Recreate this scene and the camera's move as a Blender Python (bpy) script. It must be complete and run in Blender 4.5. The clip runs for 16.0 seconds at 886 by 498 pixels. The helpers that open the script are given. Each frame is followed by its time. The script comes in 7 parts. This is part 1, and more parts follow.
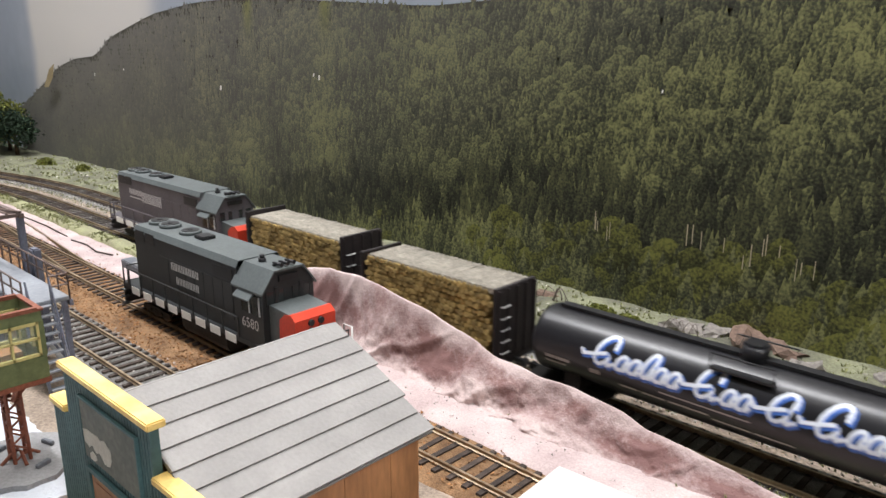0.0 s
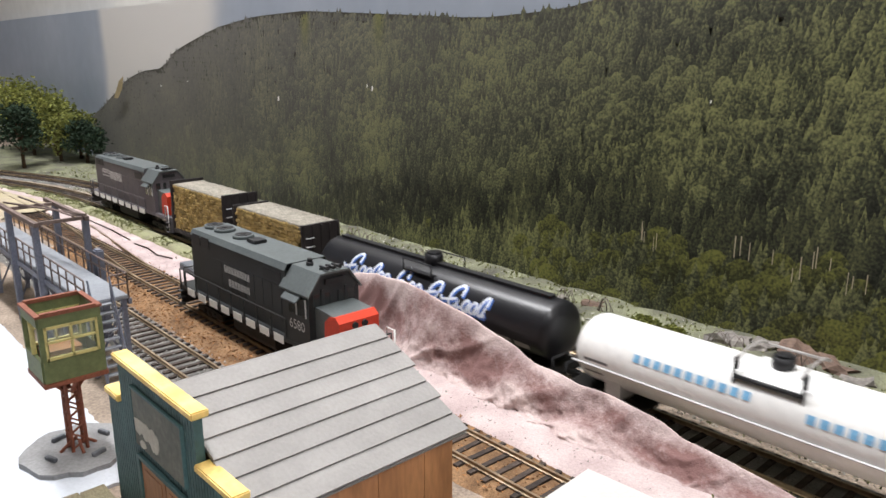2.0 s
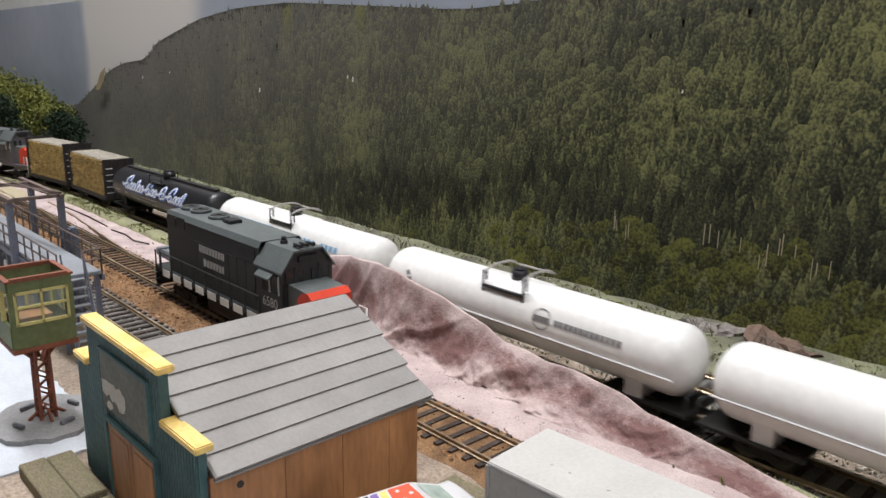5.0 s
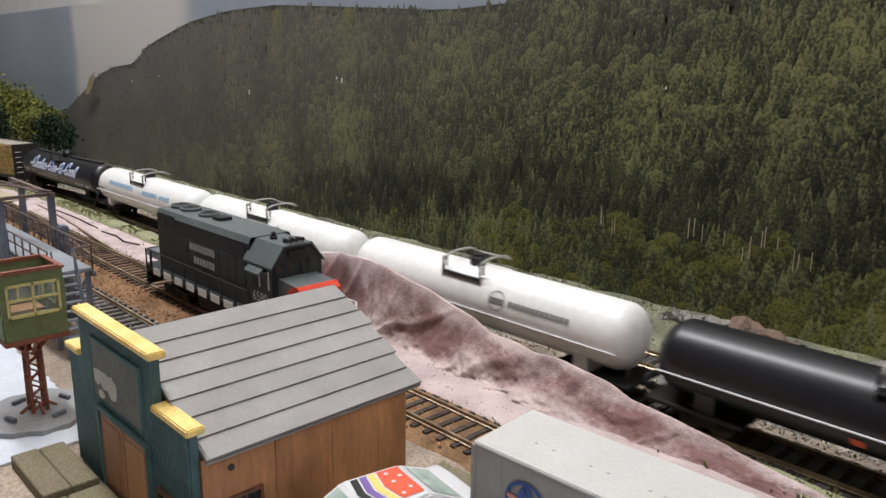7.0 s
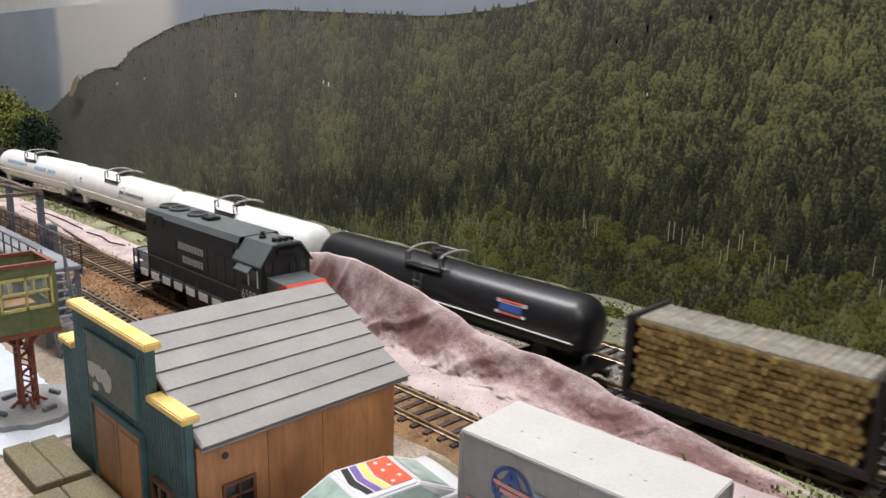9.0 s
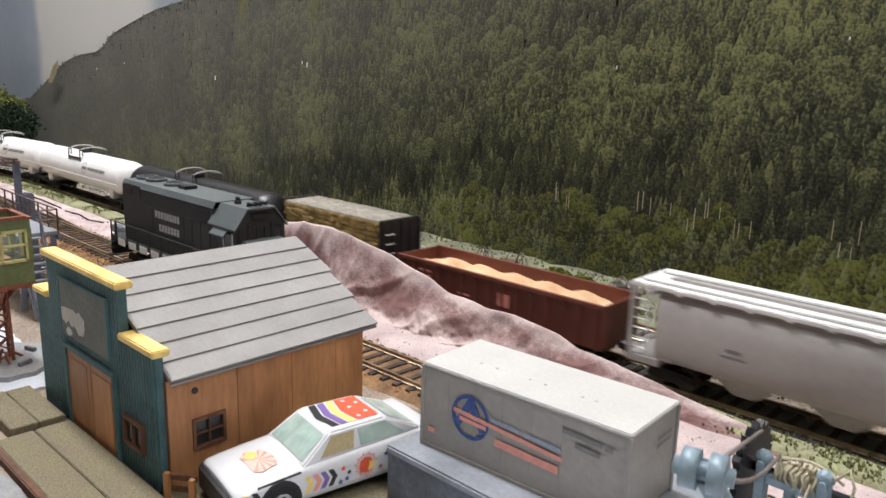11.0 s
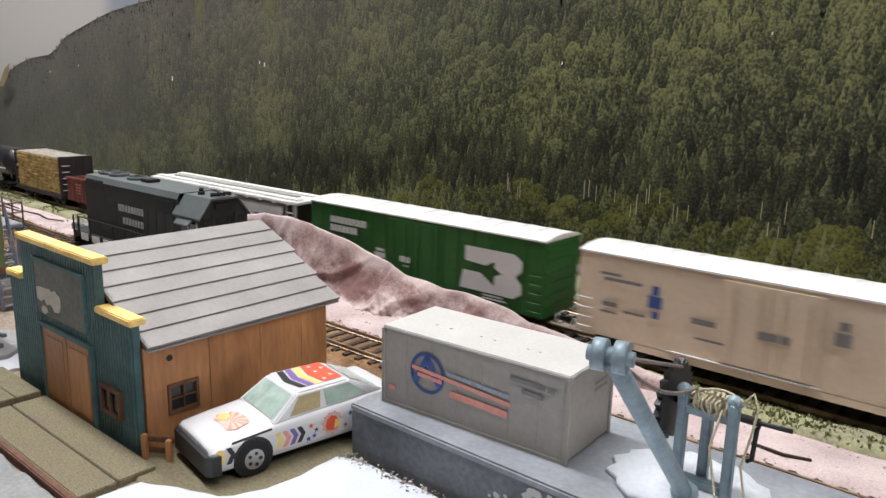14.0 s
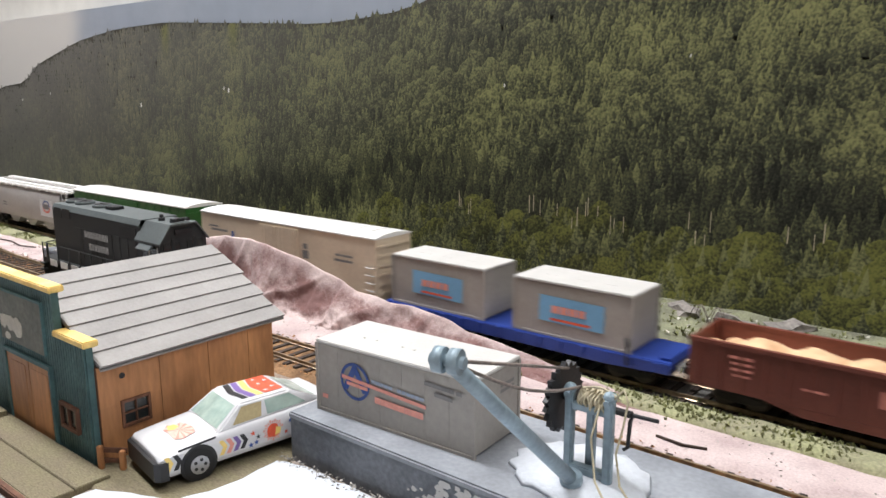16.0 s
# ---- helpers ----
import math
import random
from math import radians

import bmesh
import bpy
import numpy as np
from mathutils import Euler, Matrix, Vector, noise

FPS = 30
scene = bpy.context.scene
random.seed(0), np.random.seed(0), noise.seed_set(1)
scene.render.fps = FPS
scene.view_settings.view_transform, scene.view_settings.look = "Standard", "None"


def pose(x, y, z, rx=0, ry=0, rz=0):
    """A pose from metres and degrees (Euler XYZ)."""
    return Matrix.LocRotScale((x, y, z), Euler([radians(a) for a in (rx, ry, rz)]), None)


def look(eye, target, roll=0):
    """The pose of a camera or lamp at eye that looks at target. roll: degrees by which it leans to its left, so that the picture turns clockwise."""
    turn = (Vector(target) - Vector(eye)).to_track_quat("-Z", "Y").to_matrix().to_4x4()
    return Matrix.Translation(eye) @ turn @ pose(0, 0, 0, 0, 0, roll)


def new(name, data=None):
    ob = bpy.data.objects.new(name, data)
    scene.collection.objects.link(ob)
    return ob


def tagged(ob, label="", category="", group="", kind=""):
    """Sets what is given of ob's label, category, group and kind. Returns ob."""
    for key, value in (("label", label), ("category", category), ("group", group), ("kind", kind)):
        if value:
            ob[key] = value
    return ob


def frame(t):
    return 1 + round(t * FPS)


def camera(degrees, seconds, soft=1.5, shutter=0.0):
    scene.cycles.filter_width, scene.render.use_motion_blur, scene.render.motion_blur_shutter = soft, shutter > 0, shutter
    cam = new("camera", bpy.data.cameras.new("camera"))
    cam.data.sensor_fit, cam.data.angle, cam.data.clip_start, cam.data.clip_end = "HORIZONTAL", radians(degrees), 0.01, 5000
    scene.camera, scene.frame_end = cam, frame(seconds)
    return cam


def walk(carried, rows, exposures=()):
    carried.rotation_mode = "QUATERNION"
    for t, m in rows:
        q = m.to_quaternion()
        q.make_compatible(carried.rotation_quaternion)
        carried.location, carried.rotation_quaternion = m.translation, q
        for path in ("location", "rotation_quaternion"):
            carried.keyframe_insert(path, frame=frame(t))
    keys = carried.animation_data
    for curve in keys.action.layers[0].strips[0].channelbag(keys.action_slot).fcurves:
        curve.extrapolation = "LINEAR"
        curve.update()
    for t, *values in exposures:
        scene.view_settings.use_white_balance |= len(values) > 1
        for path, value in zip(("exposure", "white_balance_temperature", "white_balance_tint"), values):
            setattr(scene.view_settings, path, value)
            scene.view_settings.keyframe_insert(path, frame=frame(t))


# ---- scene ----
cam = camera(60.6, 16.0, shutter=0.6)
PATH = [
    (0, (0.179, 0.23, 0.162), (-1.142, 1.633, -0.371), 0.1),
    (0.5, (0.181, 0.234, 0.161), (-1.167, 1.615, -0.364), -0.4),
    (1, (0.182, 0.229, 0.166), (-1.182, 1.597, -0.352), -0.4),
    (1.5, (0.182, 0.226, 0.165), (-1.206, 1.574, -0.338), -0.0),
    (2, (0.188, 0.23, 0.161), (-1.243, 1.535, -0.342), -0.1),
    (2.5, (0.189, 0.232, 0.162), (-1.257, 1.514, -0.354), -0.2),
    (3, (0.192, 0.234, 0.161), (-1.25, 1.521, -0.355), -0.0),
    (3.5, (0.193, 0.234, 0.161), (-1.237, 1.536, -0.349), 0.2),
    (4, (0.194, 0.232, 0.157), (-1.224, 1.55, -0.343), 0.5),
    (6.5, (0.202, 0.227, 0.146), (-1.192, 1.58, -0.33), 1.2),
    (7, (0.203, 0.226, 0.145), (-1.189, 1.583, -0.326), 0.8),
    (7.5, (0.205, 0.227, 0.144), (-1.183, 1.592, -0.315), 0.6),
    (8, (0.206, 0.224, 0.144), (-1.173, 1.6, -0.31), 0.9),
    (10.5, (0.216, 0.216, 0.135), (-1.127, 1.628, -0.317), 1.7),
    (11, (0.221, 0.215, 0.128), (-1.113, 1.635, -0.325), 1.7),
    (11.5, (0.224, 0.213, 0.125), (-1.101, 1.641, -0.33), 1.6),
    (12, (0.229, 0.211, 0.125), (-1.084, 1.65, -0.33), 1.5),
    (12.5, (0.231, 0.207, 0.123), (-1.07, 1.658, -0.329), 1.6),
    (13, (0.233, 0.202, 0.124), (-1.052, 1.668, -0.324), 1.6),
    (13.5, (0.235, 0.199, 0.122), (-1.031, 1.684, -0.318), 1.7),
    (14, (0.237, 0.199, 0.122), (-1.018, 1.694, -0.314), 1.4),
    (14.5, (0.239, 0.199, 0.12), (-1.011, 1.7, -0.31), 1.4),
    (15, (0.25, 0.202, 0.121), (-1.006, 1.699, -0.308), 0.8),
    (15.5, (0.26, 0.202, 0.126), (-0.987, 1.706, -0.299), 0.3),
    (16, (0.27, 0.194, 0.131), (-0.962, 1.716, -0.279), -0.1),
]
walk(cam, [(t, look(eye, target, roll)) for t, eye, target, roll in PATH], exposures=((0.0, 0.12), (2.0, 0.06), (3.5, -0.02), (4.0, -0.12), (6.3, -0.44), (8.2, -0.34), (10.3, -0.08), (12.5, -0.12), (14.5, -0.1), (15.4, -0.14), (16.0, 0.1)))

# ---- world and lights ----
world = bpy.data.worlds.new("room_light")
scene.world = world
world.use_nodes = True
world.node_tree.nodes["Background"].inputs[0].default_value = (0.9, 0.95, 1.0, 1)
world.node_tree.nodes["Background"].inputs[1].default_value = 0.15
scene.view_settings.exposure = 0.0


def area_lamp(name, m, sx, sy, watts, colour):
    data = bpy.data.lights.new(name, "AREA")
    data.shape, data.size, data.size_y, data.energy, data.color = "RECTANGLE", sx, sy, watts, colour
    ob = new(name, data)
    ob.matrix_world = m
    return ob


# ---- materials ----
def srgb(r, g, b):
    return tuple((c / 255 / 12.92 if c / 255 <= 0.04045 else ((c / 255 + 0.055) / 1.055) ** 2.4) for c in (r, g, b))


def mat(name, colour, rough=0.6, metal=0.0, vary=0.25, fine=900.0, coarse=60.0, bump=0.15, spec=0.5, stretch=(1, 1, 1), second=None, mix=0.5, pieces=0.0, island=0.0):
    """A surface with grain and stains at two scales; second: a colour that comes through in patches."""
    m = bpy.data.materials.new(name)
    m.use_nodes = True
    nt = m.node_tree
    b = nt.nodes["Principled BSDF"]
    b.inputs["Roughness"].default_value, b.inputs["Metallic"].default_value = rough, metal
    b.inputs["Specular IOR Level"].default_value = spec
    tc = nt.nodes.new("ShaderNodeTexCoord")
    mp = nt.nodes.new("ShaderNodeMapping")
    mp.inputs["Scale"].default_value = stretch
    nt.links.new(tc.outputs["Object"], mp.inputs["Vector"])
    n1, n2 = nt.nodes.new("ShaderNodeTexNoise"), nt.nodes.new("ShaderNodeTexNoise")
    for n, s, d in ((n1, fine, 3), (n2, coarse, 5)):
        n.inputs["Scale"].default_value, n.inputs["Detail"].default_value = s, d
        nt.links.new(mp.outputs[0], n.inputs["Vector"])
    ramp = nt.nodes.new("ShaderNodeValToRGB")
    lo = [c * (1 - vary) for c in colour]
    hi = [min(1, c * (1 + vary)) for c in (second or colour)]
    ramp.color_ramp.elements[0].color, ramp.color_ramp.elements[1].color = (*lo, 1), (*hi, 1)
    ramp.color_ramp.elements[0].position, ramp.color_ramp.elements[1].position = mix - 0.2, mix + 0.2
    nt.links.new(n2.outputs["Fac"], ramp.inputs["Fac"])
    mul = nt.nodes.new("ShaderNodeMix")
    mul.data_type, mul.blend_type = "RGBA", "MULTIPLY"
    mul.inputs["Factor"].default_value = 1.0
    r2 = nt.nodes.new("ShaderNodeMapRange")
    r2.inputs["From Min"].default_value, r2.inputs["From Max"].default_value = 0.3, 0.7
    r2.inputs["To Min"].default_value, r2.inputs["To Max"].default_value = 1 - vary, 1 + vary
    nt.links.new(n1.outputs["Fac"], r2.inputs["Value"])
    nt.links.new(ramp.outputs[0], mul.inputs["A"])
    nt.links.new(r2.outputs[0], mul.inputs["B"])
    out = mul.outputs["Result"]
    if pieces or island:
        info = nt.nodes.new("ShaderNodeObjectInfo" if pieces else "ShaderNodeNewGeometry")
        r3 = nt.nodes.new("ShaderNodeMapRange")
        amount = pieces or island
        r3.inputs["To Min"].default_value, r3.inputs["To Max"].default_value = 1 - amount, 1 + amount
        nt.links.new(info.outputs["Random" if pieces else "Random Per Island"], r3.inputs["Value"])
        mul2 = nt.nodes.new("ShaderNodeMix")
        mul2.data_type, mul2.blend_type = "RGBA", "MULTIPLY"
        mul2.inputs["Factor"].default_value = 1.0
        nt.links.new(out, mul2.inputs["A"])
        nt.links.new(r3.outputs[0], mul2.inputs["B"])
        out = mul2.outputs["Result"]
    nt.links.new(out, b.inputs["Base Color"])
    if bump:
        bp = nt.nodes.new("ShaderNodeBump")
        bp.inputs["Strength"].default_value, bp.inputs["Distance"].default_value = bump, 0.0006
        nt.links.new(n1.outputs["Fac"], bp.inputs["Height"])
        nt.links.new(bp.outputs[0], b.inputs["Normal"])
    return m


def glass(name, colour, alpha=0.25):
    m = bpy.data.materials.new(name)
    m.use_nodes = True
    b = m.node_tree.nodes["Principled BSDF"]
    b.inputs["Base Color"].default_value = (*colour, 1)
    b.inputs["Roughness"].default_value = 0.08
    b.inputs["Transmission Weight"].default_value = 1.0 - alpha
    b.inputs["IOR"].default_value = 1.1
    return m


M = {
    "dirt": mat("dirt", srgb(150, 135, 120), 0.95, vary=0.3, fine=700, coarse=40, bump=0.5),
    "pink": mat("pink_plaster", srgb(180, 160, 158), 0.95, vary=0.13, fine=1200, coarse=45, bump=0.35, second=srgb(192, 176, 173)),
    "ballast_rust": mat("ballast_rust", srgb(112, 82, 54), 0.95, vary=0.35, fine=1500, coarse=70, bump=0.8, second=srgb(134, 104, 74)),
    "ballast_grey": mat("ballast_grey", srgb(112, 110, 106), 0.95, vary=0.35, fine=1500, coarse=70, bump=0.8),
    "stone_rust": mat("stone_rust", srgb(134, 94, 58), 0.95, vary=0.3, bump=0, island=0.5),
    "stone_grey": mat("stone_grey", srgb(150, 146, 140), 0.95, vary=0.25, bump=0, island=0.5),
    "stone_pale": mat("stone_pale", srgb(180, 176, 165), 0.95, vary=0.2, bump=0, island=0.35),
    "tie": mat("tie_brown", srgb(62, 52, 46), 0.9, vary=0.35, fine=900, coarse=200, bump=0.4, pieces=0.35, stretch=(4, 1, 1)),
    "rail": mat("rail_metal", srgb(150, 128, 100), 0.38, 0.7, vary=0.2, fine=500, coarse=60, bump=0.1, second=srgb(176, 158, 132)),
    "grass": mat("static_grass", srgb(128, 130, 88), 0.95, vary=0.25, bump=0, island=0.45),
    "scrub_mat": mat("scrub_mat", srgb(104, 102, 90), 0.95, vary=0.3, fine=900, coarse=40, bump=0.6, second=srgb(120, 122, 96)),
    "tan_ground": mat("tan_ground", srgb(186, 172, 150), 0.95, vary=0.15, fine=900, coarse=50, bump=0.5, second=srgb(170, 160, 130)),
    # for the unseen east and south walls; dark so that less light bounces back
    "panel": mat("unseen_dark_wall", srgb(120, 112, 104), 0.7, vary=0.1, fine=60, coarse=6, bump=0.05),
    "grass_mat": mat("grass_mat", srgb(158, 154, 126), 0.95, vary=0.25, fine=900, coarse=55, bump=0.6, second=srgb(138, 140, 104)),
    "foliage": mat("foliage", srgb(100, 108, 54), 0.9, vary=0.3, bump=0, island=0.5, second=srgb(130, 132, 66)),
    "foliage_dark": mat("foliage_dark", srgb(40, 58, 40), 0.9, vary=0.3, bump=0, island=0.4),
    "bark": mat("bark", srgb(84, 66, 50), 0.95, vary=0.3, bump=0.4),
    "white_plaster": mat("white_plaster", srgb(198, 203, 210), 0.85, vary=0.05, fine=700, coarse=50, bump=0.4),
    "paving": mat("grey_paving", srgb(138, 138, 138), 0.75, vary=0.14, fine=800, coarse=60, bump=0.3),
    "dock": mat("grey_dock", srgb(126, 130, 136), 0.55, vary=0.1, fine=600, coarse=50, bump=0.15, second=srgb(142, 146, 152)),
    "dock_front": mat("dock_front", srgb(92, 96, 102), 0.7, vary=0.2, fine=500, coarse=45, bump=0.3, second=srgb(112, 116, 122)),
    "boardwalk": mat("mossy_board", srgb(138, 126, 104), 0.9, vary=0.28, fine=700, coarse=60, bump=0.5, second=srgb(108, 102, 78), stretch=(1, 3, 1)),
    "roof": mat("grey_roof", srgb(146, 143, 140), 0.8, vary=0.05, fine=700, coarse=50, bump=0.25, pieces=0.06, second=srgb(154, 151, 148)),
    "wood": mat("brown_wood", srgb(160, 110, 71), 0.6, vary=0.13, fine=260, coarse=45, bump=0.1, second=srgb(184, 130, 86), stretch=(2.5, 2.5, 0.5), pieces=0.12),
    "wood_dark": mat("dark_wood", srgb(96, 62, 44), 0.7, vary=0.25, fine=300, coarse=80, bump=0.15, stretch=(2.5, 2.5, 0.5)),
    "teal": mat("teal_paint", srgb(60, 90, 92), 0.65, vary=0.16, fine=500, coarse=60, bump=0.15, second=srgb(72, 102, 102), pieces=0.06),
    "sign": mat("sign_grey", srgb(92, 96, 88), 0.7, vary=0.18, fine=500, coarse=70, bump=0.2, second=srgb(108, 108, 98)),
    "yellow": mat("yellow_paint", srgb(236, 198, 110), 0.6, vary=0.10, fine=600, coarse=70, bump=0.15, second=srgb(242, 214, 142)),
    "sign_white": mat("torn_white", srgb(196, 192, 180), 0.8, vary=0.1, bump=0.1),
    "green_paint": mat("green_booth", srgb(100, 110, 72), 0.6, vary=0.15, fine=500, coarse=80, bump=0.15),
    "cream": mat("cream_trim", srgb(196, 184, 122), 0.6, vary=0.12, bump=0.1),
    "redbrown": mat("red_brown", srgb(128, 74, 54), 0.65, vary=0.2, bump=0.15),
    "steel_blue": mat("blue_grey_metal", srgb(112, 116, 130), 0.55, 0.2, vary=0.18, bump=0.15),
    "rust_rail": mat("rusty_handrail", srgb(112, 96, 90), 0.6, 0.2, vary=0.25, bump=0.1),
    "crane": mat("crane_grey", srgb(136, 154, 164), 0.45, 0.15, vary=0.14, fine=500, coarse=90, bump=0.15),
    "black": mat("black_metal", srgb(34, 34, 36), 0.5, 0.1, vary=0.25, bump=0.1),
    "underframe": mat("underframe_black", srgb(22, 21, 20), 0.8, vary=0.3, bump=0.2, second=srgb(32, 29, 26)),
    "wheel": mat("wheel_metal", srgb(70, 62, 56), 0.5, 0.6, vary=0.2, bump=0.1),
    "string": mat("string", srgb(186, 176, 150), 0.95, vary=0.15, fine=2000, bump=0.4),
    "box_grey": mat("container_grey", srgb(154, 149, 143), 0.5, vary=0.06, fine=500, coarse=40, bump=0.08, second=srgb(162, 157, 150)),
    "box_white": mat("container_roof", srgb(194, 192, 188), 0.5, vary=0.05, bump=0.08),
    "blue_print": mat("blue_print", srgb(56, 84, 150), 0.5, vary=0.08, bump=0),
    "red_print": mat("red_print", srgb(222, 150, 136), 0.5, vary=0.08, bump=0),
    "grey_print": mat("grey_print", srgb(120, 118, 118), 0.5, vary=0.1, bump=0),
    "pale_blue_print": mat("pale_blue_print", srgb(150, 162, 182), 0.5, vary=0.1, bump=0),
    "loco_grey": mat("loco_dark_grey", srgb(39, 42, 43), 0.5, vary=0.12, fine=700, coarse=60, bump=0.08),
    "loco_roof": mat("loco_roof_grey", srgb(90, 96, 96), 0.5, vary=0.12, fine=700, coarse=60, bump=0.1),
    "loco_old": mat("loco_weathered_grey", srgb(88, 84, 88), 0.55, vary=0.14, bump=0.08),
    "red": mat("loco_red", srgb(206, 62, 36), 0.45, vary=0.1, bump=0.08),
    "white": mat("white_paint", srgb(226, 226, 222), 0.4, vary=0.05, bump=0.04),
    "letter": mat("white_letter", srgb(206, 206, 206), 0.5, vary=0.06, bump=0),
    "tank_white": mat("tank_white", srgb(234, 233, 230), 0.32, vary=0.05, fine=300, coarse=30, bump=0.04, second=srgb(236, 235, 232)),
    "tank_black": mat("tank_black", srgb(32, 32, 35), 0.34, vary=0.15, fine=600, coarse=40, bump=0.05),
    "tank_script": mat("script_white", srgb(224, 230, 240), 0.4, vary=0.03, bump=0),
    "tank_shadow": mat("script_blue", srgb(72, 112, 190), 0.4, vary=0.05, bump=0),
    "log": mat("log_ends", srgb(166, 142, 88), 0.9, vary=0.12, fine=1500, coarse=60, bump=0.4, island=0.3),
    "log_top": mat("log_bark", srgb(150, 144, 132), 0.9, vary=0.2, fine=800, coarse=200, bump=0.5, island=0.15),
    "bulkhead": mat("bulkhead_black", srgb(40, 34, 34), 0.7, vary=0.3, bump=0.2),
    "gondola": mat("oxide_red", srgb(104, 54, 42), 0.55, vary=0.14, fine=600, coarse=50, bump=0.1),
    "sand": mat("tan_load", srgb(212, 170, 130), 0.85, vary=0.1, fine=500, coarse=60, bump=0.3, second=srgb(226, 190, 152)),
    "hopper": mat("hopper_grey", srgb(166, 162, 158), 0.45, vary=0.06, fine=400, coarse=40, bump=0.05),
    "green": mat("boxcar_green", srgb(38, 94, 40), 0.4, vary=0.08, fine=500, coarse=40, bump=0.05),
    "beige": mat("boxcar_beige", srgb(212, 195, 172), 0.45, vary=0.05, fine=500, coarse=40, bump=0.05),
    "blue": mat("flatcar_blue", srgb(36, 62, 140), 0.45, vary=0.1, bump=0.05),
    "sky_print": mat("sky_print", srgb(150, 160, 172), 0.5, vary=0.05, fine=40, coarse=6, bump=0, second=srgb(146, 156, 168)),
    "cloud_print": mat("cloud_print", srgb(178, 178, 178), 0.5, vary=0.05, fine=40, coarse=8, bump=0, second=srgb(190, 190, 188)),
    "wall_paint": mat("wall_paint", srgb(206, 204, 198), 0.8, vary=0.04, fine=60, coarse=4, bump=0.05),
    "floor_room": mat("room_floor", srgb(120, 104, 88), 0.6, vary=0.15, fine=60, coarse=6, bump=0.05),
    "car_white": mat("car_white", srgb(214, 214, 216), 0.25, vary=0.02, bump=0),
    "car_black": mat("car_black", srgb(34, 34, 36), 0.5, vary=0.1, bump=0),
    "tyre": mat("tyre", srgb(26, 26, 27), 0.7, vary=0.1, bump=0),
    "chrome": mat("rim_grey", srgb(170, 170, 172), 0.3, 0.8, vary=0.1, bump=0),
    "seat_tan": mat("seat_tan", srgb(176, 160, 120), 0.6, vary=0.1, bump=0),
    "purple": mat("purple_print", srgb(120, 96, 160), 0.4, vary=0.05, bump=0),
    "orange": mat("orange_print", srgb(222, 92, 64), 0.4, vary=0.08, bump=0),
    "pale_pink": mat("pale_pink_print", srgb(228, 186, 172), 0.4, vary=0.12, fine=1600, coarse=400, bump=0),
    "car_yellow": mat("car_yellow", srgb(236, 206, 120), 0.4, vary=0.06, bump=0),
    "light_blue": mat("light_blue_print", srgb(118, 170, 206), 0.5, vary=0.06, bump=0),
    "rock": mat("grey_rock", srgb(132, 126, 120), 0.9, vary=0.25, fine=500, coarse=80, bump=0.5),
    "rock_brown": mat("brown_rock", srgb(112, 92, 80), 0.9, vary=0.25, fine=500, coarse=80, bump=0.5),
    "dust": mat("dust", srgb(120, 110, 104), 0.95, vary=0.3, bump=0.4),
    "twig": mat("twig", srgb(60, 46, 38), 0.9, vary=0.3, bump=0.2),
    "glass": glass("window_glass", (0.85, 0.93, 0.9), 0.12),
    "glass_dark": mat("dark_glass", srgb(44, 48, 48), 0.15, vary=0.15, bump=0),
}


# ---- mesh helpers ----
def box(bm, x0, x1, y0, y1, z0, z1, bevel=0.0):
    vs = [bm.verts.new((x, y, z)) for x in (x0, x1) for y in (y0, y1) for z in (z0, z1)]
    fs = [bm.faces.new([vs[i] for i in q]) for q in ((0, 1, 3, 2), (4, 6, 7, 5), (0, 4, 5, 1), (2, 3, 7, 6), (0, 2, 6, 4), (1, 5, 7, 3))]
    if bevel:
        es = list({e for f in fs for e in f.edges})
        bmesh.ops.bevel(bm, geom=es, offset=bevel, segments=2, affect="EDGES", clamp_overlap=True)
    return vs


def extrude(bm, pts, axis, a, b):
    """A prism: pts in the plane across axis, from a to b along it."""
    def at(p, c):
        return {"x": (c, p[0], p[1]), "y": (p[0], c, p[1]), "z": (p[0], p[1], c)}[axis]
    lo, hi = [bm.verts.new(at(p, a)) for p in pts], [bm.verts.new(at(p, b)) for p in pts]
    n = len(pts)
    bm.faces.new(lo)
    bm.faces.new(hi[::-1])
    for i in range(n):
        bm.faces.new((lo[i], hi[i], hi[(i + 1) % n], lo[(i + 1) % n]))


def rod(bm, p, q, r, n=8, r2=None, caps=True):
    p, q = Vector(p), Vector(q)
    d = (q - p).normalized()
    u = d.orthogonal().normalized()
    v = d.cross(u)
    r2 = r if r2 is None else r2
    rings = []
    for c, rad in ((p, r), (q, r2)):
        rings.append([bm.verts.new(c + rad * (math.cos(2 * math.pi * i / n) * u + math.sin(2 * math.pi * i / n) * v)) for i in range(n)])
    for i in range(n):
        f = bm.faces.new((rings[0][i], rings[0][(i + 1) % n], rings[1][(i + 1) % n], rings[1][i]))
        f.smooth = n > 6
    if caps:
        bm.faces.new(rings[0][::-1])
        bm.faces.new(rings[1])


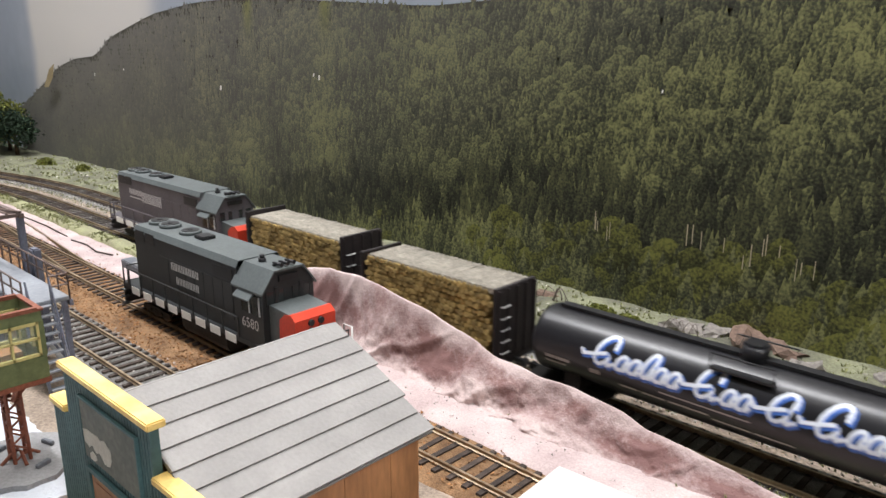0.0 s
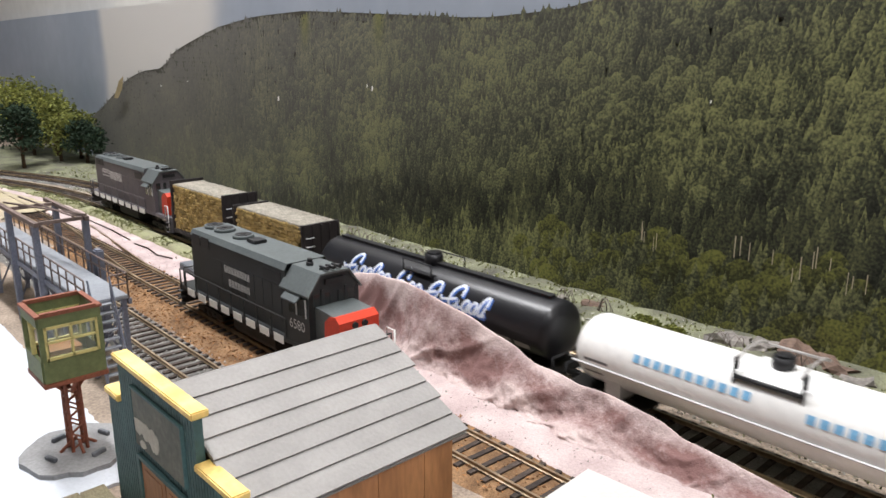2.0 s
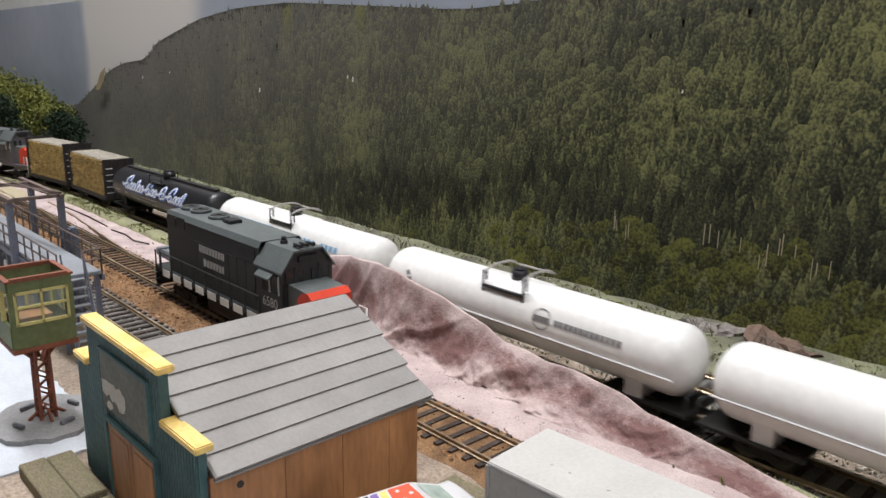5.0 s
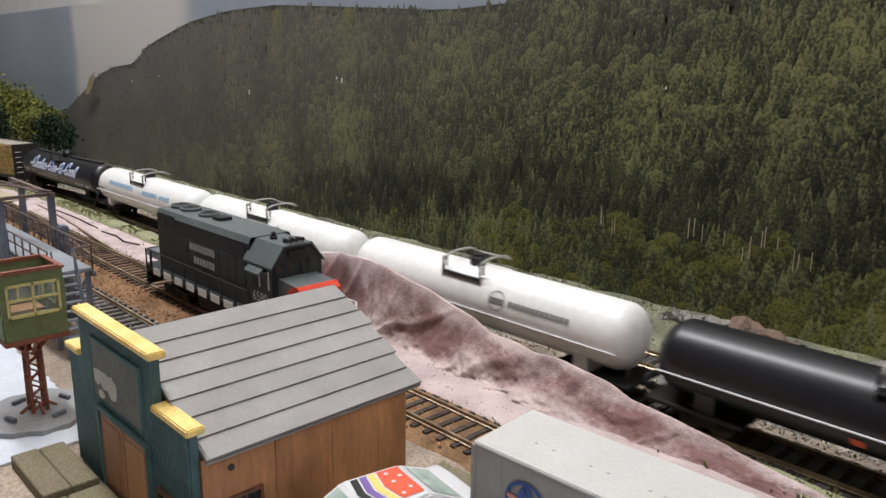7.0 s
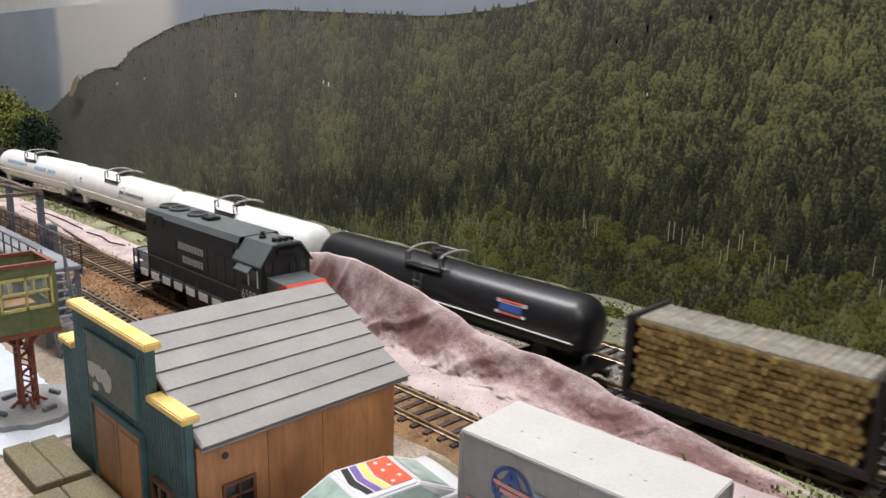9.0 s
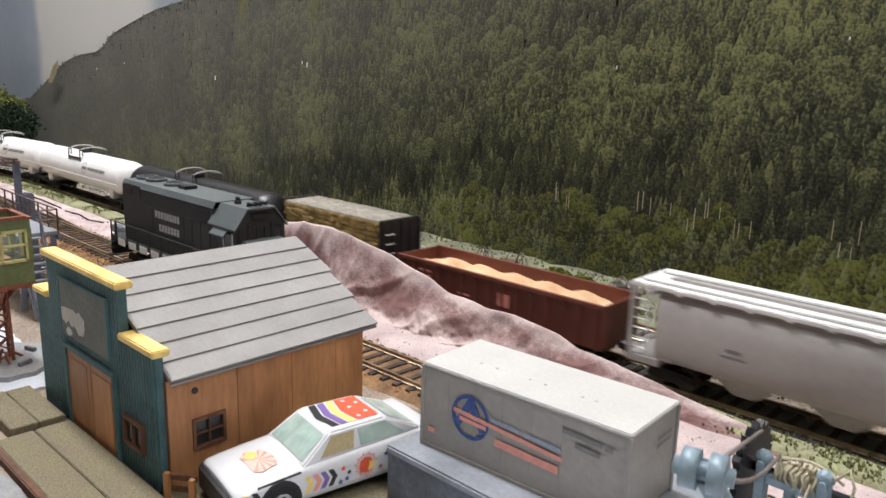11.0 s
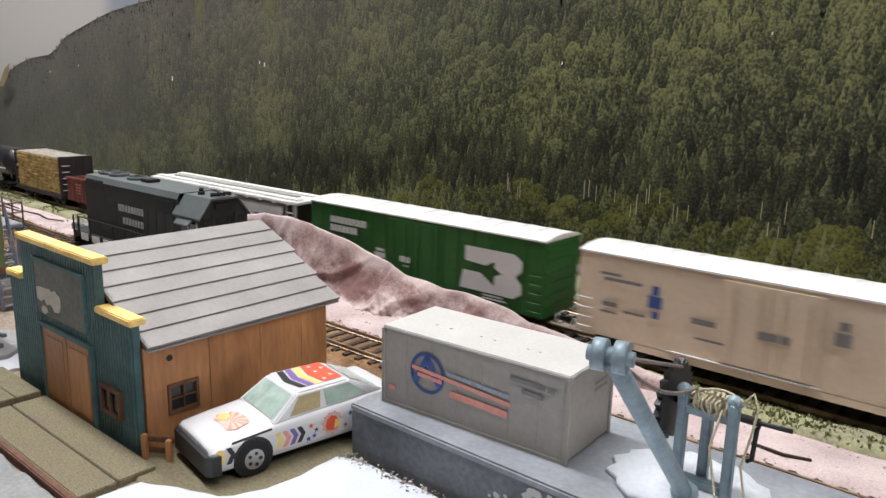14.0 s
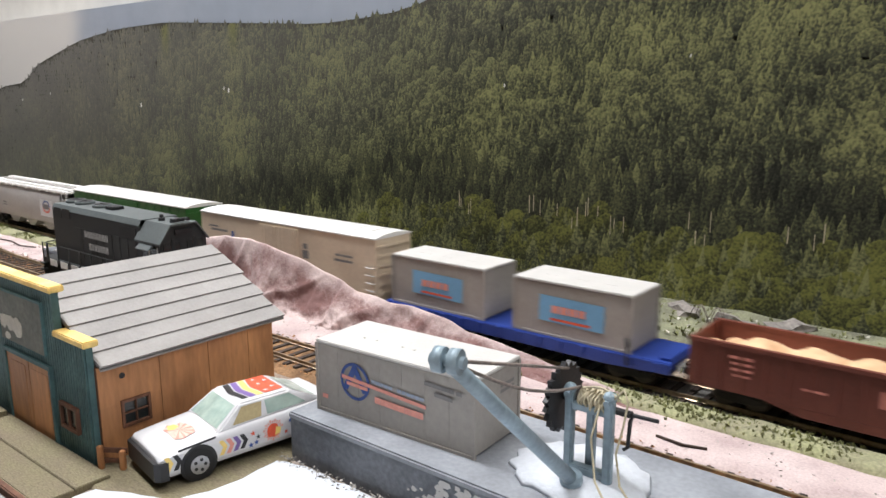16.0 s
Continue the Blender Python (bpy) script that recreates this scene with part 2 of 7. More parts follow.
def wire(bm, pts, r, n=6):
    """One bent round wire through pts."""
    pts = [Vector(p) for p in pts]
    rings, u = [], None
    for i, p in enumerate(pts):
        d = (pts[min(i + 1, len(pts) - 1)] - pts[max(i - 1, 0)]).normalized()
        u = d.orthogonal().normalized() if u is None else (u - d * u.dot(d)).normalized()
        v = d.cross(u)
        rings.append([bm.verts.new(p + r * (math.cos(2 * math.pi * k / n) * u + math.sin(2 * math.pi * k / n) * v)) for k in range(n)])
    for a, b in zip(rings, rings[1:]):
        for k in range(n):
            bm.faces.new((a[k], a[(k + 1) % n], b[(k + 1) % n], b[k])).smooth = True
    bm.faces.new(rings[0][::-1])
    bm.faces.new(rings[-1])


def lathe(bm, profile, axis_z=0.0, n=28):
    """Turn (x, radius) pairs round the x axis at height axis_z."""
    rings = []
    for x, r in profile:
        rings.append([bm.verts.new((x, r * math.cos(2 * math.pi * i / n), axis_z + r * math.sin(2 * math.pi * i / n))) for i in range(n)])
    for a, b in zip(rings, rings[1:]):
        for i in range(n):
            bm.faces.new((a[i], a[(i + 1) % n], b[(i + 1) % n], b[i])).smooth = True
    bm.faces.new(rings[0][::-1])
    bm.faces.new(rings[-1])


def blob(bm, c, r, seed, rough=0.35, sub=1, squash=0.8):
    res = bmesh.ops.create_icosphere(bm, subdivisions=sub, radius=r)
    for v in res["verts"]:
        k = 1 + rough * noise.noise(v.co / r * 1.7 + Vector((seed * 3.1, seed, 0)))
        v.co = Vector((v.co.x * k, v.co.y * k, v.co.z * k * squash)) + Vector(c)


def part(name, bm, material, parent, label=""):
    bmesh.ops.recalc_face_normals(bm, faces=bm.faces)
    me = bpy.data.meshes.new(name)
    bm.to_mesh(me)
    bm.free()
    me.materials.append(M[material] if isinstance(material, str) else material)
    ob = new(name, me)
    if parent is not None:
        ob.parent = parent
    return tagged(ob, label)


def thing(name, label, category, m=None, group="", kind=""):
    ob = new(name)
    ob.empty_display_size = 0.01
    if m is not None:
        ob.matrix_basis = m
    return tagged(ob, label, category, group, kind)


def B():
    return bmesh.new()


def bx(name, material, parent, x0, x1, y0, y1, z0, z1, bevel=0.0, label=""):
    bm = B()
    box(bm, x0, x1, y0, y1, z0, z1, bevel)
    return part(name, bm, material, parent, label)


def ribbon(bm, pts, w, place):
    """A flat painted stroke of width w along pts (u, v), laid on a surface by place(u, v)."""
    for (u0, v0), (u1, v1) in zip(pts, pts[1:]):
        d = math.hypot(u1 - u0, v1 - v0) or 1e-9
        nx, ny = -(v1 - v0) / d * w / 2, (u1 - u0) / d * w / 2
        ex, ey = (u1 - u0) / d * w / 4, (v1 - v0) / d * w / 4
        q = [(u0 - ex + nx, v0 - ey + ny), (u0 - ex - nx, v0 - ey - ny), (u1 + ex - nx, v1 + ey - ny), (u1 + ex + nx, v1 + ey + ny)]
        bm.faces.new([bm.verts.new(place(*p)) for p in q])


def sheet(bm, x0, x1, y0, y1, nx, ny, height):
    g = [[bm.verts.new((x, y, height(x, y))) for y in np.linspace(y0, y1, ny + 1)] for x in np.linspace(x0, x1, nx + 1)]
    for i in range(nx):
        for j in range(ny):
            bm.faces.new((g[i][j], g[i + 1][j], g[i + 1][j + 1], g[i][j + 1])).smooth = True


def nz(x, y, s, seed=0.0):
    return noise.noise(Vector((x * s, y * s, seed)))


# ---- the room ----
def structure(ob, label, category):
    return tagged(ob, label, category, kind="structure")


def slab(name, material, x0, x1, y0, y1, z0, z1, label, category):
    return structure(bx(name, material, None, x0, x1, y0, y1, z0, z1), label, category)


slab("wall_north", "wall_paint", -2.5, 2.2, 0.66, 0.76, -1.0, 1.4, "unseen grey-brown south wall, kept dark to cut bounced light behind the backdrop", "wall")
slab("wall_west", "sky_print", -2.6, -2.5, -2.4, 0.76, -1.0, 1.4, "hazy blue-grey painted side wall", "wall")
# these two walls stay out of view; their dark colour lowers the fill light
slab("wall_east", "panel", 2.2, 2.3, -2.4, 0.76, -1.0, 1.4, "unseen grey-brown east wall, kept dark to cut bounced light", "wall")
slab("wall_south", "panel", -2.6, 2.3, -2.5, -2.4, -1.0, 1.4, "unseen grey-brown south wall, kept dark to cut bounced light", "wall")
slab("floor", "floor_room", -2.6, 2.3, -2.5, 0.76, -1.1, -1.0, "brown floor under the layout", "floor")
slab("ceiling", "wall_paint", -2.6, 2.3, -2.5, 0.76, 1.4, 1.5, "plain white ceiling", "ceiling")

tube_glow = bpy.data.materials.new("tube_glow")
tube_glow.use_nodes = True
tube_glow.node_tree.nodes["Principled BSDF"].inputs["Emission Color"].default_value = (1, 0.97, 0.92, 1)
tube_glow.node_tree.nodes["Principled BSDF"].inputs["Emission Strength"].default_value = 6.0


def ceiling_light(x, y, length, watts):
    t = thing("ceiling_light", "white fluorescent batten light on the ceiling", "ceiling light", pose(x, y, 1.4))
    bx("housing", "white", t, -length / 2, length / 2, -0.06, 0.06, -0.05, 0.0, 0.004)
    for dy in (-0.03, 0.03):
        bm = B()
        rod(bm, (-length / 2 + 0.02, dy, -0.065), (length / 2 - 0.02, dy, -0.065), 0.013, 12)
        part("tube", bm, tube_glow, t, "glowing fluorescent tube")
    area_lamp("batten_lamp", pose(x, y, 1.31), length, 0.12, watts, (0.965, 0.965, 1.0))


ceiling_light(-0.50, 0.36, 1.2, 29)
ceiling_light(1.0, 0.1, 1.2, 11)


# ---- the printed backdrop ----
BACK = 0.638
RIDGE = ((-1.10, 0.06), (-1.04, 0.08), (-0.916, 0.129), (-0.86, 0.14), (-0.79, 0.145), (-0.76, 0.163), (-0.726, 0.172), (-0.637, 0.191), (-0.55, 0.2), (-0.455, 0.202), (-0.3, 0.193), (-0.22, 0.188), (-0.145, 0.191), (-0.11, 0.197), (-0.05, 0.215), (0.05, 0.235), (0.3, 0.27), (0.85, 0.3))


def ridge(x):
    return float(np.interp(x, [p[0] for p in RIDGE], [p[1] for p in RIDGE]))


def print_material(name, dark, light, haze):
    """Printed trees: each crown lighter at its top and on one side, with leaf grain, greyer towards the hazy end of the valley."""
    m = bpy.data.materials.new(name)
    m.use_nodes = True
    nt = m.node_tree
    b = nt.nodes["Principled BSDF"]
    b.inputs["Roughness"].default_value = 0.55
    b.inputs["Specular IOR Level"].default_value = 0.3
    tc, geo = nt.nodes.new("ShaderNodeTexCoord"), nt.nodes.new("ShaderNodeNewGeometry")
    sep = nt.nodes.new("ShaderNodeSeparateXYZ")
    nt.links.new(tc.outputs["UV"], sep.inputs[0])
    def math_node(op, a, c):
        n = nt.nodes.new("ShaderNodeMath")
        n.operation = op
        for i, v in enumerate((a, c)):
            if isinstance(v, (int, float)):
                n.inputs[i].default_value = v
            else:
                nt.links.new(v, n.inputs[i])
        return n.outputs[0]
    grain = nt.nodes.new("ShaderNodeTexNoise")
    grain.inputs["Scale"].default_value, grain.inputs["Detail"].default_value = 620, 4
    nt.links.new(tc.outputs["Object"], grain.inputs["Vector"])
    stand = nt.nodes.new("ShaderNodeTexNoise")
    stand.inputs["Scale"].default_value, stand.inputs["Detail"].default_value = 16, 4
    nt.links.new(tc.outputs["Object"], stand.inputs["Vector"])
    up = math_node("MULTIPLY", sep.outputs["Y"], 0.66)
    side = math_node("MULTIPLY", sep.outputs["X"], 0.20)
    g = math_node("MULTIPLY", math_node("SUBTRACT", grain.outputs["Fac"], 0.5), 1.75)
    r = math_node("MULTIPLY", geo.outputs["Random Per Island"], 0.28)
    st = math_node("MULTIPLY", math_node("SUBTRACT", stand.outputs["Fac"], 0.5), 1.3)
    total = math_node("ADD", math_node("ADD", math_node("ADD", up, side), math_node("ADD", g, r)), st)
    total = math_node("MULTIPLY", total, 0.8)
    ramp = nt.nodes.new("ShaderNodeValToRGB")
    e = ramp.color_ramp.elements
    e[0].position, e[0].color = 0.14, (*[c * 0.26 for c in dark], 1)
    e[1].position, e[1].color = 0.92, (*light, 1)
    mid = e.new(0.46)
    mid.color = (*dark, 1)
    nt.links.new(total, ramp.inputs["Fac"])
    pos = nt.nodes.new("ShaderNodeSeparateXYZ")
    nt.links.new(tc.outputs["Object"], pos.inputs[0])
    hz = nt.nodes.new("ShaderNodeMapRange")
    hz.inputs["From Min"].default_value, hz.inputs["From Max"].default_value = -0.05, 0.72
    hz.inputs["To Min"].default_value, hz.inputs["To Max"].default_value = 0.0, 0.82
    nt.links.new(math_node("SUBTRACT", math_node("MULTIPLY", pos.outputs["Z"], 2.2), math_node("ADD", pos.outputs["X"], 0.36)), hz.inputs["Value"])
    mix = nt.nodes.new("ShaderNodeMix")
    mix.data_type = "RGBA"
    nt.links.new(hz.outputs[0], mix.inputs["Factor"])
    nt.links.new(ramp.outputs[0], mix.inputs["A"])
    mix.inputs["B"].default_value = (*haze, 1)
    # two faint yellow-green smears near the crest
    high = nt.nodes.new("ShaderNodeMapRange")
    high.inputs["From Min"].default_value, high.inputs["From Max"].default_value = 0.160, 0.195
    high.inputs["To Max"].default_value = 0.6
    nt.links.new(pos.outputs["Z"], high.inputs["Value"])
    last = mix.outputs["Result"]
    for sx in (-0.452, -0.338):
        d = math_node("ABSOLUTE", math_node("SUBTRACT", pos.outputs["X"], sx), 0.0)
        near = nt.nodes.new("ShaderNodeMapRange")
        near.inputs["From Min"].default_value, near.inputs["From Max"].default_value = 0.010, 0.002
        nt.links.new(d, near.inputs["Value"])
        sm = nt.nodes.new("ShaderNodeMix")
        sm.data_type = "RGBA"
        nt.links.new(math_node("MULTIPLY", near.outputs[0], high.outputs[0]), sm.inputs["Factor"])
        nt.links.new(last, sm.inputs["A"])
        sm.inputs["B"].default_value = (*srgb(124, 126, 62), 1)
        last = sm.outputs["Result"]
    nt.links.new(last, b.inputs["Base Color"])
    return m


def sky_material():
    """Blue-grey sky with one soft pale bank of cloud over the valley's mouth."""
    m = mat("sky_with_cloud", srgb(152, 162, 176), 0.5, vary=0.04, fine=40, coarse=6, bump=0, second=srgb(162, 170, 182))
    nt = m.node_tree
    b = nt.nodes["Principled BSDF"]
    base = b.inputs["Base Color"].links[0].from_socket
    tc, pos = nt.nodes.new("ShaderNodeTexCoord"), nt.nodes.new("ShaderNodeSeparateXYZ")
    nt.links.new(tc.outputs["Object"], pos.inputs[0])
    wob = nt.nodes.new("ShaderNodeTexNoise")
    wob.inputs["Scale"].default_value = 9
    nt.links.new(tc.outputs["Object"], wob.inputs["Vector"])
    add = nt.nodes.new("ShaderNodeMath")
    add.operation = "MULTIPLY_ADD"
    nt.links.new(wob.outputs["Fac"], add.inputs[0])
    add.inputs[1].default_value = 0.06
    nt.links.new(pos.outputs["X"], add.inputs[2])
    steps = []
    for a, c in ((-1.0, -0.955), (-0.56, -0.64)):
        r = nt.nodes.new("ShaderNodeMapRange")
        r.interpolation_type = "SMOOTHSTEP"
        r.inputs["From Min"].default_value, r.inputs["From Max"].default_value = a, c
        nt.links.new(add.outputs[0], r.inputs["Value"])
        steps.append(r.outputs[0])
    mul = nt.nodes.new("ShaderNodeMath")
    mul.operation = "MULTIPLY"
    nt.links.new(steps[0], mul.inputs[0])
    nt.links.new(steps[1], mul.inputs[1])
    mix = nt.nodes.new("ShaderNodeMix")
    mix.data_type = "RGBA"
    nt.links.new(mul.outputs[0], mix.inputs["Factor"])
    nt.links.new(base, mix.inputs["A"])
    mix.inputs["B"].default_value = (*srgb(214, 212, 209), 1)
    nt.links.new(mix.outputs["Result"], b.inputs["Base Color"])
    return m


def stained_shaded_plaster():
    """Pale pink plaster cloth with a dark maroon stain in ragged patches along the middle of the slope, deepened there
    to carry the steep face's shade.
    """
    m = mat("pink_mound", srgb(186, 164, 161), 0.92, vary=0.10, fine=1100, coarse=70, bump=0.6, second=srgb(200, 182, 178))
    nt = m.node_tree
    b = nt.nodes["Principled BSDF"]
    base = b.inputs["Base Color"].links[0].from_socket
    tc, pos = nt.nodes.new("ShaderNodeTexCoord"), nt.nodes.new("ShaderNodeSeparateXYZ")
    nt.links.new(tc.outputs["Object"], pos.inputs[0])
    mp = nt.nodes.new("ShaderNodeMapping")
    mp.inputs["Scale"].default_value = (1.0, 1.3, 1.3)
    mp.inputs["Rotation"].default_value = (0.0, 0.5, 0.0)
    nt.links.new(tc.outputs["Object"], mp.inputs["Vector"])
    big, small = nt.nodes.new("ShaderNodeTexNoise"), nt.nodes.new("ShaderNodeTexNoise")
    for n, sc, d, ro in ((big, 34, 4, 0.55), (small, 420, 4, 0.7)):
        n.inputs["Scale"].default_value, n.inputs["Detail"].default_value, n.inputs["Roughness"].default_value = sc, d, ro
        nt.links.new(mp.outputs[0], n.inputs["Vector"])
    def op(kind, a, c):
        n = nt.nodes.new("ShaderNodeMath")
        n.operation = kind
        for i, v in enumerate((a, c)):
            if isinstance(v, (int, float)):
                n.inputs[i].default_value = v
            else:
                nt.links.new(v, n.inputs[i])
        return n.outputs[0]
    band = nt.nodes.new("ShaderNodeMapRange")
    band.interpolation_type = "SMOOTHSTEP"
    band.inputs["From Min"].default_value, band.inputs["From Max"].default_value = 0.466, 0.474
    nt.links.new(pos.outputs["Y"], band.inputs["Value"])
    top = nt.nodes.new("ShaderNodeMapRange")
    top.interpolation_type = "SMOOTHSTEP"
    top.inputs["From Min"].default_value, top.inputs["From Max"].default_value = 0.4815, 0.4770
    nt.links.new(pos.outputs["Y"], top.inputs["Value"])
    stain_shade = op("ADD", op("MULTIPLY", op("SUBTRACT", big.outputs["Fac"], 0.5), 2.0), op("MULTIPLY", op("SUBTRACT", small.outputs["Fac"], 0.5), 0.9))
    # band across the steep face: real stain, plus shade put into the colour
    stain_shade = op("ADD", stain_shade, op("MULTIPLY", op("MULTIPLY", band.outputs[0], top.outputs[0]), 0.62))
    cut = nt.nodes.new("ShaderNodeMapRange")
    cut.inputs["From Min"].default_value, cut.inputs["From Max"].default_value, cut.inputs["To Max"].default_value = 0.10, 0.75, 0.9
    nt.links.new(stain_shade, cut.inputs["Value"])
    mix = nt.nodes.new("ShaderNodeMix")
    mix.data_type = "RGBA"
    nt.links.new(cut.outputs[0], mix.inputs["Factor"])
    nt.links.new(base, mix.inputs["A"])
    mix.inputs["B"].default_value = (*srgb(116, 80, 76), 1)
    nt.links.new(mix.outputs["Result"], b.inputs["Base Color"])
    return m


M["mound"] = stained_shaded_plaster()
M["sky_sheet"] = sky_material()
M["print_conifer"] = print_material("printed_conifers", srgb(67, 70, 52), srgb(133, 134, 88), srgb(122, 120, 116))
M["print_broadleaf"] = print_material("printed_broadleaves", srgb(60, 62, 37), srgb(118, 119, 63), srgb(110, 108, 103))
M["print_deep"] = print_material("printed_dark_conifers", srgb(46, 48, 38), srgb(92, 94, 64), srgb(104, 102, 98))
M["print_dark"] = mat("printed_shade", srgb(72, 70, 60), 0.55, vary=0.2, bump=0, fine=400, coarse=30)
M["print_trunk"] = mat("printed_trunks", srgb(176, 164, 140), 0.6, vary=0.15, bump=0)
M["print_cliff"] = mat("printed_cliff", srgb(168, 152, 116), 0.6, vary=0.15, bump=0)


def print_trees(name, spots, material, parent, label, conifer):
    """Flat printed crowns, each a jagged spire or a lobed round; the lower ones overlap those behind them."""
    rng = random.Random(5 if conifer else 6)
    verts, faces, uvs, slots = [], [], [], []
    for k, (x, z, h, w, kind) in enumerate(spots):
        y = -2.6e-7 * k
        n = 5
        base = len(verts)
        lean = rng.uniform(-0.08, 0.08) * h
        for i in range(n + 1):
            v = i / n
            if conifer and w > 0:
                half = w * (1 - v) ** 0.8 * (rng.uniform(0.75, 1.15) if i % 2 else rng.uniform(0.55, 0.85)) + 0.00008
            else:
                half = abs(w) * math.sqrt(max(0.0, 1 - (2 * v - 0.9) ** 2 / 1.3)) * rng.uniform(0.75, 1.1) + 0.0001
            zz = z + h * v
            drop = (0.10 * h if conifer and w > 0 and 0 < i < n else 0.0)
            verts += [(x + lean * v - half, y, zz - drop * rng.random()), (x + lean * v, y, zz), (x + lean * v + half, y, zz - drop * rng.random())]
            uvs += [(0.9, v), (0.5, v), (0.0, v)]
        for i in range(n):
            a = base + 3 * i
            slots += [kind, kind]
            faces += [(a, a + 1, a + 4, a + 3), (a + 1, a + 2, a + 5, a + 4)]
    me = bpy.data.meshes.new(name)
    me.from_pydata(verts, [], faces)
    layer = me.uv_layers.new(name="UVMap")
    loop_v = np.empty(len(me.loops), dtype=np.int32)
    me.loops.foreach_get("vertex_index", loop_v)
    layer.data.foreach_set("uv", np.array(uvs, dtype=np.float32)[loop_v].ravel())
    me.materials.append(M[material])
    me.materials.append(M["print_broadleaf"])
    me.materials.append(M["print_deep"])
    me.polygons.foreach_set("material_index", slots)
    ob = new(name, me)
    ob.parent = parent
    return tagged(ob, label, kind="stuff")


def build_backdrop():
    rng = random.Random(11)
    bd = thing("backdrop", "printed backdrop of a forested valley under a hazy sky", "backdrop", pose(0, BACK, 0), kind="structure")
    bx("sky_sheet", "sky_sheet", bd, -2.49, 1.6, 0.0016, 0.018, -0.02, 0.222, label="blue-grey printed sky with a pale cloud over the valley")
    xs = np.linspace(-1.1, 0.85, 80)
    bm = B()
    lo, hi = [bm.verts.new((x, 0.0005, -0.02)) for x in xs], [bm.verts.new((x, 0.0005, ridge(x) - 0.003)) for x in xs]
    for i in range(79):
        bm.faces.new((lo[i], lo[i + 1], hi[i + 1], hi[i]))
    part("hill", bm, "print_dark", bd, "printed dark wooded hillside")
    spots = []
    z = 0.3
    while z > -0.012:
        near = 1.0 - min(1.0, z / 0.22)
        x = -1.08 + rng.uniform(0, 0.004)
        while x < 0.84:
            top = ridge(x)
            far = min(1.0, max(0.0, (-0.2 - x) / 0.6))
            h = (0.0125 + 0.009 * near) * (1 - 0.40 * far) * rng.uniform(0.65, 1.4)
            crest = z > top - 0.014
            h *= 0.55 if crest else 1.0
            w = h * (rng.uniform(0.5, 0.7) if crest else rng.uniform(0.24, 0.40))
            if z < top - 0.004 + rng.uniform(-0.002, 0.001):
                belt = 0.043 + 0.016 * nz(x, 0, 14, 3) + 0.008 * nz(x, 0, 48, 13) + (0.0 if x > -0.12 else (x + 0.12) * 0.16)
                upper = z > belt + 0.01
                deep = belt - 0.006 < z < belt + 0.030 + 0.022 * nz(x, z, 22, 4) and x > -0.60
                if deep and rng.random() < 0.8:
                    spots.append((x, z - 0.003, h * 1.15, w * 1.05, 2))
                elif z < belt and rng.random() < (0.42 if x > -0.16 else 0.06) or (upper and rng.random() < 0.2 + 0.4 * nz(x, z, 12, 8)):
                    if upper:
                        spots.append((x, z - 0.002, h * 0.72, -h * 0.36, 0))
                    else:
                        spots.append((x, z - 0.002, h * 0.8, -h * 0.42, 1))
                else:
                    spots.append((x, z - 0.003, h, w, 0))
            x += 0.0050 * (1 - 0.3 * far) * rng.uniform(0.6, 1.5)
        z -= 0.0042 + 0.0016 * near
    print_trees("conifer_wood", spots, "print_conifer", bd, "printed conifers with yellow-green broadleaf crowns among them", True)
    bm = B()
    for k in range(24):
        x = rng.choice((0.012, 0.03, 0.05, 0.115, 0.16, -0.06)) + rng.gauss(0, 0.012)
        z0 = 0.046 + rng.uniform(-0.006, 0.006)
        box(bm, x, x + rng.uniform(0.0003, 0.0006), -0.0094 - k * 1e-6, -0.0092 - k * 1e-6, z0, z0 + rng.uniform(0.006, 0.013))
    part("bare_trunks", bm, "print_trunk", bd, "thin pale printed tree trunks")
    bm = B()
    extrude(bm, [(-0.95, 0.098), (-0.925, 0.122), (-0.905, 0.13), (-0.915, 0.112), (-0.935, 0.098)], "y", -0.0095, -0.0093)
    part("cliff", bm, "print_cliff", bd, "pale printed cliff")
    bm = B()
    for x, z, r in ((-0.493, 0.116, 0.0022), (-0.338, 0.131, 0.002), (-0.345, 0.133, 0.0014), (-0.028, 0.134, 0.001), (-0.78, 0.12, 0.0016), (0.10, 0.15, 0.0008), (-0.70, 0.128, 0.001)):
        extrude(bm, [(x - r * 0.5, z - r), (x + r * 0.4, z - r * 0.7), (x + r * 0.6, z + r), (x - r * 0.2, z + r * 1.1)], "y", -0.0096, -0.0093)
    part("flake", bm, "white", bd, "small white flakes where the print is chipped")
    return bd


build_backdrop()

# ---- the layout's ground ----
def ground_height(x, y):
    return -0.0012 + 0.0012 * nz(x, y, 45) + 0.0006 * nz(x, y, 160, 4)


bm = B()
sheet(bm, -2.49, 2.19, -0.3, 0.66, 230, 60, ground_height)
structure(part("ground", bm, "dirt", None), "rough brown-grey scenery base of the model layout", "ground")
slab("table", "wood_dark", -2.49, 2.19, -0.3, 0.66, -0.06, -0.006, "brown wooden baseboard carrying the layout", "table")


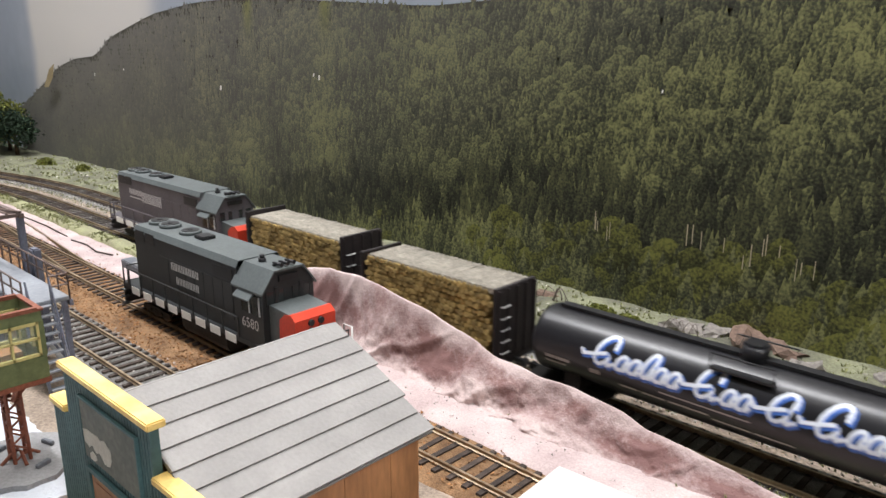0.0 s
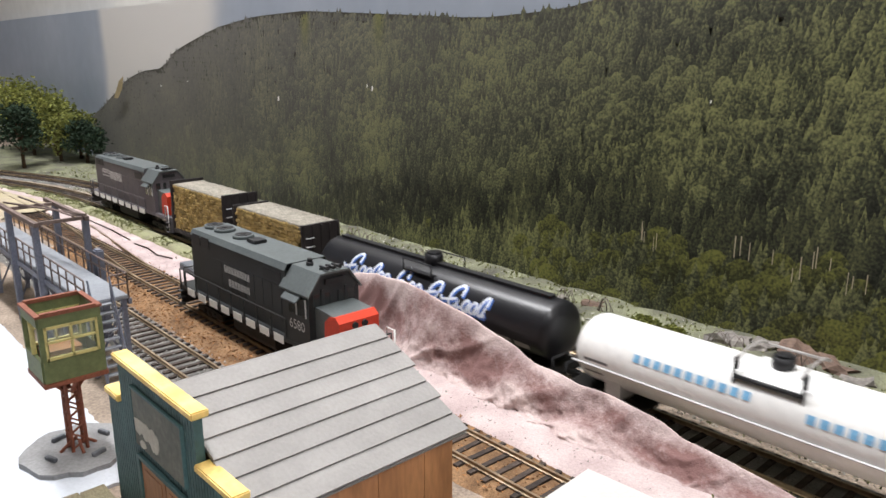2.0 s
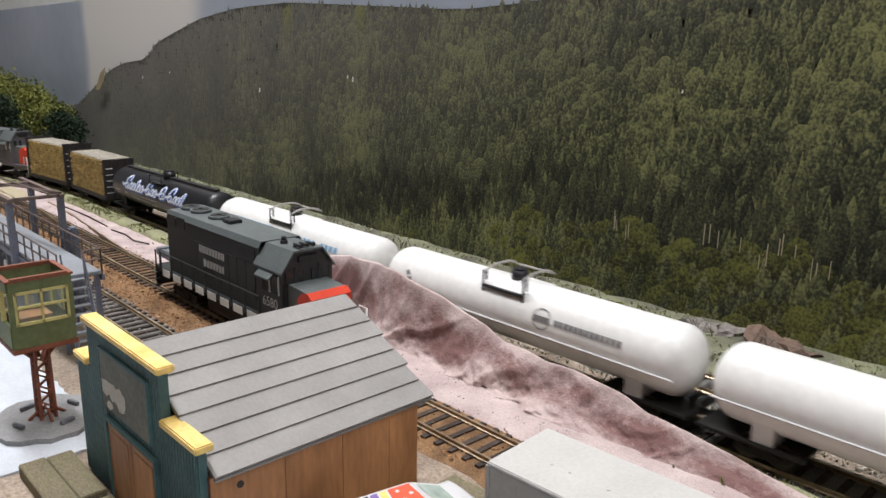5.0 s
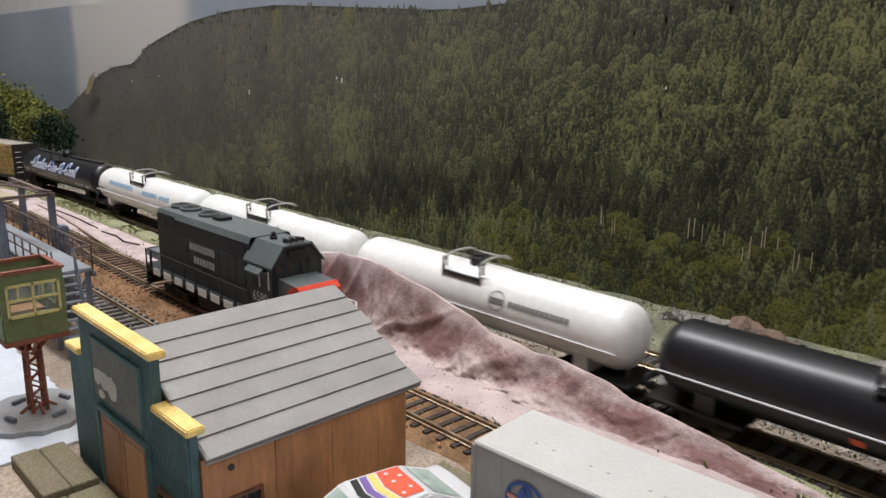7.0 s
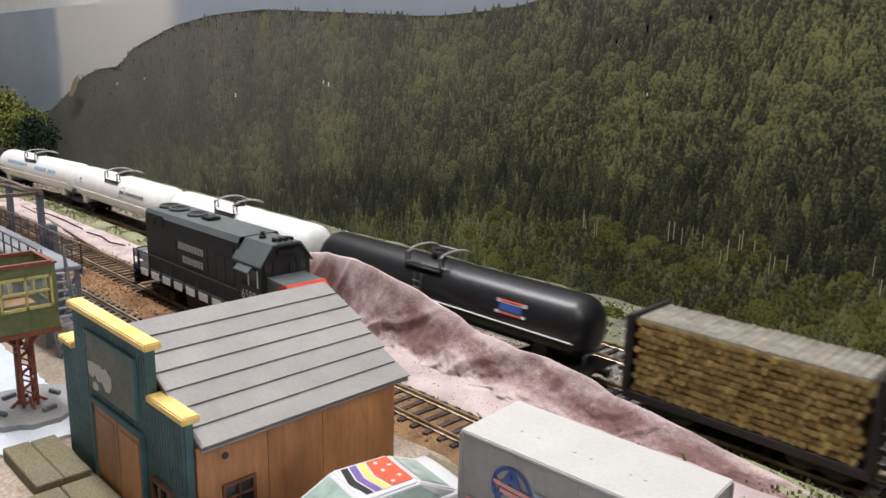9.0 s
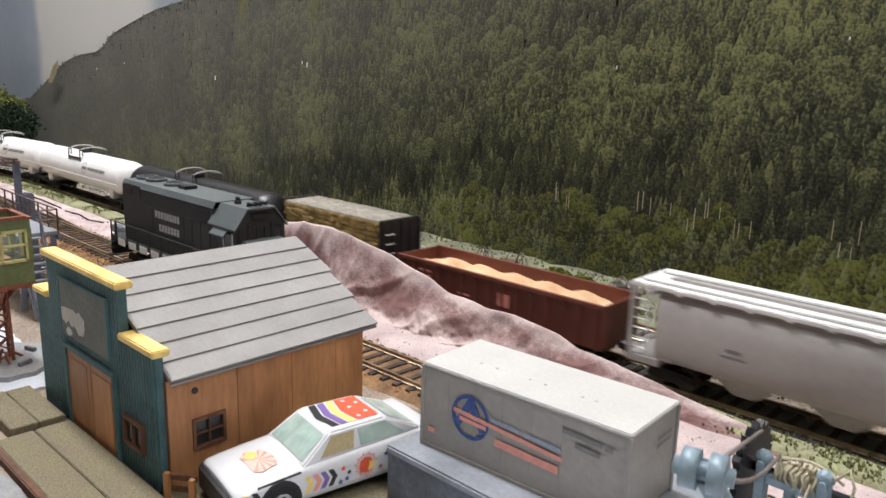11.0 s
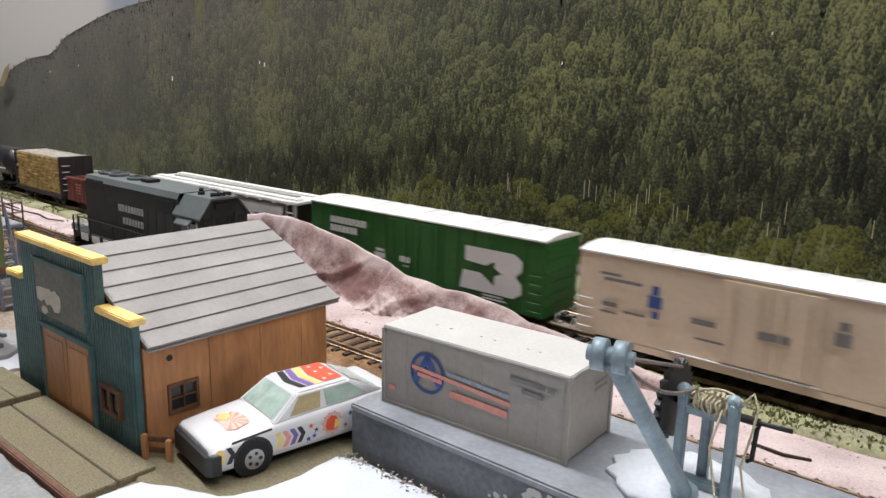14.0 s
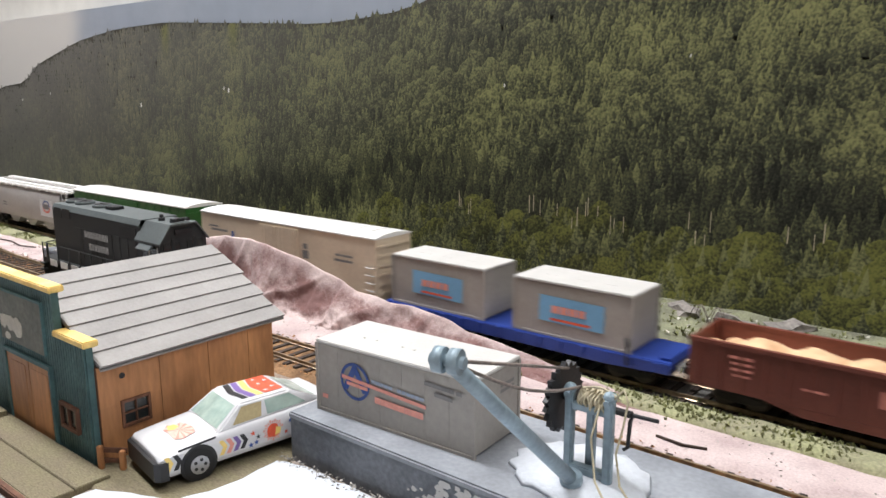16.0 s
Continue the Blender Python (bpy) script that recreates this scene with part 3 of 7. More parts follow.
def patch(name, material, x0, x1, y0, y1, z, label, ragged=0.004, seed=1.0, nx=160, ny=10, rise=0.0012):
    bm = B()
    xs, vs = np.linspace(x0, x1, nx + 1), np.linspace(0, 1, ny + 1)
    g = []
    for x in xs:
        a = y0(x) if callable(y0) else y0
        b = y1(x) if callable(y1) else y1
        a += ragged * nz(x, 0, 60, seed)
        b += ragged * nz(x, 0, 60, seed + 7)
        row = []
        for v in vs:
            y = a + (b - a) * v
            edge = min(1.0, 6 * v, 6 * (1 - v))
            row.append(bm.verts.new((x, y, -0.003 + (z + 0.003) * edge + rise * nz(x, y, 90, seed))))
        g.append(row)
    for i in range(nx):
        for j in range(ny):
            bm.faces.new((g[i][j], g[i + 1][j], g[i + 1][j + 1], g[i][j + 1])).smooth = True
    return structure(part(name, bm, material, None), label, "ground")


CURVE_X, MAIN_Y, RADIUS = -0.62, 0.505, 0.9


TURN = 0.35


def along(s, offset=0.0):
    """A place on the main line: s metres towards the far end from the start of the curve; offset: to the backdrop's side."""
    if s <= 0:
        return CURVE_X - s, MAIN_Y + offset, 0.0
    a = min(TURN, s / RADIUS)
    r = RADIUS + offset
    rest = max(0.0, s - TURN * RADIUS)
    return CURVE_X - r * math.sin(a) - rest * math.cos(a), MAIN_Y - RADIUS + r * math.cos(a) - rest * math.sin(a), math.degrees(a)


def main_y(x, offset=0.0):
    if x > CURVE_X:
        return MAIN_Y + offset
    r = RADIUS + offset
    d = CURVE_X - x
    far = r * math.sin(TURN)
    if d < far:
        return MAIN_Y - RADIUS + math.sqrt(r * r - d * d)
    return MAIN_Y - RADIUS + r * math.cos(TURN) - (d - far) * math.tan(TURN)


patch("pink_ground", "pink", -1.0, 1.1, 0.441, lambda x: main_y(x, -0.026), 0.0022, "pale pink plaster gravel between the tracks", seed=2)
patch("grass_verge", "grass_mat", -1.1, 1.1, lambda x: main_y(x, -0.030), lambda x: main_y(x, -0.012), 0.0026, "thin yellow-green grass beside the main line", seed=5)
patch("scrub", "scrub_mat", -1.3, 1.1, lambda x: main_y(x, 0.055), 0.652, 0.004, "patchy grey-green scrub below the backdrop", seed=9, rise=0.003)
patch("sand_corner", "tan_ground", -1.5, -0.66, 0.40, lambda x: main_y(x, -0.03), 0.003, "tan sandy ground at the far end", seed=12)


# ---- tracks ----
tie_mesh = None


def build_track(name, centre, label, bed, stones, seed, bed_z=0.0006):
    """centre: (x, y, yaw) every 7.6 mm."""
    global tie_mesh
    tr = thing(name, label, "railway track", kind="structure")
    bm = B()
    rows = []
    for k, (x, y, a) in enumerate(centre[::2]):
        n = Vector((-math.sin(radians(a)), math.cos(radians(a)), 0))
        p = Vector((x, y, 0))
        rows.append([bm.verts.new(p + n * o + Vector((0, 0, z + 0.0004 * nz(x * 90, o * 90, 1, seed)))) for o, z in ((-0.021, -0.002), (-0.0145, bed_z), (0, bed_z + 0.0002), (0.0145, bed_z), (0.021, -0.002))])
    for p, q in zip(rows, rows[1:]):
        for i in range(4):
            bm.faces.new((p[i], q[i], q[i + 1], p[i + 1])).smooth = True
    part("ballast", bm, bed, tr, "loose ballast bed")
    for side in (-1, 1):
        bm = B()
        prev = None
        for x, y, a in centre[::3]:
            n = Vector((-math.sin(radians(a)), math.cos(radians(a)), 0))
            p = Vector((x, y, 0)) + n * side * 0.0087
            ring = [bm.verts.new(p + n * o + Vector((0, 0, z))) for o, z in ((-0.0010, 0.0016), (0.0010, 0.0016), (0.00045, 0.0020), (0.00055, 0.0034), (-0.00055, 0.0034), (-0.00045, 0.0020))]
            if prev:
                for i in range(6):
                    bm.faces.new((prev[i], prev[(i + 1) % 6], ring[(i + 1) % 6], ring[i]))
            prev = ring
        part("rail", bm, "rail", tr, "brass-brown metal rail")
    if tie_mesh is None:
        bm = B()
        box(bm, -0.0012, 0.0012, -0.0138, 0.0138, -0.0002, 0.0017)
        for o in (-0.0087, 0.0087):
            for d in (-0.0016, 0.0016):
                box(bm, -0.0007, 0.0007, o + d - 0.0004, o + d + 0.0004, 0.0016, 0.0021)
        tie_mesh = bpy.data.meshes.new("tie")
        bm.to_mesh(tie_mesh)
        bm.free()
        tie_mesh.materials.append(M["tie"])
    rng = random.Random(seed)
    for x, y, a in centre:
        if not -1.1 < x < 0.62:
            continue
        t = new("tie", tie_mesh)
        t.parent = tr
        t.matrix_basis = pose(x, y, rng.uniform(-0.0002, 0.0001), 0, 0, a + rng.uniform(-2, 2))
    if stones:
        bm = B()
        for _ in range(stones[1]):
            x, y, a = rng.choice(centre)
            if not -0.75 < x < 0.35:
                continue
            o = rng.uniform(-0.017, 0.017)
            p = Vector((x + rng.uniform(-0.004, 0.004), y + o, bed_z + 0.0002))
            s = rng.uniform(0.0005, 0.0012)
            vs = [bm.verts.new(p + Vector((rng.uniform(-s, s), rng.uniform(-s, s), rng.uniform(0, s)))) for _ in range(4)]
            for f in ((0, 1, 2), (0, 1, 3), (1, 2, 3), (0, 2, 3)):
                bm.faces.new([vs[i] for i in f])
        tagged(part("ballast_stones", bm, stones[0], tr, "loose ballast stones"), kind="stuff")
    return tr


STEP = 0.0076
build_track("main_track", [along(s) for s in np.arange(-2.8, 1.66, STEP)], "main line track with dark ties in grey ballast", "ballast_grey", ("stone_grey", 4500), 3)
build_track("second_track", [along(s, 0.047) for s in np.arange(-2.8, 1.66, STEP)], "second main line track behind the train", "ballast_grey", ("stone_pale", 3500), 4)
build_track("siding_track", [(x, 0.430, 0) for x in np.arange(-0.86, 0.62, STEP)], "siding track in rust-coloured ballast", "ballast_rust", ("stone_rust", 5500), 5)
build_track("service_track", [(x, 0.381, 0) for x in np.arange(-0.86, -0.098, STEP)], "service track in dark grey ballast", "ballast_grey", ("stone_grey", 3500), 6)

bm = B()
box(bm, -0.5, -0.16, 0.390, 0.4135, -0.004, 0.0004)
structure(part("rust_gravel", bm, "ballast_rust", None), "rust-coloured gravel between the two sidings", "ground")


# turnout on the siding
def build_turnout():
    t = thing("turnout", "diverging rails of a turnout with a switch box", "turnout", pose(0, 0, 0))
    for o in (-0.0087, 0.0087):
        bm = B()
        prev = None
        for u in np.linspace(0, 1, 24):
            x, y = -0.62 + 0.3 * u, 0.449 - 0.019 * (3 * u * u - 2 * u ** 3) + o
            ring = [bm.verts.new((x, y + d, z)) for d, z in ((-0.0009, 0.0016), (0.0009, 0.0016), (0.0005, 0.0033), (-0.0005, 0.0033))]
            if prev:
                for i in range(4):
                    bm.faces.new((prev[i], prev[(i + 1) % 4], ring[(i + 1) % 4], ring[i]))
            prev = ring
        part("diverging_rail", bm, "rail", t)
    return t


build_turnout()
bx_box = thing("switch_machine", "grey plastic switch machine box beside the siding", "switch box", pose(-0.325, 0.458, 0.0015, 0, 0, -4))
bx("housing", "dock_front", bx_box, -0.03, 0.03, -0.005, 0.005, 0, 0.006, 0.0006)
bx("lid", "paving", bx_box, -0.012, 0.018, -0.004, 0.004, 0.006, 0.0072, 0.0004)


# ---- the pink ridge ----
CREST = ((-0.20, 0.012), (-0.178, 0.031), (-0.157, 0.0365), (-0.143, 0.0390), (-0.117, 0.0395), (-0.089, 0.0370), (-0.072, 0.0340), (-0.056, 0.0305), (-0.038, 0.0265), (-0.025, 0.0220), (-0.012, 0.0208), (0.001, 0.0195), (0.017, 0.0203), (0.031, 0.0193), (0.042, 0.0170), (0.053, 0.0135), (0.070, 0.0125), (0.088, 0.0095), (0.12, 0.005), (0.15, 0.001))


def mound_height(x, v):
    h = float(np.interp(x, [p[0] for p in CREST], [p[1] for p in CREST]))
    if v < 0.8:
        u = v / 0.8
        e = 2.6 + 1.1 * nz(x, 0, 24, 17)
        z = h * (0.12 * u + 0.88 * u ** e)
    else:
        u = (v - 0.8) / 0.2
        z = h * (1 - 0.9 * u * u)
    return z + 0.0009 * nz(x, v * 0.1, 70, 12)


def mound_fold(x, v):
    """How far the cloth bulges towards the siding: a few broad hollows and sharp creases that run down the slope at a slant."""
    u = min(1.0, v / 0.8)
    warp = 0.5 * nz(x * 40, u * 1.5, 1.0, 31)
    broad = nz(x * 30 - u * 0.9 + warp, u * 1.3, 1.0, 3)
    crease = max(0.0, 1 - abs(nz(x * 46 - u * 1.6 + warp, u * 1.0, 1.0, 8)) * 5.0) ** 2
    crumple = 1 - abs(nz(x * 150 + warp * 3, u * 4.5 + x * 40, 1.0, 2)) * 2
    h = float(np.interp(x, [q[0] for q in CREST], [q[1] for q in CREST]))
    return (0.0060 * broad + 0.0026 * crease + 0.0013 * crumple + 0.0007 * nz(x * 420, v * 16, 1.0, 6)) * math.sin(math.pi * min(1.0, u * 0.90 + 0.03)) * min(1.0, h / 0.020)


bm = B()
grid = []
for x in np.linspace(-0.2, 0.15, 300):
    foot = 0.459 + 0.004 * nz(x, 0, 30, 6) + max(0.0, x) * 0.1
    crest = 0.4815 + 0.0015 * nz(x, 0, 40, 2)
    row = []
    for v in np.linspace(0, 1, 44):
        y = foot + (crest - foot) * v / 0.8 if v < 0.8 else crest + (v - 0.8) / 0.2 * 0.0045
        f = mound_fold(x, v)
        row.append(bm.verts.new((x, y - f, mound_height(x, v) + 0.35 * f)))
    grid.append(row)
for a, b in zip(grid, grid[1:]):
    for j in range(43):
        bm.faces.new((a[j], b[j], b[j + 1], a[j + 1])).smooth = True
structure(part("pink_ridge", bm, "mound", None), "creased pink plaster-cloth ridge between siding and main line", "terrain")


# ---- store building ----
def build_store():
    t = thing("store_building", "brown wooden store with teal false front and grey plank roof", "building", pose(-0.0295, 0.3112, 0.0))
    w, d, eave, rz = 0.0465, 0.0775, 0.0360, 0.0606
    # side walls in upright boards
    for side in (-1, 1):
        wall = bx("side_wall", "wood_dark", t, side * w - 0.001, side * w + 0.001, 0.001, d, 0, eave)
        edges = [0.001, 0.0248, 0.0458, 0.0648, d]
        for a, b in zip(edges, edges[1:]):
            lo, hi = a + 0.00012, b - 0.00012
            holes = side > 0 and lo < 0.0180 and hi > 0.0100
            spans = ((0, 0.0122), (0.0208, eave)) if holes else ((0, eave),)
            for z0, z1 in spans:
                bx("plank", "wood", wall, side * w + (0.001 if side > 0 else -0.0016), side * w + (0.0016 if side > 0 else -0.001), lo, hi, z0, z1)
    bx("plank", "wood", t, w + 0.001, w + 0.0016, 0.0012, 0.0094, 0.0122, 0.0208)
    bx("plank", "wood", t, w + 0.001, w + 0.0016, 0.0192, 0.0247, 0.0122, 0.0208)
    win = bx("window", "glass_dark", t, w + 0.0010, w + 0.0012, 0.0094, 0.0192, 0.0122, 0.0208, label="small dark four-pane window")
    for a, b, c, e in ((0.0086, 0.0200, 0.0113, 0.0124), (0.0086, 0.0200, 0.0206, 0.0217), (0.0086, 0.0096, 0.0124, 0.0206), (0.0190, 0.0200, 0.0124, 0.0206), (0.0141, 0.0145, 0.0124, 0.0206), (0.0096, 0.0190, 0.0163, 0.0167)):
        bx("window_frame", "wood_dark", win, w + 0.0012, w + 0.0023, a, b, c, e)
    bm = B()
    rod(bm, (w + 0.0010, 0.0100, 0.0310), (w + 0.0019, 0.0100, 0.0310), 0.0011, 12)
    part("vent_hole", bm, "black", t, "round dark vent hole")
    bm = B()
    extrude(bm, [(-w, 0), (w, 0), (w, eave), (0, rz - 0.002), (-w, eave)], "y", d - 0.001, d + 0.001)
    part("rear_wall", bm, "wood", t)
    # roof: two slopes of wide boards
    for side in (-1, 1):
        slope = math.degrees(math.atan2(rz - eave + 0.0005, w + 0.003))
        length = math.hypot(w + 0.003, rz - eave + 0.0005)
        bm = B()
        box(bm, 0, length, 0.0020, d + 0.0055, -0.0008, 0.0)
        roof = part("roof", bm, "roof", t, "grey plank roof slope")
        roof.matrix_basis = pose(0, 0, rz, 0, 0, 0) @ (pose(0, 0, 0, 0, slope, 0) if side > 0 else Matrix.Diagonal((-1, 1, 1, 1)) @ pose(0, 0, 0, 0, slope, 0))
        n = 7
        for i in range(n):
            bm = B()
            a, b = length * i / n, length * (i + 1) / n
            vs = box(bm, a - 0.0002, b - 0.0003, 0.0018, d + 0.0057 + 0.0007 * ((i * 37) % 5 - 2) / 2, 0.0001, 0.0009)
            for v in vs:
                v.co.z += 0.0006 * (v.co.x - a) / (b - a)
            part("roof_board", bm, "roof", roof)
    # the false front
    xl, xr, ul, ur, low, high = -0.0470, 0.0465, -0.0355, 0.0245, 0.0440, 0.0600
    fx = [(xl, 0), (xr, 0), (xr, low), (ur, low), (ur, high), (ul, high), (ul, low), (xl, low)]
    bm = B()
    extrude(bm, fx, "y", -0.0012, 0.0012)
    front = part("false_front", bm, "teal", t, "stepped teal false front")
    x = xl
    while x < xr - 0.0012:
        top = high if ul <= x < ur - 0.0010 else low
        hidden = -0.0205 < x < 0.0185
        bx("batten", "teal", front, x, x + 0.0013, -0.0017, -0.0012, 0.031 if hidden else 0.0, top)
        x += 0.0019
    for a, b in ((-0.0195, -0.0003), (0.0003, 0.0185)):
        leaf = bx("door", "wood", t, a, b, -0.0022, -0.0013, 0.0, 0.0295, label="worn brown door leaf")
        u = (a + b) / 2
        bx("door_panel", "wood", leaf, u - 0.0068, u + 0.0068, -0.0024, -0.0022, 0.0030, 0.0265)
    bx("door_post", "teal", t, -0.0209, -0.0195, -0.003, -0.0012, 0, 0.0310)
    bx("door_post", "teal", t, 0.0185, 0.0199, -0.003, -0.0012, 0, 0.0310)
    bx("lintel", "teal", t, -0.0195, 0.0185, -0.003, -0.0012, 0.0295, 0.0310)
    fw = bx("front_window", "glass_dark", t, 0.0258, 0.0372, -0.0021, -0.0013, 0.0105, 0.0185, label="dark front window")
    for a, b, c, e in ((0.0248, 0.0382, 0.0095, 0.0107), (0.0248, 0.0382, 0.0183, 0.0195), (0.0248, 0.0260, 0.0107, 0.0183), (0.0370, 0.0382, 0.0107, 0.0183), (0.0312, 0.0318, 0.0107, 0.0183)):
        bx("window_frame", "wood_dark", fw, a, b, -0.0030, -0.0017, c, e)
    sign = bx("sign_board", "sign", t, -0.0215, 0.0165, -0.0024, -0.0017, 0.0345, 0.0545, label="faded grey sign with torn white paper")
    for a, b, c, e in ((-0.0215, 0.0165, 0.0545, 0.0553), (0.0165, 0.0172, 0.0345, 0.0553), (-0.0222, -0.0215, 0.0345, 0.0553)):
        bx("sign_moulding", "teal", sign, a, b, -0.0027, -0.0017, c, e)
    rng = random.Random(21)
    bm = B()
    ring = [(-0.0205, 0.0440), (-0.0165, 0.0450), (-0.0120, 0.0452), (-0.0080, 0.0447), (-0.0048, 0.0452), (-0.0022, 0.0440), (-0.0012, 0.0412), (-0.0026, 0.0380), (-0.0062, 0.0372), (-0.0085, 0.0395), (-0.0125, 0.0390), (-0.0150, 0.0405), (-0.0172, 0.0392), (-0.0200, 0.0402)]
    fine = []
    for (ax, az), (cx, cz) in zip(ring, ring[1:] + ring[:1]):
        for k in range(4):
            fine.append((ax + (cx - ax) * k / 4 + rng.uniform(-0.00035, 0.00035), az + (cz - az) * k / 4 + rng.uniform(-0.00035, 0.00035)))
    extrude(bm, fine, "y", -0.0027, -0.0024)
    part("torn_paper", bm, "sign_white", sign, "torn white paper remnant")
    bm = B()
    extrude(bm, [(-0.0168, 0.0352), (-0.0145, 0.0350), (-0.0125, 0.0360), (-0.0130, 0.0374), (-0.0155, 0.0380), (-0.0172, 0.0368)], "y", -0.0027, -0.0024)
    part("torn_paper", bm, "sign_white", sign, "torn white paper remnant")
    for a, b, z in ((ul - 0.001, ur + 0.0012, high), (xl - 0.0012, ul - 0.0002, low), (ur + 0.0002, xr + 0.0014, low)):
        bx("cap", "yellow", t, a, b, -0.0027, 0.0030, z, z + 0.0024, 0.0004, "yellow painted cap board")
    return t


build_store()


# ---- switch tower booth ----
def build_booth():
    t = thing("watch_booth", "green watch booth on a brown post above a grey disc", "booth", pose(-0.1238, 0.3095, 0.0005))
    bm = B()
    n = 26
    ring = [(0.0215 * math.cos(2 * math.pi * i / n) * (1 + 0.05 * math.sin(i * 2.3)), 0.0215 * math.sin(2 * math.pi * i / n) * (1 + 0.05 * math.cos(i * 1.7))) for i in range(n)]
    extrude(bm, ring, "z", 0, 0.0022)
    base = part("base_disc", bm, "paving", t, "rough grey disc base")
    for a in (20, 110, 200, 290):
        c, s = math.cos(radians(a)) * 0.0125, math.sin(radians(a)) * 0.0125
        bm = B()
        box(bm, -0.0009, 0.0009, -0.003, 0.003, 0, 0.0018, 0.0003)
        part("block", bm, "dock_front", base).matrix_basis = pose(c, s, 0.0022, 0, 0, a)
    bm = B()
    for dx, dy in ((-0.0028, -0.0028), (0.0028, -0.0028), (0.0028, 0.0028), (-0.0028, 0.0028)):
        rod(bm, (dx, dy, 0.002), (dx * 0.9, dy * 0.9, 0.034), 0.0008, 6)
    for k in range(8):
        z = 0.003 + k * 0.0036
        for (a, b), (c, d) in (((-1, -1), (1, -1)), ((1, -1), (1, 1)), ((1, 1), (-1, 1)), ((-1, 1), (-1, -1))):
            up = 0.0036 if k % 2 else 0
            rod(bm, (a * 0.0027, b * 0.0027, z + up), (c * 0.0027, d * 0.0027, z + 0.0036 - up), 0.0004, 5)
    part("post", bm, "redbrown", t, "brown lattice post")
    for a in (0, 90, 180, 270):
        bm = B()
        rod(bm, (0.002, 0, 0.006), (0.007, 0, 0.0022), 0.0007, 6)
        part("foot_brace", bm, "redbrown", t).matrix_basis = pose(0, 0, 0, 0, 0, a)
        bm = B()
        rod(bm, (0.002, 0, 0.028), (0.0095, 0, 0.0358), 0.0009, 6)
        part("brace", bm, "redbrown", t).matrix_basis = pose(0, 0, 0, 0, 0, a)
    bx("floor", "redbrown", t, -0.0116, 0.0116, -0.0120, 0.0120, 0.0352, 0.0374, 0.0003)
    # walls as lower panels and corner posts, open windows with cream sashes
    hx, hy, z0, sill, head, top = 0.0108, 0.0112, 0.0374, 0.0465, 0.0600, 0.0640
    for sx in (-1, 1):
        bx("side_panel", "green_paint", t, sx * hx - 0.0006, sx * hx + 0.0006, -hy, hy, z0, sill)
        bx("head_beam", "green_paint", t, sx * hx - 0.0006, sx * hx + 0.0006, -hy, hy, head, top)
        for y in (-hy + 0.0011, hy - 0.0011):
            bx("corner_post", "green_paint", t, sx * hx - 0.0007, sx * hx + 0.0007, y - 0.0016, y + 0.0016, sill, head)
        sash = bx("sash", "cream", t, sx * hx - 0.0004, sx * hx + 0.0011, -0.0004, 0.0004, sill, head)
        for a, b, c, e in ((-0.0096, 0.0096, sill, sill + 0.0011), (-0.0096, 0.0096, head - 0.0011, head), (-0.0096, 0.0096, 0.0532, 0.0540), (-0.0098, -0.0089, sill, head), (0.0089, 0.0098, sill, head)):
            bx("sash_bar", "cream", sash, sx * hx - 0.0004, sx * hx + 0.0011, a, b, c, e)
    for sy in (-1, 1):
        bx("end_panel", "green_paint", t, -hx + 0.0006, hx - 0.0006, sy * hy - 0.0006, sy * hy + 0.0006, z0, sill)
        bx("head_beam", "green_paint", t, -hx + 0.0006, hx - 0.0006, sy * hy - 0.0006, sy * hy + 0.0006, head, top)
        bx("sash_bar", "cream", t, -0.0004, 0.0004, sy * hy - 0.0009, sy * hy + 0.0009, sill, head)
    for sy in (-1, 1):
        bx("roof_rim", "redbrown", t, -hx - 0.001, hx + 0.001, sy * hy - 0.001, sy * hy + 0.001, top, top + 0.0009)
    for sx in (-1, 1):
        bx("roof_rim", "redbrown", t, sx * hx - 0.001, sx * hx + 0.001, -hy + 0.001, hy - 0.001, top, top + 0.0015)
    bm = B()
    box(bm, hx - 0.0003, hx - 0.0001, -0.0090, 0.0090, sill, head)
    part("pane", bm, "glass", t, "dusty window pane")
    bx("desk", "wood", t, -0.008, 0.002, -0.008, 0.006, z0, 0.0465)
    return t


build_booth()


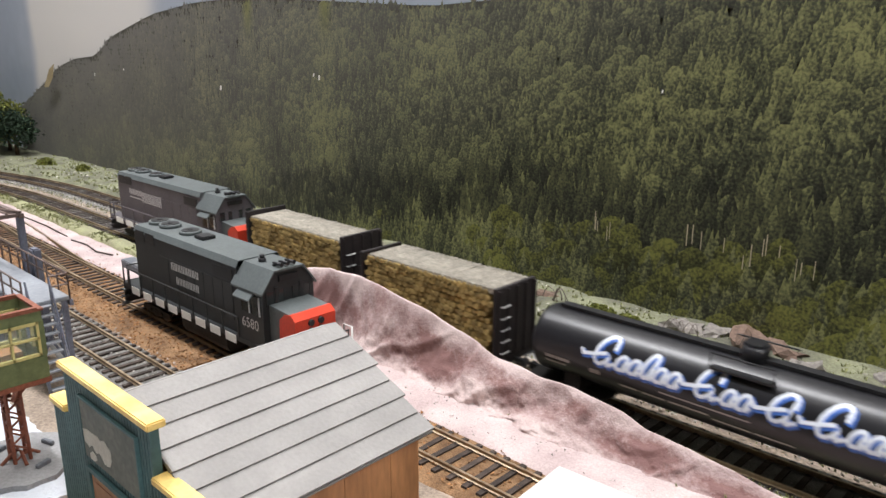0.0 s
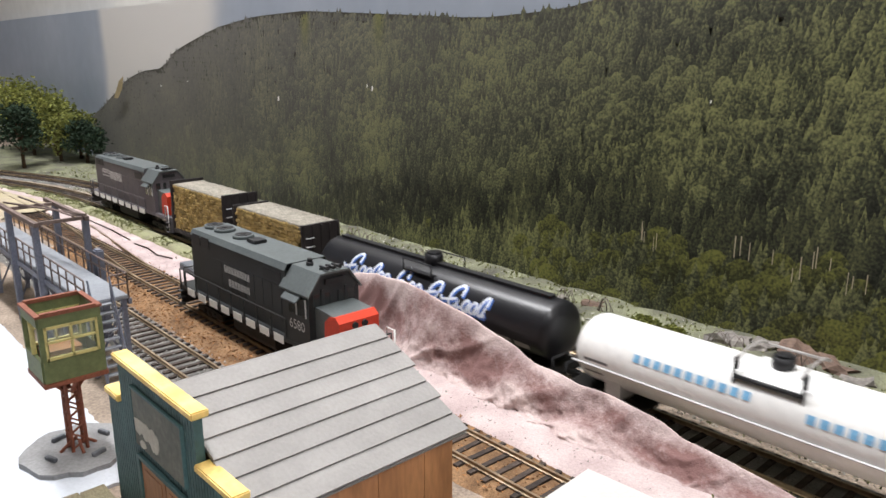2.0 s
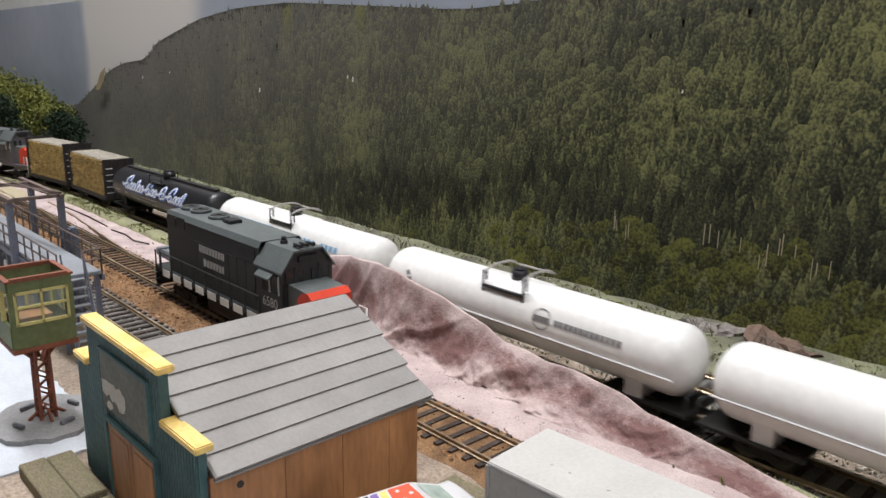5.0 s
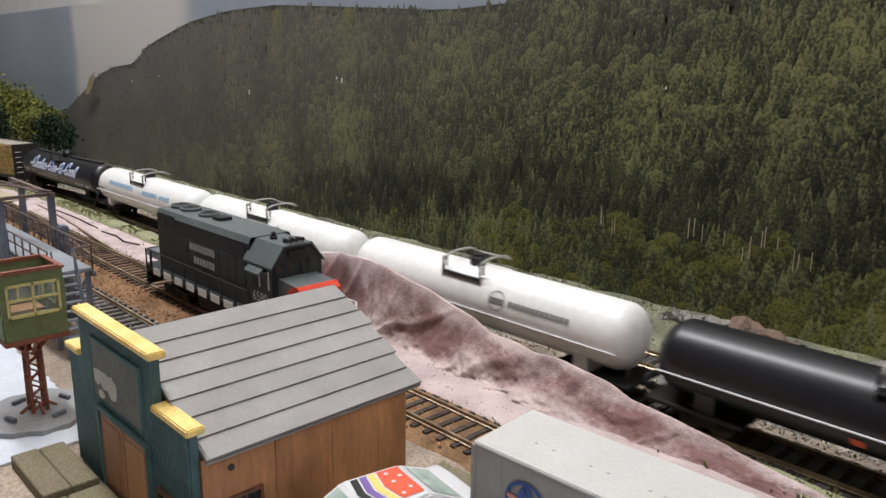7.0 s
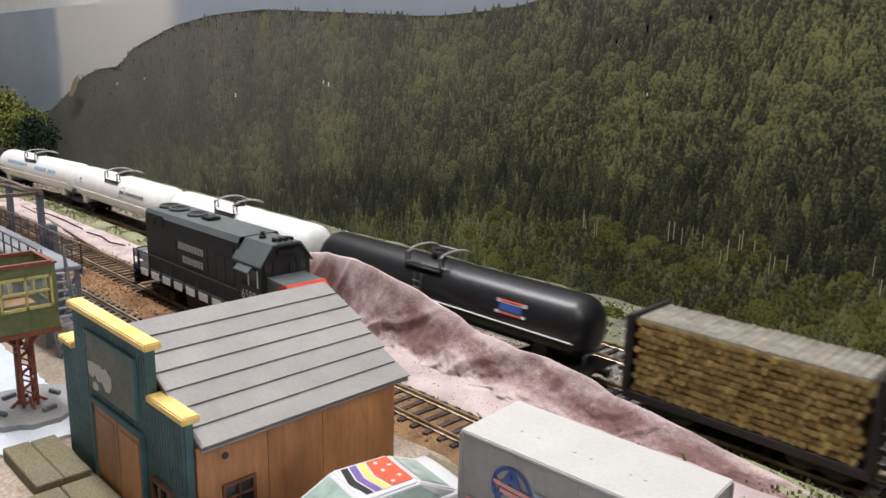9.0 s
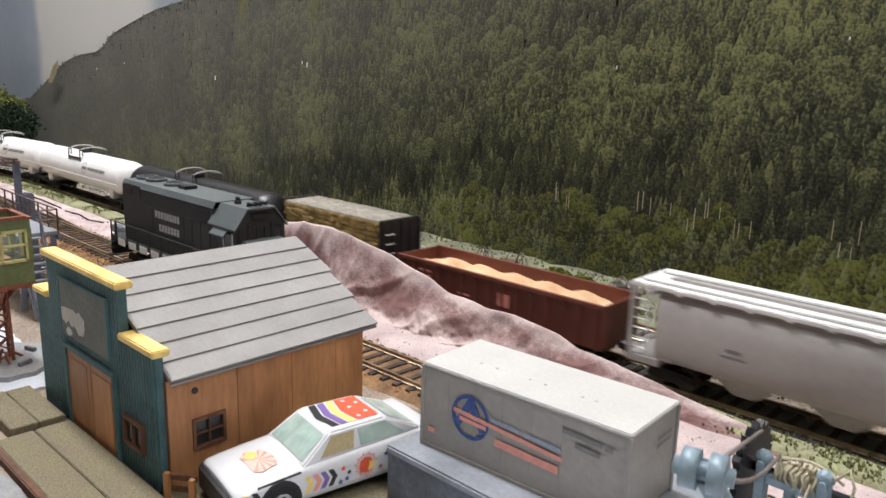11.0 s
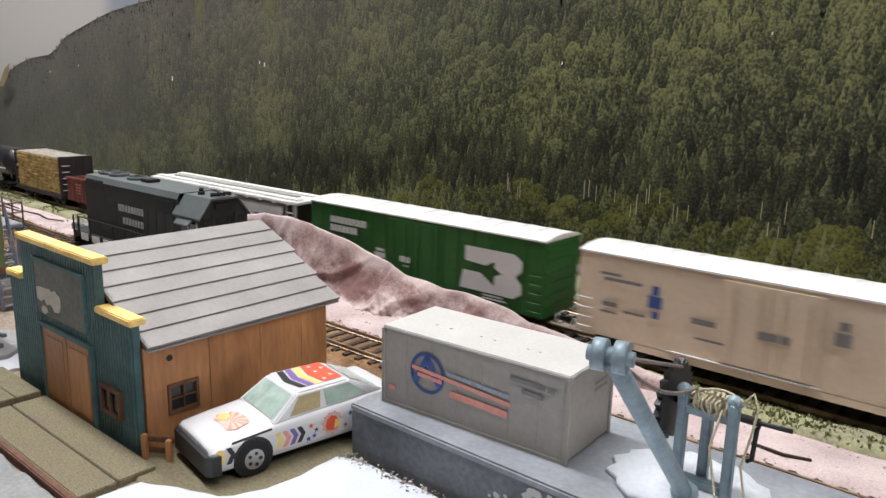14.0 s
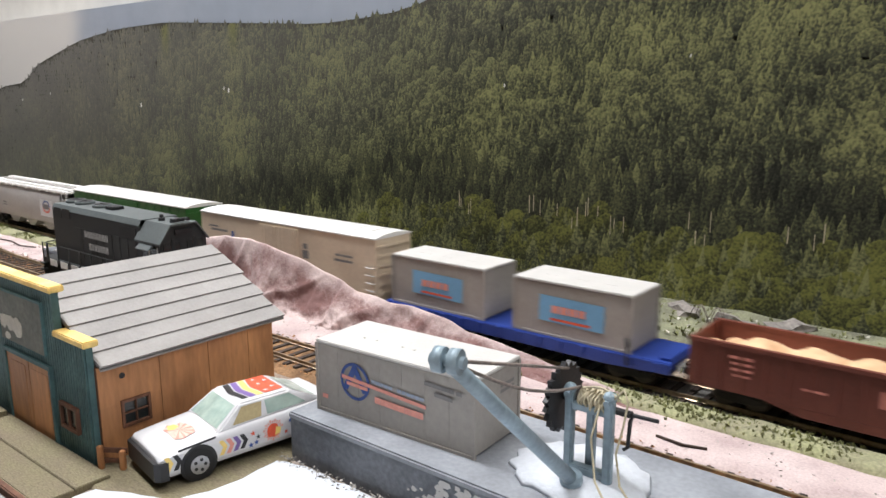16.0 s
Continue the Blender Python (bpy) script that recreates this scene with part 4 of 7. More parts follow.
# ---- service platform with railings, stairs and gantry ----
def build_platform():
    t = thing("service_platform", "raised grey service platform with rusty railings and steep stairs", "platform", pose(0, 0, 0))
    z, xe, ya, yb = 0.041, -0.194, 0.3395, 0.3605
    bx("deck", "dock", t, -0.43, xe, ya, yb, z - 0.002, z, 0.0004)
    for y in (ya - 0.0004, yb + 0.0004):
        bx("edge_beam", "steel_blue", t, -0.43, xe, y - 0.0008, y + 0.0008, z - 0.005, z - 0.0021)
    for x in (-0.197, -0.245, -0.293, -0.341, -0.389):
        for y in (ya + 0.002, yb - 0.002):
            bx("leg", "steel_blue", t, x - 0.0012, x + 0.0012, y - 0.0012, y + 0.0012, 0, z - 0.0021)
        bm = B()
        rod(bm, (x, ya + 0.002, 0.004), (x, yb - 0.002, z - 0.004), 0.0006, 5)
        rod(bm, (x, yb - 0.002, 0.004), (x, ya + 0.002, z - 0.004), 0.0006, 5)
        part("cross_brace", bm, "steel_blue", t)
    for y, x0 in ((yb, xe - 0.0005), (ya, xe - 0.0005)):
        for x in np.arange(x0, -0.431, -0.0135):
            bm = B()
            rod(bm, (x, y, z - 0.003), (x, y, z + 0.0115), 0.00050, 6)
            part("railing_post", bm, "rust_rail", t)
        for h in (0.0062, 0.0115):
            bm = B()
            rod(bm, (x0, y, z + h), (-0.43, y, z + h), 0.00045, 6)
            part("railing", bm, "rust_rail", t)
    for h in (0.0062, 0.0115):
        bm = B()
        rod(bm, (xe - 0.0005, yb - 0.0085, z + h), (xe - 0.0005, yb, z + h), 0.00045, 6)
        part("railing", bm, "rust_rail", t)
    for y in (yb - 0.0085, yb):
        bm = B()
        rod(bm, (xe - 0.0005, y, z), (xe - 0.0005, y, z + 0.0115), 0.0005, 6)
        part("railing_post", bm, "rust_rail", t)
    # steep stairs down from the deck's end
    x0, x1, ys = xe + 0.0005, xe + 0.0155, (ya + 0.0015, yb - 0.0090)
    for y in ys:
        bm = B()
        extrude(bm, [(x0, z), (x0, z - 0.004), (x1 - 0.0022, 0.0), (x1, 0.0)], "y", y - 0.0005, y + 0.0005)
        part("stringer", bm, "steel_blue", t)
        bm = B()
        rod(bm, (x0, y, z + 0.0115), (x1 + 0.001, y, 0.0095), 0.00055, 6)
        part("handrail", bm, "steel_blue", t)
        for u in (0.05, 0.5, 0.96):
            bm = B()
            rod(bm, (x0 + (x1 - x0) * u, y, z * (1 - u) - (0.0005 if u < 0.9 else 0)), (x0 + (x1 - x0) * u, y, z * (1 - u) + 0.0110), 0.0005, 6)
            part("stair_post", bm, "steel_blue", t)
    for k in range(10):
        u = (k + 0.5) / 10
        x, zz = x0 + (x1 - x0) * u, z * (1 - u)
        bx("tread", "dock", t, x - 0.0016, x + 0.0016, ys[0] + 0.0005, ys[1] - 0.0005, zz - 0.0005, zz + 0.0003)
    # gantry over the deck
    gx, gy, gz = (-0.262, -0.318), (0.3375, 0.3640), 0.0690
    for x in gx:
        for y in gy:
            bx("gantry_post", "steel_blue", t, x - 0.0017, x + 0.0017, y - 0.0017, y + 0.0017, 0, gz, 0.0003)
        bx("gantry_beam", "rust_rail", t, x - 0.0011, x + 0.0011, gy[0] + 0.0013, gy[1] - 0.0013, gz + 0.0002, gz + 0.0021)
    for y in gy:
        bx("gantry_beam", "rust_rail", t, gx[1] - 0.020, gx[0] + 0.004, y - 0.0012, y + 0.0012, gz, gz + 0.0023)
    for a, c, r in (((gx[1] - 0.015, gy[0] + 0.002, gz + 0.003), (gx[0] + 0.003, gy[1], gz + 0.0032), 0.0007), ((gx[1] - 0.030, gy[0] + 0.014, gz + 0.0030), (gx[0] + 0.002, gy[0] + 0.020, gz + 0.0030), 0.0006)):
        bm = B()
        rod(bm, a, c, r, 6)
        part("gantry_pipe", bm, "rust_rail", t)
    bx("valve_box", "steel_blue", t, -0.252, -0.245, 0.3625, 0.3670, 0.0, 0.054, 0.0008, "grey-blue pump housing")
    return t


build_platform()


# ---- dock, container, crane ----
def build_dock():
    t = thing("loading_dock", "grey painted loading dock with a chipped front", "dock", pose(0, 0, 0))
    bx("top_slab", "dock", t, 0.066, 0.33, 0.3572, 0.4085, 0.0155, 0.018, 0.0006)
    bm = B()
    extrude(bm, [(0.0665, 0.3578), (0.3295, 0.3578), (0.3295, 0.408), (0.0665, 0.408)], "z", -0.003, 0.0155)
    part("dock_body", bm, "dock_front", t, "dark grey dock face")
    bm = B()
    rng = random.Random(4)
    for k in range(60):
        x, z = rng.gauss(0.142, 0.008), rng.uniform(0.002, 0.0145)
        r = rng.uniform(0.0006, 0.0024)
        pts = [(x + r * math.cos(a) * rng.uniform(0.5, 1.2), z + r * 0.7 * math.sin(a) * rng.uniform(0.5, 1.2)) for a in np.linspace(0, 6.28, 7)[:-1]]
        pts = [(p, min(0.0152, max(0.0003, q))) for p, q in pts]
        bm.faces.new([bm.verts.new((p, 0.3576 - k * 1e-6, q)) for p, q in pts])
    part("chips", bm, "box_white", t, "pale chipped patches")
    return t


build_dock()


def flat_strokes(bm, strokes, w, y=0.0, sx=1.0):
    for s in strokes:
        ribbon(bm, s, w, lambda u, v: (u, y, v))


def build_container(name, label, m, length, depth, height, base=0.0, paint="box_grey"):
    t = thing(name, label, "container", m)
    hl, hd = length / 2, depth / 2
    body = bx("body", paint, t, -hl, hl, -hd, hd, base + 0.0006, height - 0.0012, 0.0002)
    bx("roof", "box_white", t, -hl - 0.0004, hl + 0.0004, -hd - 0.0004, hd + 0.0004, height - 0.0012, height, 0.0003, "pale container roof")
    for x in (-hl, hl):
        for y in (-hd, hd):
            bx("corner_post", paint, body, x - 0.0006, x + 0.0006, y - 0.0006, y + 0.0006, base, height - 0.0011)
    for y in (-hd, hd):
        bx("bottom_rail", paint, body, -hl + 0.0006, hl - 0.0006, y - 0.0004, y + 0.0004, base, base + 0.0011)
    n = int(length / 0.0085)
    for i in range(1, n):
        x = -hl + length * i / n
        for y in (-hd, hd):
            bx("seam", paint, body, x - 0.0002, x + 0.0002, y - 0.00012, y + 0.00012, base + 0.0011, height - 0.0013)
    for x in (-0.62, -0.45, -0.1, 0.05, 0.4, 0.52):
        bx("rivet_plate", "box_white", body, x * hl, x * hl + 0.0008, -0.003, -0.0024, height, height + 0.0002)
    return t, hl, hd


def build_dock_container():
    t, hl, hd = build_container("shipping_container", "grey shipping container with a faded blue and red emblem", pose(0.1058, 0.3812, 0.018, 0, 0, 3.0), 0.0672, 0.0268, 0.0265)
    y = -hd - 0.0004
    bm = B()
    flat_strokes(bm, [[(-0.0155 + 0.0062 * math.cos(a), 0.0145 + 0.0062 * math.sin(a)) for a in np.linspace(0, 6.2832, 29)]], 0.0011, y)
    flat_strokes(bm, [[(-0.0198, 0.0118), (-0.0155, 0.0195), (-0.0112, 0.0118)]], 0.0022, y - 0.00002)
    part("ring_emblem", bm, "blue_print", t, "blue ring emblem")
    bm = B()
    flat_strokes(bm, [[(-0.0212, 0.0155), (0.0150, 0.0128)], [(-0.0190, 0.0135), (-0.010, 0.0130)]], 0.0013, y - 0.00008)
    flat_strokes(bm, [[(-0.0060 + k * 0.0026, 0.0101 - k * 0.0001), (-0.0046 + k * 0.0026, 0.0101 - k * 0.0001)] for k in range(8)], 0.0023, y - 0.00006)
    part("red_stripe", bm, "red_print", t, "faded red stripe and block lettering as bars")
    bm = B()
    flat_strokes(bm, [[(-0.0078 + k * 0.0019, 0.0164 - k * 0.00011), (-0.0067 + k * 0.0019, 0.0164 - k * 0.00011)] for k in range(12) if k != 5], 0.0012, y - 0.00004)
    part("blue_line", bm, "pale_blue_print", t, "faded blue line of lettering as bars")
    for a, c in (((0.0150, 0.0212), (0.0260, 0.0207)), ((0.0275, 0.0206), (0.0290, 0.0205)), ((0.0190, 0.0182), (0.0255, 0.0178))):
        bm = B()
        flat_strokes(bm, [[a, c]], 0.0014, y - 0.00004)
        part("data_bar", bm, "grey_print", t, "grey bar of illegible lettering")
    bm = B()
    flat_strokes(bm, [[(-0.0308, 0.006), (-0.0290, 0.006)]], 0.0016, y - 0.00004)
    part("red_tag", bm, "red_print", t)
    bm = B()
    for v in (0.0195, 0.0175):
        ribbon(bm, [(0.002, v), (0.010, v)], 0.0011, lambda u, w: (hl + 0.0002, u, w))
    part("end_bars", bm, "grey_print", t)
    return t


build_dock_container()


def build_crane():
    t = thing("hand_crane", "blue-grey hand crane with black gear and string on the dock", "crane", pose(0.1745, 0.379, 0.018))
    bm = B()
    n = 30
    ring = [(-0.004 + 0.0215 * math.cos(2 * math.pi * i / n) * (1 + 0.09 * math.sin(i * 3.1)), 0.003 + 0.0175 * math.sin(2 * math.pi * i / n) * (1 + 0.09 * math.cos(i * 2.2))) for i in range(n)]
    lo, hi, inner = [bm.verts.new((x, y, 0)) for x, y in ring], [bm.verts.new((x * 0.97, y * 0.97, 0.0016)) for x, y in ring], [bm.verts.new((x * 0.55, y * 0.55, 0.0028 + 0.0005 * nz(x, y, 160, 3))) for x, y in ring]
    for a, b in ((lo, hi), (hi, inner)):
        for i in range(n):
            bm.faces.new((a[i], a[(i + 1) % n], b[(i + 1) % n], b[i])).smooth = True
    bm.faces.new(inner)
    bm.faces.new(lo[::-1])
    part("base_plate", bm, "white_plaster", t, "rough white plaster base")
    for x, y, h in ((-0.0066, 0.0004, 0.0275), (0.0068, -0.0012, 0.0285), (-0.0010, 0.0034, 0.0240)):
        bm = B()
        box(bm, x - 0.0013, x + 0.0013, y - 0.0013, y + 0.0013, 0.001, h, 0.0004)
        blob(bm, (x, y, h + 0.0004), 0.0020, h * 50, 0.15, 2, 0.9)
        rod(bm, (x, y - 0.0016, h - 0.0008), (x, y - 0.0026, h - 0.0008), 0.0009, 10)
        part("upright", bm, "crane", t)
    bx("head_beam", "crane", t, -0.0054, 0.0056, -0.0012, 0.0012, 0.0222, 0.0246, 0.0004)
    bx("foot_beam", "crane", t, -0.0054, 0.0056, -0.0016, 0.0016, 0.0026, 0.0052, 0.0004)
    bm = B()
    p, q = Vector((-0.0012, -0.0075, 0.0042)), Vector((0.0134, -0.0822, 0.0646))
    rod(bm, p, q, 0.0022, 14, 0.0016)
    boom = part("boom", bm, "crane", t, "long blue-grey tubular boom")
    d = (q - p).normalized()
    bm = B()
    side = Vector((1, 0.25, 0)).normalized()
    for o in (-0.0016, 0.0016):
        rod(bm, q + side * (o - 0.0010), q + side * (o + 0.0010), 0.0025, 16)
    rod(bm, q - side * 0.0035, q + side * 0.0035, 0.0012, 10)
    part("sheave", bm, "crane", boom, "double sheave wheel at the boom tip")
    bm = B()
    blob(bm, p, 0.0036, 3, 0.1, 2, 0.9)
    part("pivot", bm, "crane", boom)
    bm = B()
    n = 22
    ring = []
    for i in range(2 * n):
        a = 2 * math.pi * i / (2 * n)
        r = 0.0108 if i % 2 else 0.0092
        ring.append((0.002 + r * math.cos(a), 0.0240 + r * math.sin(a)))
    extrude(bm, ring, "x", -0.0108, -0.0092)
    part("gear", bm, "black", t, "black toothed gear wheel")
    bm = B()
    rod(bm, (-0.014, 0.002, 0.0240), (0.012, 0.002, 0.0240), 0.0011, 10)
    wire(bm, [(0.0100, 0.002, 0.0130), (0.0112, 0.002, 0.0140), (0.0116, 0.002, 0.0220), (0.0125, 0.002, 0.0240), (0.0195, 0.003, 0.0238)], 0.0006)
    part("crank", bm, "black", t, "bent black crank handle")
    bm = B()
    rod(bm, (-0.004, 0.002, 0.0250), (0.006, 0.002, 0.0250), 0.0026, 14)
    rng = random.Random(8)
    for k in range(8):
        c = -0.003 + k * 0.0011
        r = 0.0030 + 0.0006 * rng.random()
        wire(bm, [(c + rng.uniform(-0.0008, 0.0008), 0.002 + r * math.cos(a), 0.0252 + r * math.sin(a)) for a in np.linspace(0, 6.28, 13)], 0.0004, 5)
    wire(bm, [(-0.003 + 0.0135 * u, 0.001 - 0.003 * u, 0.0285 + 0.0022 * math.sin(3.0 * u)) for u in np.linspace(0, 1, 10)], 0.00035, 5)
    wire(bm, [(0.0085, -0.002, 0.0290), (0.0112, -0.002, 0.0325), (0.0125, -0.002, 0.0290), (0.0118, -0.003, 0.0220), (0.0105, -0.004, 0.0140), (0.0130, -0.006, 0.0060), (0.0200, -0.009, 0.0012), (0.0280, -0.006, 0.0006), (0.0390, -0.004, 0.0006), (0.0420, 0.001, 0.0006), (0.0370, 0.006, 0.0006)], 0.00035, 5)
    wire(bm, [(0.004, -0.0015, 0.0260), (0.0022, -0.003, 0.0160), (0.0065, -0.008, 0.0060), (0.0140, -0.013, 0.0010), (0.0230, -0.013, 0.0006), (0.0330, -0.010, 0.0006)], 0.00035, 5)
    part("string", bm, "string", t, "tangled pale string")
    for a, sag in (((-0.0085, 0.002, 0.0330), 0.0), ((-0.0040, 0.002, 0.0285), 0.0035)):
        bm = B()
        e = Vector(a)
        wire(bm, [e + (q - e) * u - Vector((0, 0, sag * math.sin(math.pi * u))) for u in np.linspace(0, 1, 9)], 0.00042, 6)
        part("cable", bm, "dust", t, "slack grey hoisting cord")
    return t


build_crane()
bm = B()
wire(bm, [(0.158, 0.386, 0.0187), (0.168, 0.383, 0.0187), (0.171, 0.386, 0.0205)], 0.0006)
tagged(part("wire_hook", bm, "black", None), "short bent black wire lying on the dock", "wire")


# ---- toy car ----
def build_toy_car():
    m = pose(0.0448, 0.3508, 0.0006, 0, 0, 80.0)
    t = thing("toy_car", "white toy hatchback with coloured star and chevron stickers", "toy car", m)
    # local x towards the tail, y across; the lower body is lofted, the cabin stands on it
    stations = ((-0.0350, 0.0108, 0.90), (-0.0338, 0.0116, 0.97), (-0.0300, 0.0121, 0.995), (-0.0220, 0.0130, 1.0), (-0.0130, 0.0139, 1.0), (0.0, 0.0144, 1.0), (0.0140, 0.0147, 1.0), (0.0260, 0.0152, 0.995), (0.0325, 0.0152, 0.98), (0.0345, 0.0138, 0.94), (0.0348, 0.0105, 0.92))
    bm = B()
    rows = []
    for x, belt, k in stations:
        hw = 0.0138 * k
        half = [(-hw * 0.95, 0.0036), (-hw, 0.0052), (-hw, 0.0108 if belt > 0.012 else belt - 0.0012), (-hw * 0.975, belt - 0.0012), (-hw * 0.92, belt - 0.0003), (-hw * 0.80, belt), (-hw * 0.40, belt + 0.0004)]
        rows.append([bm.verts.new((x, y, z)) for y, z in half + [(-y, z) for y, z in reversed(half)]])
    for a, b in zip(rows, rows[1:]):
        for i in range(len(a)):
            bm.faces.new((a[i], a[(i + 1) % len(a)], b[(i + 1) % len(a)], b[i])).smooth = 2 <= i <= 10
    bm.faces.new(rows[0])
    bm.faces.new(rows[-1][::-1])
    body = part("body", bm, "car_white", t)
    low = [Vector(p) for p in ((-0.0142, -0.0127, 0.0137), (-0.0142, 0.0127, 0.0137), (0.0290, 0.0122, 0.0150), (0.0290, -0.0122, 0.0150))]
    high = [Vector(p) for p in ((-0.0042, -0.0104, 0.0210), (-0.0042, 0.0104, 0.0210), (0.0160, 0.0100, 0.0210), (0.0160, -0.0100, 0.0210))]
    bm = B()
    crown = [v + Vector((0.0012 if v.x < 0 else -0.0012, -0.0014 * (1 if v.y > 0 else -1), 0.0006)) for v in high]
    loops = [[bm.verts.new(v) for v in ring] for ring in ([v - Vector((0, 0, 0.001)) for v in low], low, high, crown)]
    for a, b in zip(loops, loops[1:]):
        for i in range(4):
            bm.faces.new((a[i], a[(i + 1) % 4], b[(i + 1) % 4], b[i]))
    bm.faces.new(loops[-1])
    bm.faces.new(loops[0][::-1])
    bmesh.ops.bevel(bm, geom=[e for e in bm.edges if min(v.co.z for v in e.verts) > 0.0135], offset=0.0005, segments=2, affect="EDGES", clamp_overlap=True)
    part("cabin", bm, "car_white", t)
    bx("chassis", "car_black", t, -0.0338, 0.0338, -0.0125, 0.0125, 0.0028, 0.0052, 0.0005)
    bm = B()
    extrude(bm, [(-0.0364, -0.0122), (-0.0364, 0.0122), (-0.0348, 0.0139), (-0.0320, 0.0142), (-0.0320, 0.0136), (-0.0346, 0.0125), (-0.0346, -0.0125), (-0.0320, -0.0136), (-0.0320, -0.0142), (-0.0348, -0.0139)], "z", 0.0030, 0.0094)
    part("bumper", bm, "car_black", t, "dark wrap-around front bumper")
    bx("bumper", "car_black", t, 0.0342, 0.0360, -0.0136, 0.0136, 0.0042, 0.0080, 0.0006)
    for x in (-0.0215, 0.0215):
        for s in (-1, 1):
            bm = B()
            rod(bm, (x, s * 0.0130, 0.0056), (x, s * 0.01392, 0.0056), 0.0066, 24)
            part("wheel_arch", bm, "black", body, "dark open wheel arch")
    for x in (-0.0215, 0.0215):
        for s in (-1, 1):
            bm = B()
            rod(bm, (x, s * 0.0105, 0.0052), (x, s * 0.0144, 0.0052), 0.0056, 20)
            tyre = part("tyre", bm, "tyre", t, "black tyre")
            bm = B()
            rod(bm, (x, s * 0.0142, 0.0052), (x, s * 0.0146, 0.0052), 0.0033, 16)
            part("rim", bm, "chrome", tyre, "grey spoked rim")
            for k in range(5):
                a = k * 72
                bm = B()
                c, d = math.cos(radians(a)), math.sin(radians(a))
                rod(bm, (x + c * 0.0019, s * 0.0145, 0.0052 + d * 0.0019), (x + c * 0.0019, s * 0.01475, 0.0052 + d * 0.0019), 0.0006, 8)
                part("spoke_hole", bm, "black", tyre)
    # glazing
    def pane(name, pts, material, label=""):
        b2 = B()
        b2.faces.new([b2.verts.new(p) for p in pts])
        part(name, b2, material, t, label)
    M.setdefault("car_glass", mat("car_glass", srgb(148, 172, 164), 0.08, vary=0.12, fine=200, coarse=120, bump=0, second=srgb(176, 192, 182)))
    def on_side(k, u0, u1, v0, v1, w0=None, w1=None):
        """A quad on one sloping side of the cabin: u along it, v up it; w0, w1: its u at the top."""
        a, b, c, d = low[k], low[(k + 1) % 4], high[(k + 1) % 4], high[k]
        nrm = (b - a).cross(d - a).normalized()
        if nrm.dot((a + b + c + d) / 4 - Vector((0.006, 0, 0.015))) < 0:
            nrm = -nrm
        return [a.lerp(b, u).lerp(d.lerp(c, u), v) + nrm * 0.00022 for u, v in ((u0, v0), (u1, v0), (u1 if w1 is None else w1, v1), (u0 if w0 is None else w0, v1))]
    pane("windscreen", on_side(0, 0.07, 0.93, 0.10, 0.90), "car_glass", "pale green windscreen")
    pane("rear_window", on_side(2, 0.09, 0.91, 0.14, 0.88), "car_glass", "pale green rear window")
    for k, flip in ((3, True), (1, False)):
        def u(x):
            return 1 - x if flip else x
        pane("side_window", on_side(k, u(0.12), u(0.40), 0.12, 0.86, u(0.08), u(0.42)), "seat_tan", "open side window with tan seat behind")
        pane("side_window", on_side(k, u(0.46), u(0.86), 0.12, 0.86, u(0.47), u(0.90)), "car_glass", "pale green side window")
    # stickers
    y = 0.01395
    def side_sticker(shape, material, label, k=0):
        for s in (-1,):
            b2 = B()
            for pts in shape:
                b2.faces.new([b2.verts.new((u, s * (y + k * 0.00002), v)) for u, v in pts])
            part("sticker", b2, material, t, label)
    def chev(u):
        return [(u, 0.0112), (u + 0.0017, 0.0112), (u + 0.0032, 0.0086), (u + 0.0017, 0.0058), (u, 0.0058), (u + 0.0015, 0.0086)]
    for u, c, lab in ((-0.0335, "car_yellow", "yellow"), (-0.0305, "car_black", "black"), (-0.0142, "car_yellow", "yellow"), (-0.0116, "red_print", "pale red"), (-0.0090, "purple", "purple"), (-0.0064, "car_black", "black")):
        side_sticker([chev(u)], c, lab + " chevron sticker")
    side_sticker([[(-0.0285, 0.0118), (-0.0150, 0.0128), (-0.0152, 0.0136), (-0.0285, 0.0126)]], "car_black", "black wing stripe")
    def star(u, v, r):
        return [(u + r * (1 if i % 2 == 0 else 0.42) * math.sin(math.pi * i / 5), v + r * (1 if i % 2 == 0 else 0.42) * math.cos(math.pi * i / 5)) for i in range(10)]
    side_sticker([star(-0.0022, 0.0060, 0.0012), star(0.0000, 0.0065, 0.0011), star(0.0140, 0.0108, 0.0011)], "blue_print", "blue star stickers")
    side_sticker([star(-0.0012, 0.0102, 0.0011), star(0.0155, 0.0085, 0.0011), star(0.0120, 0.0070, 0.0009)], "orange", "red star stickers")
    side_sticker([[(0.0068 + r0 * math.cos(a), 0.0092 + r0 * math.sin(a)), (0.0068 + r1 * math.cos(a - 0.09), 0.0092 + r1 * math.sin(a - 0.09)), (0.0068 + r1 * math.cos(a + 0.09), 0.0092 + r1 * math.sin(a + 0.09))] for a, r0, r1 in [(0.2 + 0.28 * q, 0.0022, 0.0041 - 0.0005 * (q % 2)) for q in range(20)]], "red_print", "feathered pale red fringe", 1)
    side_sticker([star(0.0008, 0.0084, 0.0010), star(0.0172, 0.0062, 0.0010), star(0.0188, 0.0112, 0.0011)], "car_black", "black star stickers")
    side_sticker([[(0.0046, 0.0068), (0.0072, 0.0063), (0.0092, 0.0070), (0.0090, 0.0096), (0.0084, 0.0112), (0.0064, 0.0118), (0.0048, 0.0108), (0.0042, 0.0088)]], "orange", "red and yellow patch sticker")
    side_sticker([[(0.0074, 0.0070), (0.0096, 0.0074), (0.0100, 0.0094), (0.0080, 0.0102)]], "car_yellow", "yellow patch", 3)
